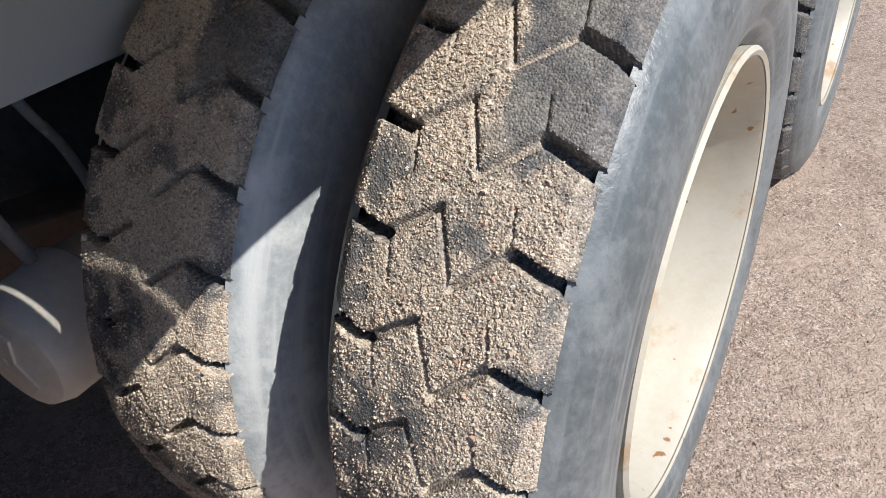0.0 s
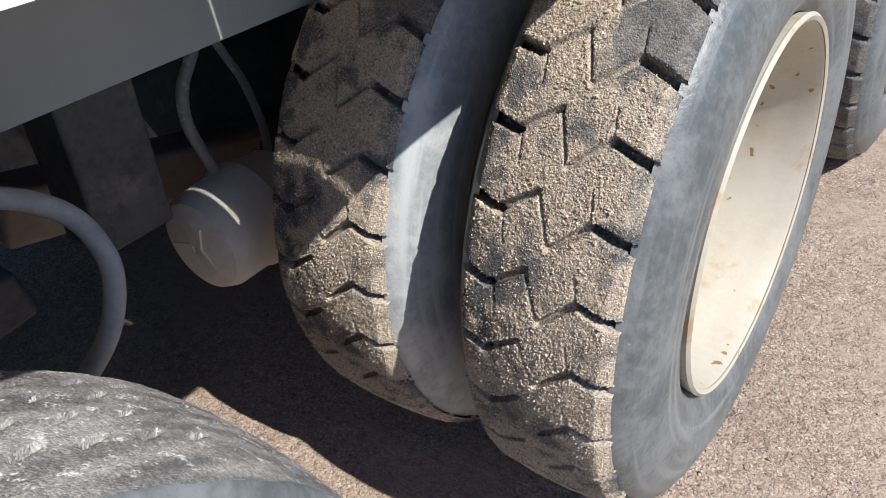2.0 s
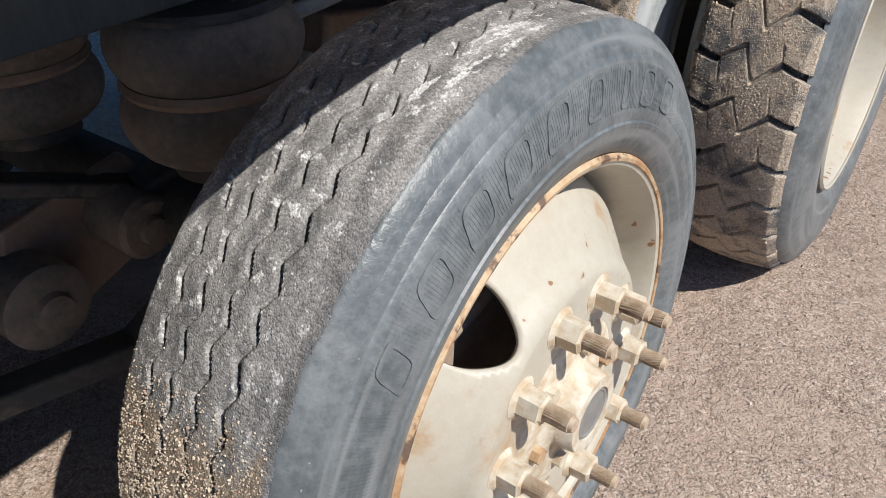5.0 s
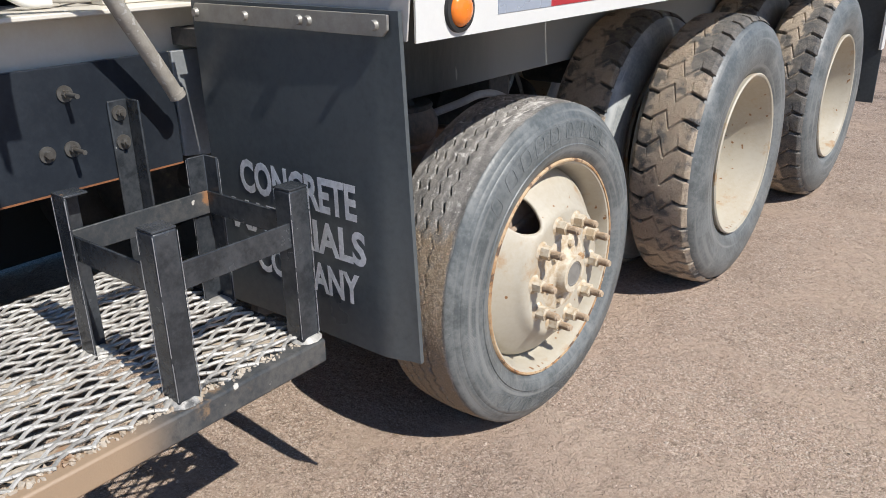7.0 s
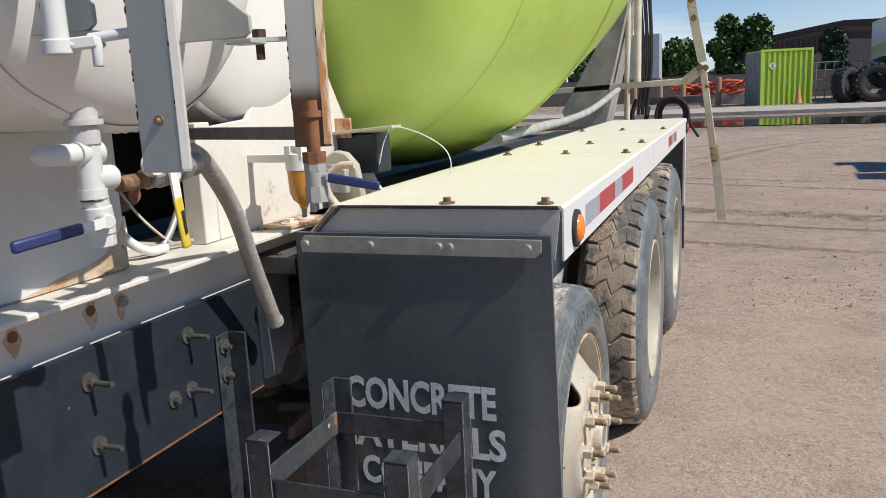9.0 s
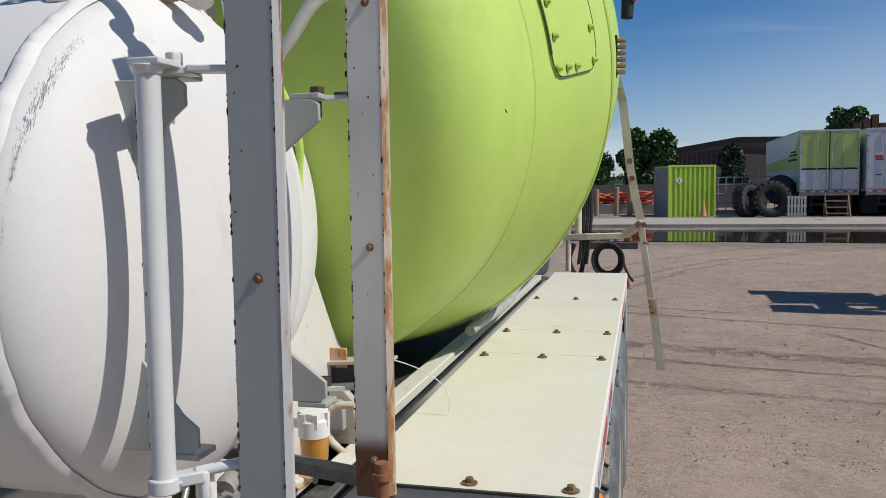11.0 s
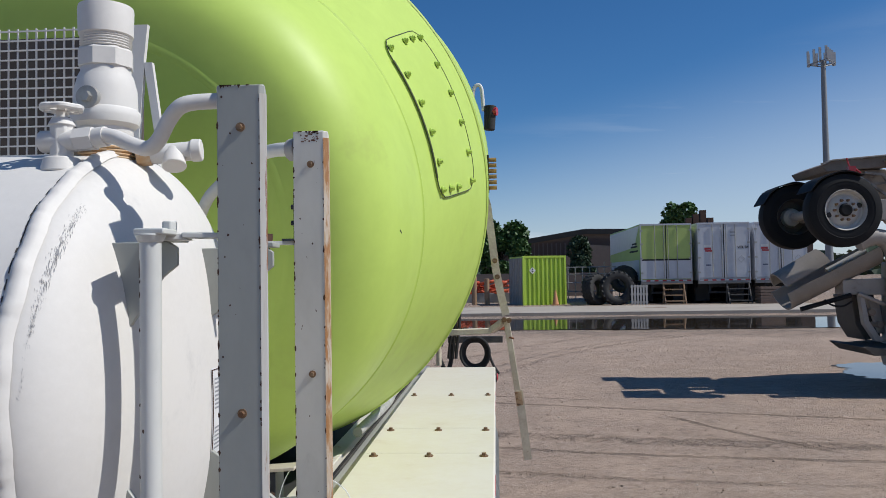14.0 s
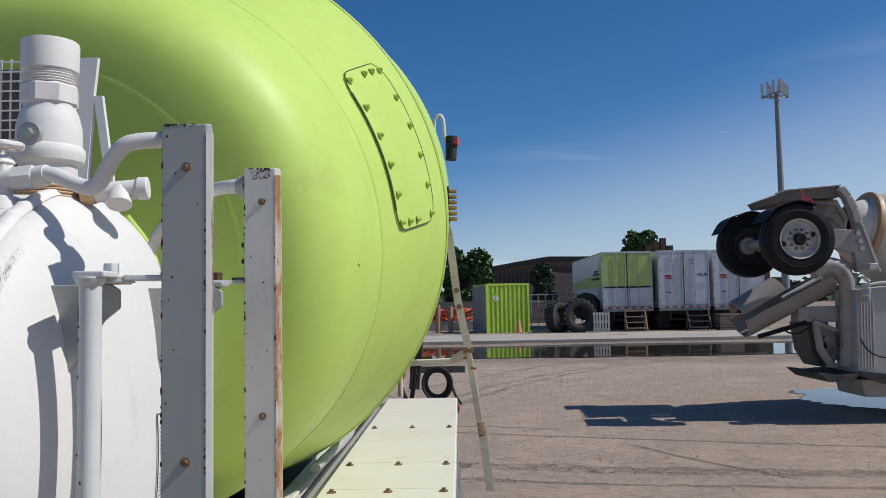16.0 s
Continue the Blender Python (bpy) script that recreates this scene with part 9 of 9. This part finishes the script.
# ---- the other mixer truck ----
def other_mixer():
    t = thing("parked_mixer_truck", "dusty white mixer truck with its rear axle raised", "mixer truck", at=(7.5, 10.2, 0.25))

    def wheel(x, y, z, front):
        me = Mesher()
        m = Matrix.Translation((x, y, z)) @ Matrix.Rotation(radians(-90), 4, "Z")
        me.lathe([(0.13, 0.29), (0.145, 0.36), (0.142, 0.40), (0.146, 0.405), (0.14, 0.44), (0.115, 0.510), (0.05, 0.530), (-0.05, 0.530), (-0.115, 0.510), (-0.14, 0.44), (-0.145, 0.36), (-0.13, 0.29)], 64, m, close=True)
        ty = solid("tyre", me, M["tyreblack"], t, "black tyre")
        me = Mesher()
        if front:
            me.lathe([(0.135, 0.295), (0.145, 0.29), (0.12, 0.275), (0.06, 0.262), (0.045, 0.23), (0.075, 0.19), (0.085, 0.165), (0.085, 0.11), (0.10, 0.10), (0.13, 0.085)], 48, m)
        else:
            me.lathe([(0.135, 0.295), (0.145, 0.29), (0.10, 0.27), (-0.08, 0.255), (-0.10, 0.12)], 48, m)
        solid("rim", me, M["rimgrey"] if front else M["rimdark"], ty, "pale grey disc wheel" if front else "dark dished wheel")
        me = Mesher()
        if front:
            me.lathe([(0.12, 0.095), (0.15, 0.085), (0.165, 0.07), (0.16, 0.001)], 32, m)
        else:
            me.lathe([(-0.10, 0.16), (0.0, 0.14), (0.03, 0.09), (0.06, 0.08), (0.06, 0.001)], 32, m)
        solid("hub", me, M["tyreblack" if front else "rimgrey"], ty, "black hub" if front else "grey hub")
        if front:
            for k in range(10):
                a = 2 * math.pi * k / 10
                me = Mesher()
                c = m @ Vector((0.085, 0.143 * math.cos(a), 0.143 * math.sin(a)))
                me.cyl(c, c + Vector((0, -0.045, 0)), 0.022, 0.018, n=6)
                solid("wheel_nut", me, M["bolt"], ty)
            for k in range(2):
                a = math.pi * k + 0.3
                me = Mesher()
                c = m @ Vector((0.062, 0.222 * math.cos(a), 0.222 * math.sin(a)))
                me.cyl(c, c + Vector((0, -0.012, 0)), 0.038, n=20)
                solid("hand_hole", me, M["dark"], ty)
    wheel(5.09, 9.2, 2.79, True)
    wheel(4.98, 10.8, 2.81, False)

    def slab(name, poly, y0, y1, m, label="", bevel=0.01):
        me = Mesher()
        me.plate(poly, 1, y0, y1)
        return solid(name, me, M[m], t, label, bevel=bevel)
    # rubber guards over the raised wheels
    for x, z, y0, y1, a0, a1 in ((5.09, 2.79, 9.05, 9.6, 62, 150), (4.98, 2.81, 10.6, 11.1, 62, 158)):
        me = Mesher()
        n = 14
        angs = [radians(a0 + (a1 - a0) * k / n) for k in range(n + 1)]
        arc = [(x + (0.568 + 0.008 * math.sin(9 * q)) * math.cos(q), z + (0.560 + 0.008 * math.sin(9 * q)) * math.sin(q)) for q in angs]
        inn = [(x + 0.55 * math.cos(q), z + 0.545 * math.sin(q)) for q in angs]
        me.plate(arc + inn[::-1], 1, y0, y1)
        solid("wheel_guard", me, M["tyreblack"], t, "black rubber wheel guard")
    me = Mesher()
    me.beam((4.98, 10.6, 2.80), (5.35, 10.2, 2.86), 0.12, 0.14)
    me.cyl((4.98, 10.72, 2.81), (5.00, 10.2, 2.81), 0.07, n=14)
    solid("axle_arm", me, M["dustywhite"], t, "dusty axle arm", bevel=0.01)
    me = Mesher()
    me.cyl((5.09, 9.3, 2.79), (5.10, 10.7, 2.79), 0.09, n=16)
    solid("axle_beam", me, M["dustybrown"], t)
    slab("hopper_top", [(5.05, 3.52), (5.19, 3.58), (6.03, 3.64), (6.08, 3.58), (6.02, 3.47), (5.63, 3.455), (5.12, 3.42)], 9.75, 11.0, "hoppersheet", "grey-brown worn hopper sheet")
    slab("hopper_lip", [(5.03, 3.55), (5.19, 3.60), (6.03, 3.66), (6.03, 3.64), (5.19, 3.58), (5.05, 3.52)], 9.70, 9.76, "dustywhite", "bent pale lip", 0.003)
    slab("hopper_body", [(5.50, 3.45), (6.05, 3.46), (6.20, 3.16), (6.16, 2.95), (5.80, 2.70), (5.62, 3.2)], 9.9, 11.0, "dustybrown", "dusty brown hopper")
    for pts in ([(5.70, 3.40), (5.98, 3.36), (6.10, 3.10)], [(5.62, 3.34), (5.85, 3.18), (6.05, 3.02)], [(5.75, 3.22), (6.02, 3.24), (6.10, 3.2)]):
        me = Mesher()
        for p, q in zip(pts, pts[1:]):
            me.beam((p[0], 9.82, p[1]), (q[0], 9.80, q[1]), 0.05, 0.035)
        solid("hopper_brace", me, M["dustywhite"], t)
    me = Mesher()
    collar = [(6.00, 3.60), (6.10, 3.45), (6.18, 3.26), (6.23, 3.04), (6.24, 2.9)]
    for p, q in zip(collar, collar[1:]):
        me.beam((p[0], 9.70, p[1]), (q[0], 9.70, q[1]), 0.11, 0.16, up=(0, 1, 0))
    solid("collar_band", me, M["dustywhite"], t, "curved dusty collar band", bevel=0.01)
    slab("side_frame", [(5.70, 2.96), (6.06, 2.93), (6.12, 3.05), (6.17, 2.98), (6.38, 2.31), (6.06, 2.30), (6.03, 2.60), (5.72, 2.66)], 9.40, 9.52, "dustywhite", "dusty white side frame")
    slab("frame_edge", [(6.13, 3.06), (6.17, 3.0), (6.39, 2.30), (6.36, 2.30), (6.15, 2.95), (6.11, 3.04)], 9.36, 9.40, "rimgrey", "pale frame edge", 0.003)
    for x, z in ((6.08, 2.88), (6.11, 2.76), (6.13, 2.65)):
        me = Mesher()
        me.cyl((x, 9.40, z), (x, 9.36, z), 0.035, n=12)
        solid("pivot_pin", me, M["rimgrey"], t)
    # goose-neck arm
    me = Mesher()
    me.sweep([(x, 9.5, z) for x, z in ((5.42, 2.32), (5.56, 2.39), (5.71, 2.41), (5.84, 2.35), (5.93, 2.20), (5.945, 2.0), (5.935, 1.6), (5.925, 1.19), (5.89, 0.90))], 0.125, 12, smooth=4)
    solid("gooseneck_arm", me, M["dustywhite"], t, "dusty white goose-neck arm")
    slab("cross_beam", [(5.24, 1.57), (5.86, 1.56), (5.86, 1.80), (5.24, 1.79)], 9.6, 9.9, "dustywhite", "dusty cross beam")
    # chute: open trough and the folded section on it
    def trough(a, b, r, name, m, label, flip):
        me = Mesher()
        a, b = Vector(a), Vector(b)
        dd = (b - a).normalized()
        u = Vector((0, 1, 0))
        w = dd.cross(u)
        if w.z > 0:
            w = -w
        rows = [[p + u * rr * math.cos(q) * 1.25 + w * rr * math.sin(q) * flip for q in [math.pi * k / 16 for k in range(17)]] for p in (a, b) for rr in (r, r - 0.025)]
        k = 17
        f = []
        for i in range(16):
            f += [(i, i + 1, 2 * k + i + 1, 2 * k + i), (k + i, 3 * k + i, 3 * k + i + 1, k + i + 1), (i, k + i, k + i + 1, i + 1), (2 * k + i, 2 * k + i + 1, 3 * k + i + 1, 3 * k + i)]
        f += [(0, 2 * k, 3 * k, k), (16, k + 16, 3 * k + 16, 2 * k + 16)]
        me.add([v for row in rows for v in row], f)
        return solid(name, me, M[m], t, label)
    trough((5.74, 9.85, 2.27), (4.40, 9.85, 1.60), 0.29, "chute", "dustychute", "dusty concrete-stained chute trough", 1)
    trough((5.0, 9.70, 2.06), (4.36, 9.70, 1.70), 0.22, "folded_chute", "dustychute", "pale folded chute section", -1)
    me = Mesher()
    me.cyl((4.62, 9.6, 1.36), (5.35, 9.6, 1.56), 0.035, n=12)
    solid("chute_ram", me, M["tyreblack"], t, "black chute ram")
    me = Mesher()
    me.cyl((5.05, 9.7, 1.92), (5.62, 9.7, 2.22), 0.045, n=12)
    solid("chute_ram", me, M["rimgrey"], t, "grey chute ram")
    me = Mesher()
    me.cyl((5.43, 9.55, 1.585), (5.80, 9.55, 1.42), 0.03, n=12)
    solid("stay_rod", me, M["dustywhite"], t)
    me = Mesher()
    me.sweep([(4.95, 9.55, 1.50), (5.05, 9.55, 1.42), (5.20, 9.55, 1.40), (5.34, 9.55, 1.47)], 0.014, 8)
    solid("sagging_hose", me, M["tyreblack"], t)
    # tail casting with gaps
    slab("tail_bracket", [(5.45, 1.56), (5.52, 1.56), (5.58, 1.18), (5.72, 0.95), (5.95, 0.92), (5.95, 0.86), (5.66, 0.88), (5.50, 1.14)], 9.55, 9.66, "dustywhite", "dusty tail bracket")
    slab("tail_web", [(5.62, 1.50), (5.80, 1.42), (5.88, 0.98), (5.80, 0.98), (5.72, 1.2)], 9.70, 9.8, "dustywhite")
    slab("tail_casting", [(5.50, 1.55), (5.84, 1.55), (5.92, 0.90), (5.70, 0.86), (5.56, 1.1)], 9.95, 10.6, "rimdark", "dark grimy casting")
    for x, z in ((5.66, 1.30), (5.78, 1.12)):
        me = Mesher()
        me.cyl((x, 9.85, z), (x, 9.62, z), 0.055, 0.05, 16)
        solid("pivot_boss", me, M["dustybrown"], t)
    # drum, ring
    me = Mesher()
    m = Matrix.Translation((6.12, 10.3, 3.10)) @ Matrix.Rotation(radians(14), 4, "Y")
    me.lathe([(0.2, 0.38), (0.26, 0.42), (0.40, 0.50), (0.44, 0.50), (0.5, 0.58), (1.5, 1.0), (2.3, 1.18), (3.6, 1.18), (4.8, 0.95), (5.0, 0.3), (5.0, 0.001)], 72, m)
    solid("drum", me, M["dustydrum"], t, "dusty white drum")
    me = Mesher()
    me.lathe([(0.46, 0.50), (0.46, 0.635), (0.50, 0.645), (0.54, 0.635), (0.54, 0.52)], 72, m)
    solid("roller_ring", me, M["ring"], t, "tan steel roller ring")
    # ribbed side fender
    slab("ribbed_fender", [(5.93, 2.04), (6.9, 2.12), (7.4, 2.0), (7.4, 0.70), (6.28, 0.70), (5.90, 0.82)], 9.22, 9.9, "dustypanel", "pale ribbed fender panel", 0.02)
    for k in range(5):
        me = Mesher()
        x = 5.96 + 0.042 * k
        me.beam((x, 9.21, 0.90), (x + 0.03, 9.21, 1.96), 0.016, 0.016)
        solid("fender_rib", me, M["rimgrey"], t)
    me = Mesher()
    me.sweep([(5.92, 9.2, 2.07), (6.3, 9.2, 2.13), (6.9, 9.2, 2.16)], 0.025, 10)
    solid("fender_rim", me, M["rimgrey"], t)
    slab("fender_foot", [(5.90, 0.86), (6.9, 0.74), (6.9, 0.68), (6.28, 0.66), (5.92, 0.78)], 9.18, 9.24, "rimdark", "dark lower edge", 0.005)
    slab("tail_box", [(5.99, 0.72), (7.0, 0.70), (7.0, 0.44), (6.05, 0.46)], 9.35, 10.2, "dustywhite", "dusty tail box", 0.02)
    slab("pipe_box", [(6.08, 2.32), (6.20, 2.33), (6.20, 2.42), (6.09, 2.41)], 9.1, 9.3, "rimgrey", "small pale box")
    for q in range(3):
        me = Mesher()
        me.sweep([(5.98, 9.16, 2.22 - 0.11 * q), (6.05, 9.12, 2.18 - 0.11 * q), (6.06, 9.12, 2.09 - 0.11 * q), (5.97, 9.14, 2.06 - 0.11 * q)], 0.022, 8)
        solid("hose_loop", me, M["rimgrey"], t)
    me = Mesher()
    me.sweep([(5.93, 9.17, 1.32), (6.02, 9.15, 1.16), (6.20, 9.15, 1.06), (6.5, 9.15, 1.02)], 0.010, 8)
    solid("loose_cable", me, M["tyreblack"], t)
    me = Mesher()
    me.box(6.3, 14.0, 9.9, 11.2, 0.95, 1.35)
    solid("chassis", me, M["under"], t)
    me = Mesher()
    me.box(11.2, 14.0, 9.2, 11.6, 0.9, 3.4)
    solid("cab", me, M["dustywhite"], t, bevel=0.1)
    for x in (8.0, 9.4, 13.0):
        for y in (9.6, 11.4):
            me = Mesher()
            me.cyl((x, y - 0.2, 0.67), (x, y + 0.2, 0.67), 0.52, n=36)
            solid("road_wheel", me, M["tyreblack"], t, bevel=0.03)
    slab("tail_flap", [(5.34, 0.82), (5.38, 0.83), (5.6, 0.80), (5.96, 0.83), (5.80, 0.72), (5.49, 0.70)], 9.2, 10.4, "rimdark", "dark rubber tail flap", 0.0)
    me = Mesher()
    me.box(5.24, 5.34, 9.28, 9.36, 3.34, 3.44)
    solid("tail_lamp", me, M["red"], t, "red tail lamp")
    me = Mesher()
    me.cyl((5.26, 9.3, 3.42), (5.22, 9.3, 3.56), 0.012, n=8)
    me.cyl((5.34, 9.3, 3.40), (5.42, 9.32, 3.34), 0.014, n=8)
    solid("lamp_stalk", me, M["red"], t)
    t.scale = (0.93, 0.93, 0.93)
    t.location = Vector((0.122, -2.475, 1.967)) * 0.07 + t.location * 0.93


M["rimdark"] = mat("dark_grimy_steel", (0.06, 0.055, 0.05), (0.11, 0.10, 0.085), 0.7, stain=6, bump=0.2)
M["dustychute"] = mat("concrete_dusted_chute", (0.30, 0.265, 0.23), (0.21, 0.18, 0.15), 0.7, stain=3, bump=0.25, dirt=(0.20, 0.165, 0.135), dirt_scale=4, dirt_from=0.58, dirt_to=0.75)
M["hoppersheet"] = mat("worn_hopper_sheet", (0.20, 0.17, 0.145), (0.13, 0.105, 0.09), 0.8, stain=5, bump=0.3)
M["dustypanel"] = mat("dusty_pale_panel", (0.42, 0.41, 0.395), (0.32, 0.305, 0.285), 0.55, stain=1.6, bump=0.12, dirt=(0.32, 0.29, 0.26), dirt_scale=2.5, dirt_from=0.58, dirt_to=0.8)
M["tyreblack"] = mat("black_tyre", (0.013, 0.0135, 0.015), (0.022, 0.023, 0.024), 0.65, bump=0.1, spec=0.15)
M["rimgrey"] = mat("pale_rim", (0.50, 0.49, 0.47), (0.38, 0.36, 0.33), 0.45, stain=9, bump=0.1)
M["dustywhite"] = mat("dusty_white_steel", (0.36, 0.335, 0.31), (0.26, 0.235, 0.21), 0.6, stain=3, bump=0.15, dirt=(0.18, 0.15, 0.125), dirt_scale=3, dirt_from=0.58, dirt_to=0.75)
M["dustybrown"] = mat("dusty_brown_steel", (0.28, 0.23, 0.19), (0.20, 0.16, 0.13), 0.75, stain=4, bump=0.2)
M["rustybrown"] = mat("rusty_brown_rubber", (0.20, 0.14, 0.11), (0.13, 0.09, 0.07), 0.8, stain=5, bump=0.2)
M["dustydrum"] = mat("dusty_white_drum", (0.62, 0.58, 0.52), (0.50, 0.46, 0.40), 0.5, stain=2, bump=0.1)
M["ring"] = mat("tan_ring", (0.42, 0.27, 0.14), None, 0.5, stain=6, bump=0.1)
other_mixer()


# ---- clutter at the yard's edge ----
def clutter():
    h = thing("hose_pile", "heap of red-orange hose behind the bollards", "hose pile", at=(-0.9, 41, 0.42))
    rnd = random.Random(9)
    for k in range(16):
        me = Mesher()
        cx, z, r = rnd.uniform(-2.2, 0.6), rnd.uniform(0.9, 1.5), rnd.uniform(0.35, 0.6)
        pts = [(cx + r * 1.5 * math.cos(a), 41 + rnd.uniform(-0.2, 0.2) + r * 0.5 * math.sin(a), z + 0.4 * r * math.sin(a + k)) for a in [2 * math.pi * q / 12 for q in range(13)]]
        me.sweep(pts, 0.06, 7, smooth=2)
        solid("coil", me, M["orangered"], h)
    me = Mesher()
    me.box(-2.9, 0.9, 40.6, 41.6, 0.42, 0.95)
    solid("stand", me, M["greyside"], h, "low grey stand", bevel=0.02)
    for k, x in enumerate((-1.95, -0.98, -0.35, -3.0, -4.2)):
        b = thing("bollard", "weathered brown steel bollard", "bollard", "bollards along the yard", at=(x, 37.5, 0.42))
        me = Mesher()
        me.cyl((x, 37.5, 0.42), (x, 37.5, 1.75 + 0.1 * (k % 2)), 0.13, n=16)
        solid("pipe", me, M["wood"], b, bevel=0.02)
    f = thing("pipe_rack", "galvanised pipe rack frames behind the tyres", "rack", at=(4.9, 44, 0.42))
    for k in range(9):
        x = 3.9 + 0.42 * k
        me = Mesher()
        me.cyl((x, 44, 0.42), (x, 44, 2.3 + 0.3 * (k > 5)), 0.03, n=8)
        solid("upright", me, M["steel"], f)
    for z in (0.9, 1.4, 1.9, 2.3):
        me = Mesher()
        me.cyl((3.7, 44, z), (7.5, 44, z), 0.028, n=8)
        solid("rail", me, M["steel"], f)
    s = thing("low_wall", "low grey block wall behind the yard", "wall", at=(0, 52, 0.42))
    me = Mesher()
    me.box(-14, 8, 52, 52.3, 0.42, 2.0)
    solid("blocks", me, M["greywall"], s)
    g = thing("grey_silo_box", "tall pale grey steel bin behind the yard", "bin", at=(-5.8, 60, 0.42))
    me = Mesher()
    me.box(-6.9, -4.8, 58, 60, 0.42, 5.2)
    solid("body", me, M["palegrey"], g, bevel=0.03)
    for x in (-6.2, -5.5):
        me = Mesher()
        me.box(x, x + 0.06, 57.96, 58, 0.5, 5.1)
        solid("seam_bar", me, M["grey"], g)
    st = thing("pallet_stack", "stack of dark timber behind the trailers", "timber stack", at=(13, 56, 0.42))
    for k in range(4):
        me = Mesher()
        me.box(12.6 + 0.46 * k, 12.97 + 0.46 * k, 50, 50.4, 0.42, 5.45 + 0.25 * (k % 3))
        solid("stack_post", me, M["chip"], st)
    bk = thing("slab_stack", "stack of rusty slabs by the trailers", "stack", at=(12.4, 35.2, 0.42))
    for k in range(6):
        me = Mesher()
        me.box(12.3, 13.4, 34.9, 35.7, 0.42 + 0.13 * k, 0.53 + 0.13 * k)
        solid("slab", me, M["rustybrown"], bk)
    pv = Mesher()
    pv.box(-60, 80, 28.6, 34.5, 0.05, 0.432)
    tagged(solid("pavement", pv, M["paleslab"]), "pale concrete apron beyond the puddle", "pavement", kind="structure")


M["orangered"] = mat("red_orange_hose", (0.55, 0.09, 0.03), (0.40, 0.06, 0.025), 0.6, bump=0.0)
M["palegrey"] = mat("pale_grey_bin", (0.42, 0.45, 0.48), None, 0.5, stain=0.7, bump=0.0)
M["paleslab"] = mat("pale_concrete", (0.40, 0.355, 0.30), (0.33, 0.29, 0.245), 0.9, amount=0.9, stain=0.6, grain=9, bump=0.2, bump_scale=40, bump_dist=0.01, dirt=(0.23, 0.185, 0.15), dirt_scale=0.8, dirt_from=0.55, dirt_to=0.72)
clutter()


# ---- loose stones on the yard ----
def loose_stones():
    rnd = random.Random(77)

    def surface(x, y):
        """The ground sheet's height between its grid points."""
        i, j = math.floor((x + 12) / 0.3), math.floor((y + 7) / 0.3)
        fx, fy = (x + 12) / 0.3 - i, (y + 7) / 0.3 - j
        h = [ground_height(-12 + 0.3 * a, -7 + 0.3 * b) for a, b in ((i, j), (i + 1, j), (i, j + 1), (i + 1, j + 1))]
        return (h[0] * (1 - fx) + h[1] * fx) * (1 - fy) + (h[2] * (1 - fx) + h[3] * fx) * fy

    places, sizes = [], []
    while len(places) < 33000:
        near = len(places) < 22000
        x, y = (rnd.uniform(-0.6, 2.4), rnd.uniform(-1.6, 4.2)) if near else (rnd.uniform(0.2, 9.0), 3.2 + 13.0 * rnd.random() ** 1.6)
        if noise.noise(Vector((x * 2.1, y * 2.1, 6.0))) + rnd.uniform(-0.35, 0.5) < 0:
            continue
        size = (0.0017 if near else 0.0050) * math.exp(rnd.gauss(0, 0.45))
        places.append((x, y, surface(x, y) + size * 0.25))
        sizes.append(size)
    ob = new("gravel", grain_mesh("gravel", places, sizes, M["stones"], 3))
    tagged(ob, "loose tan and grey gravel scattered over the dirt yard", "gravel", kind="stuff")


loose_stones()
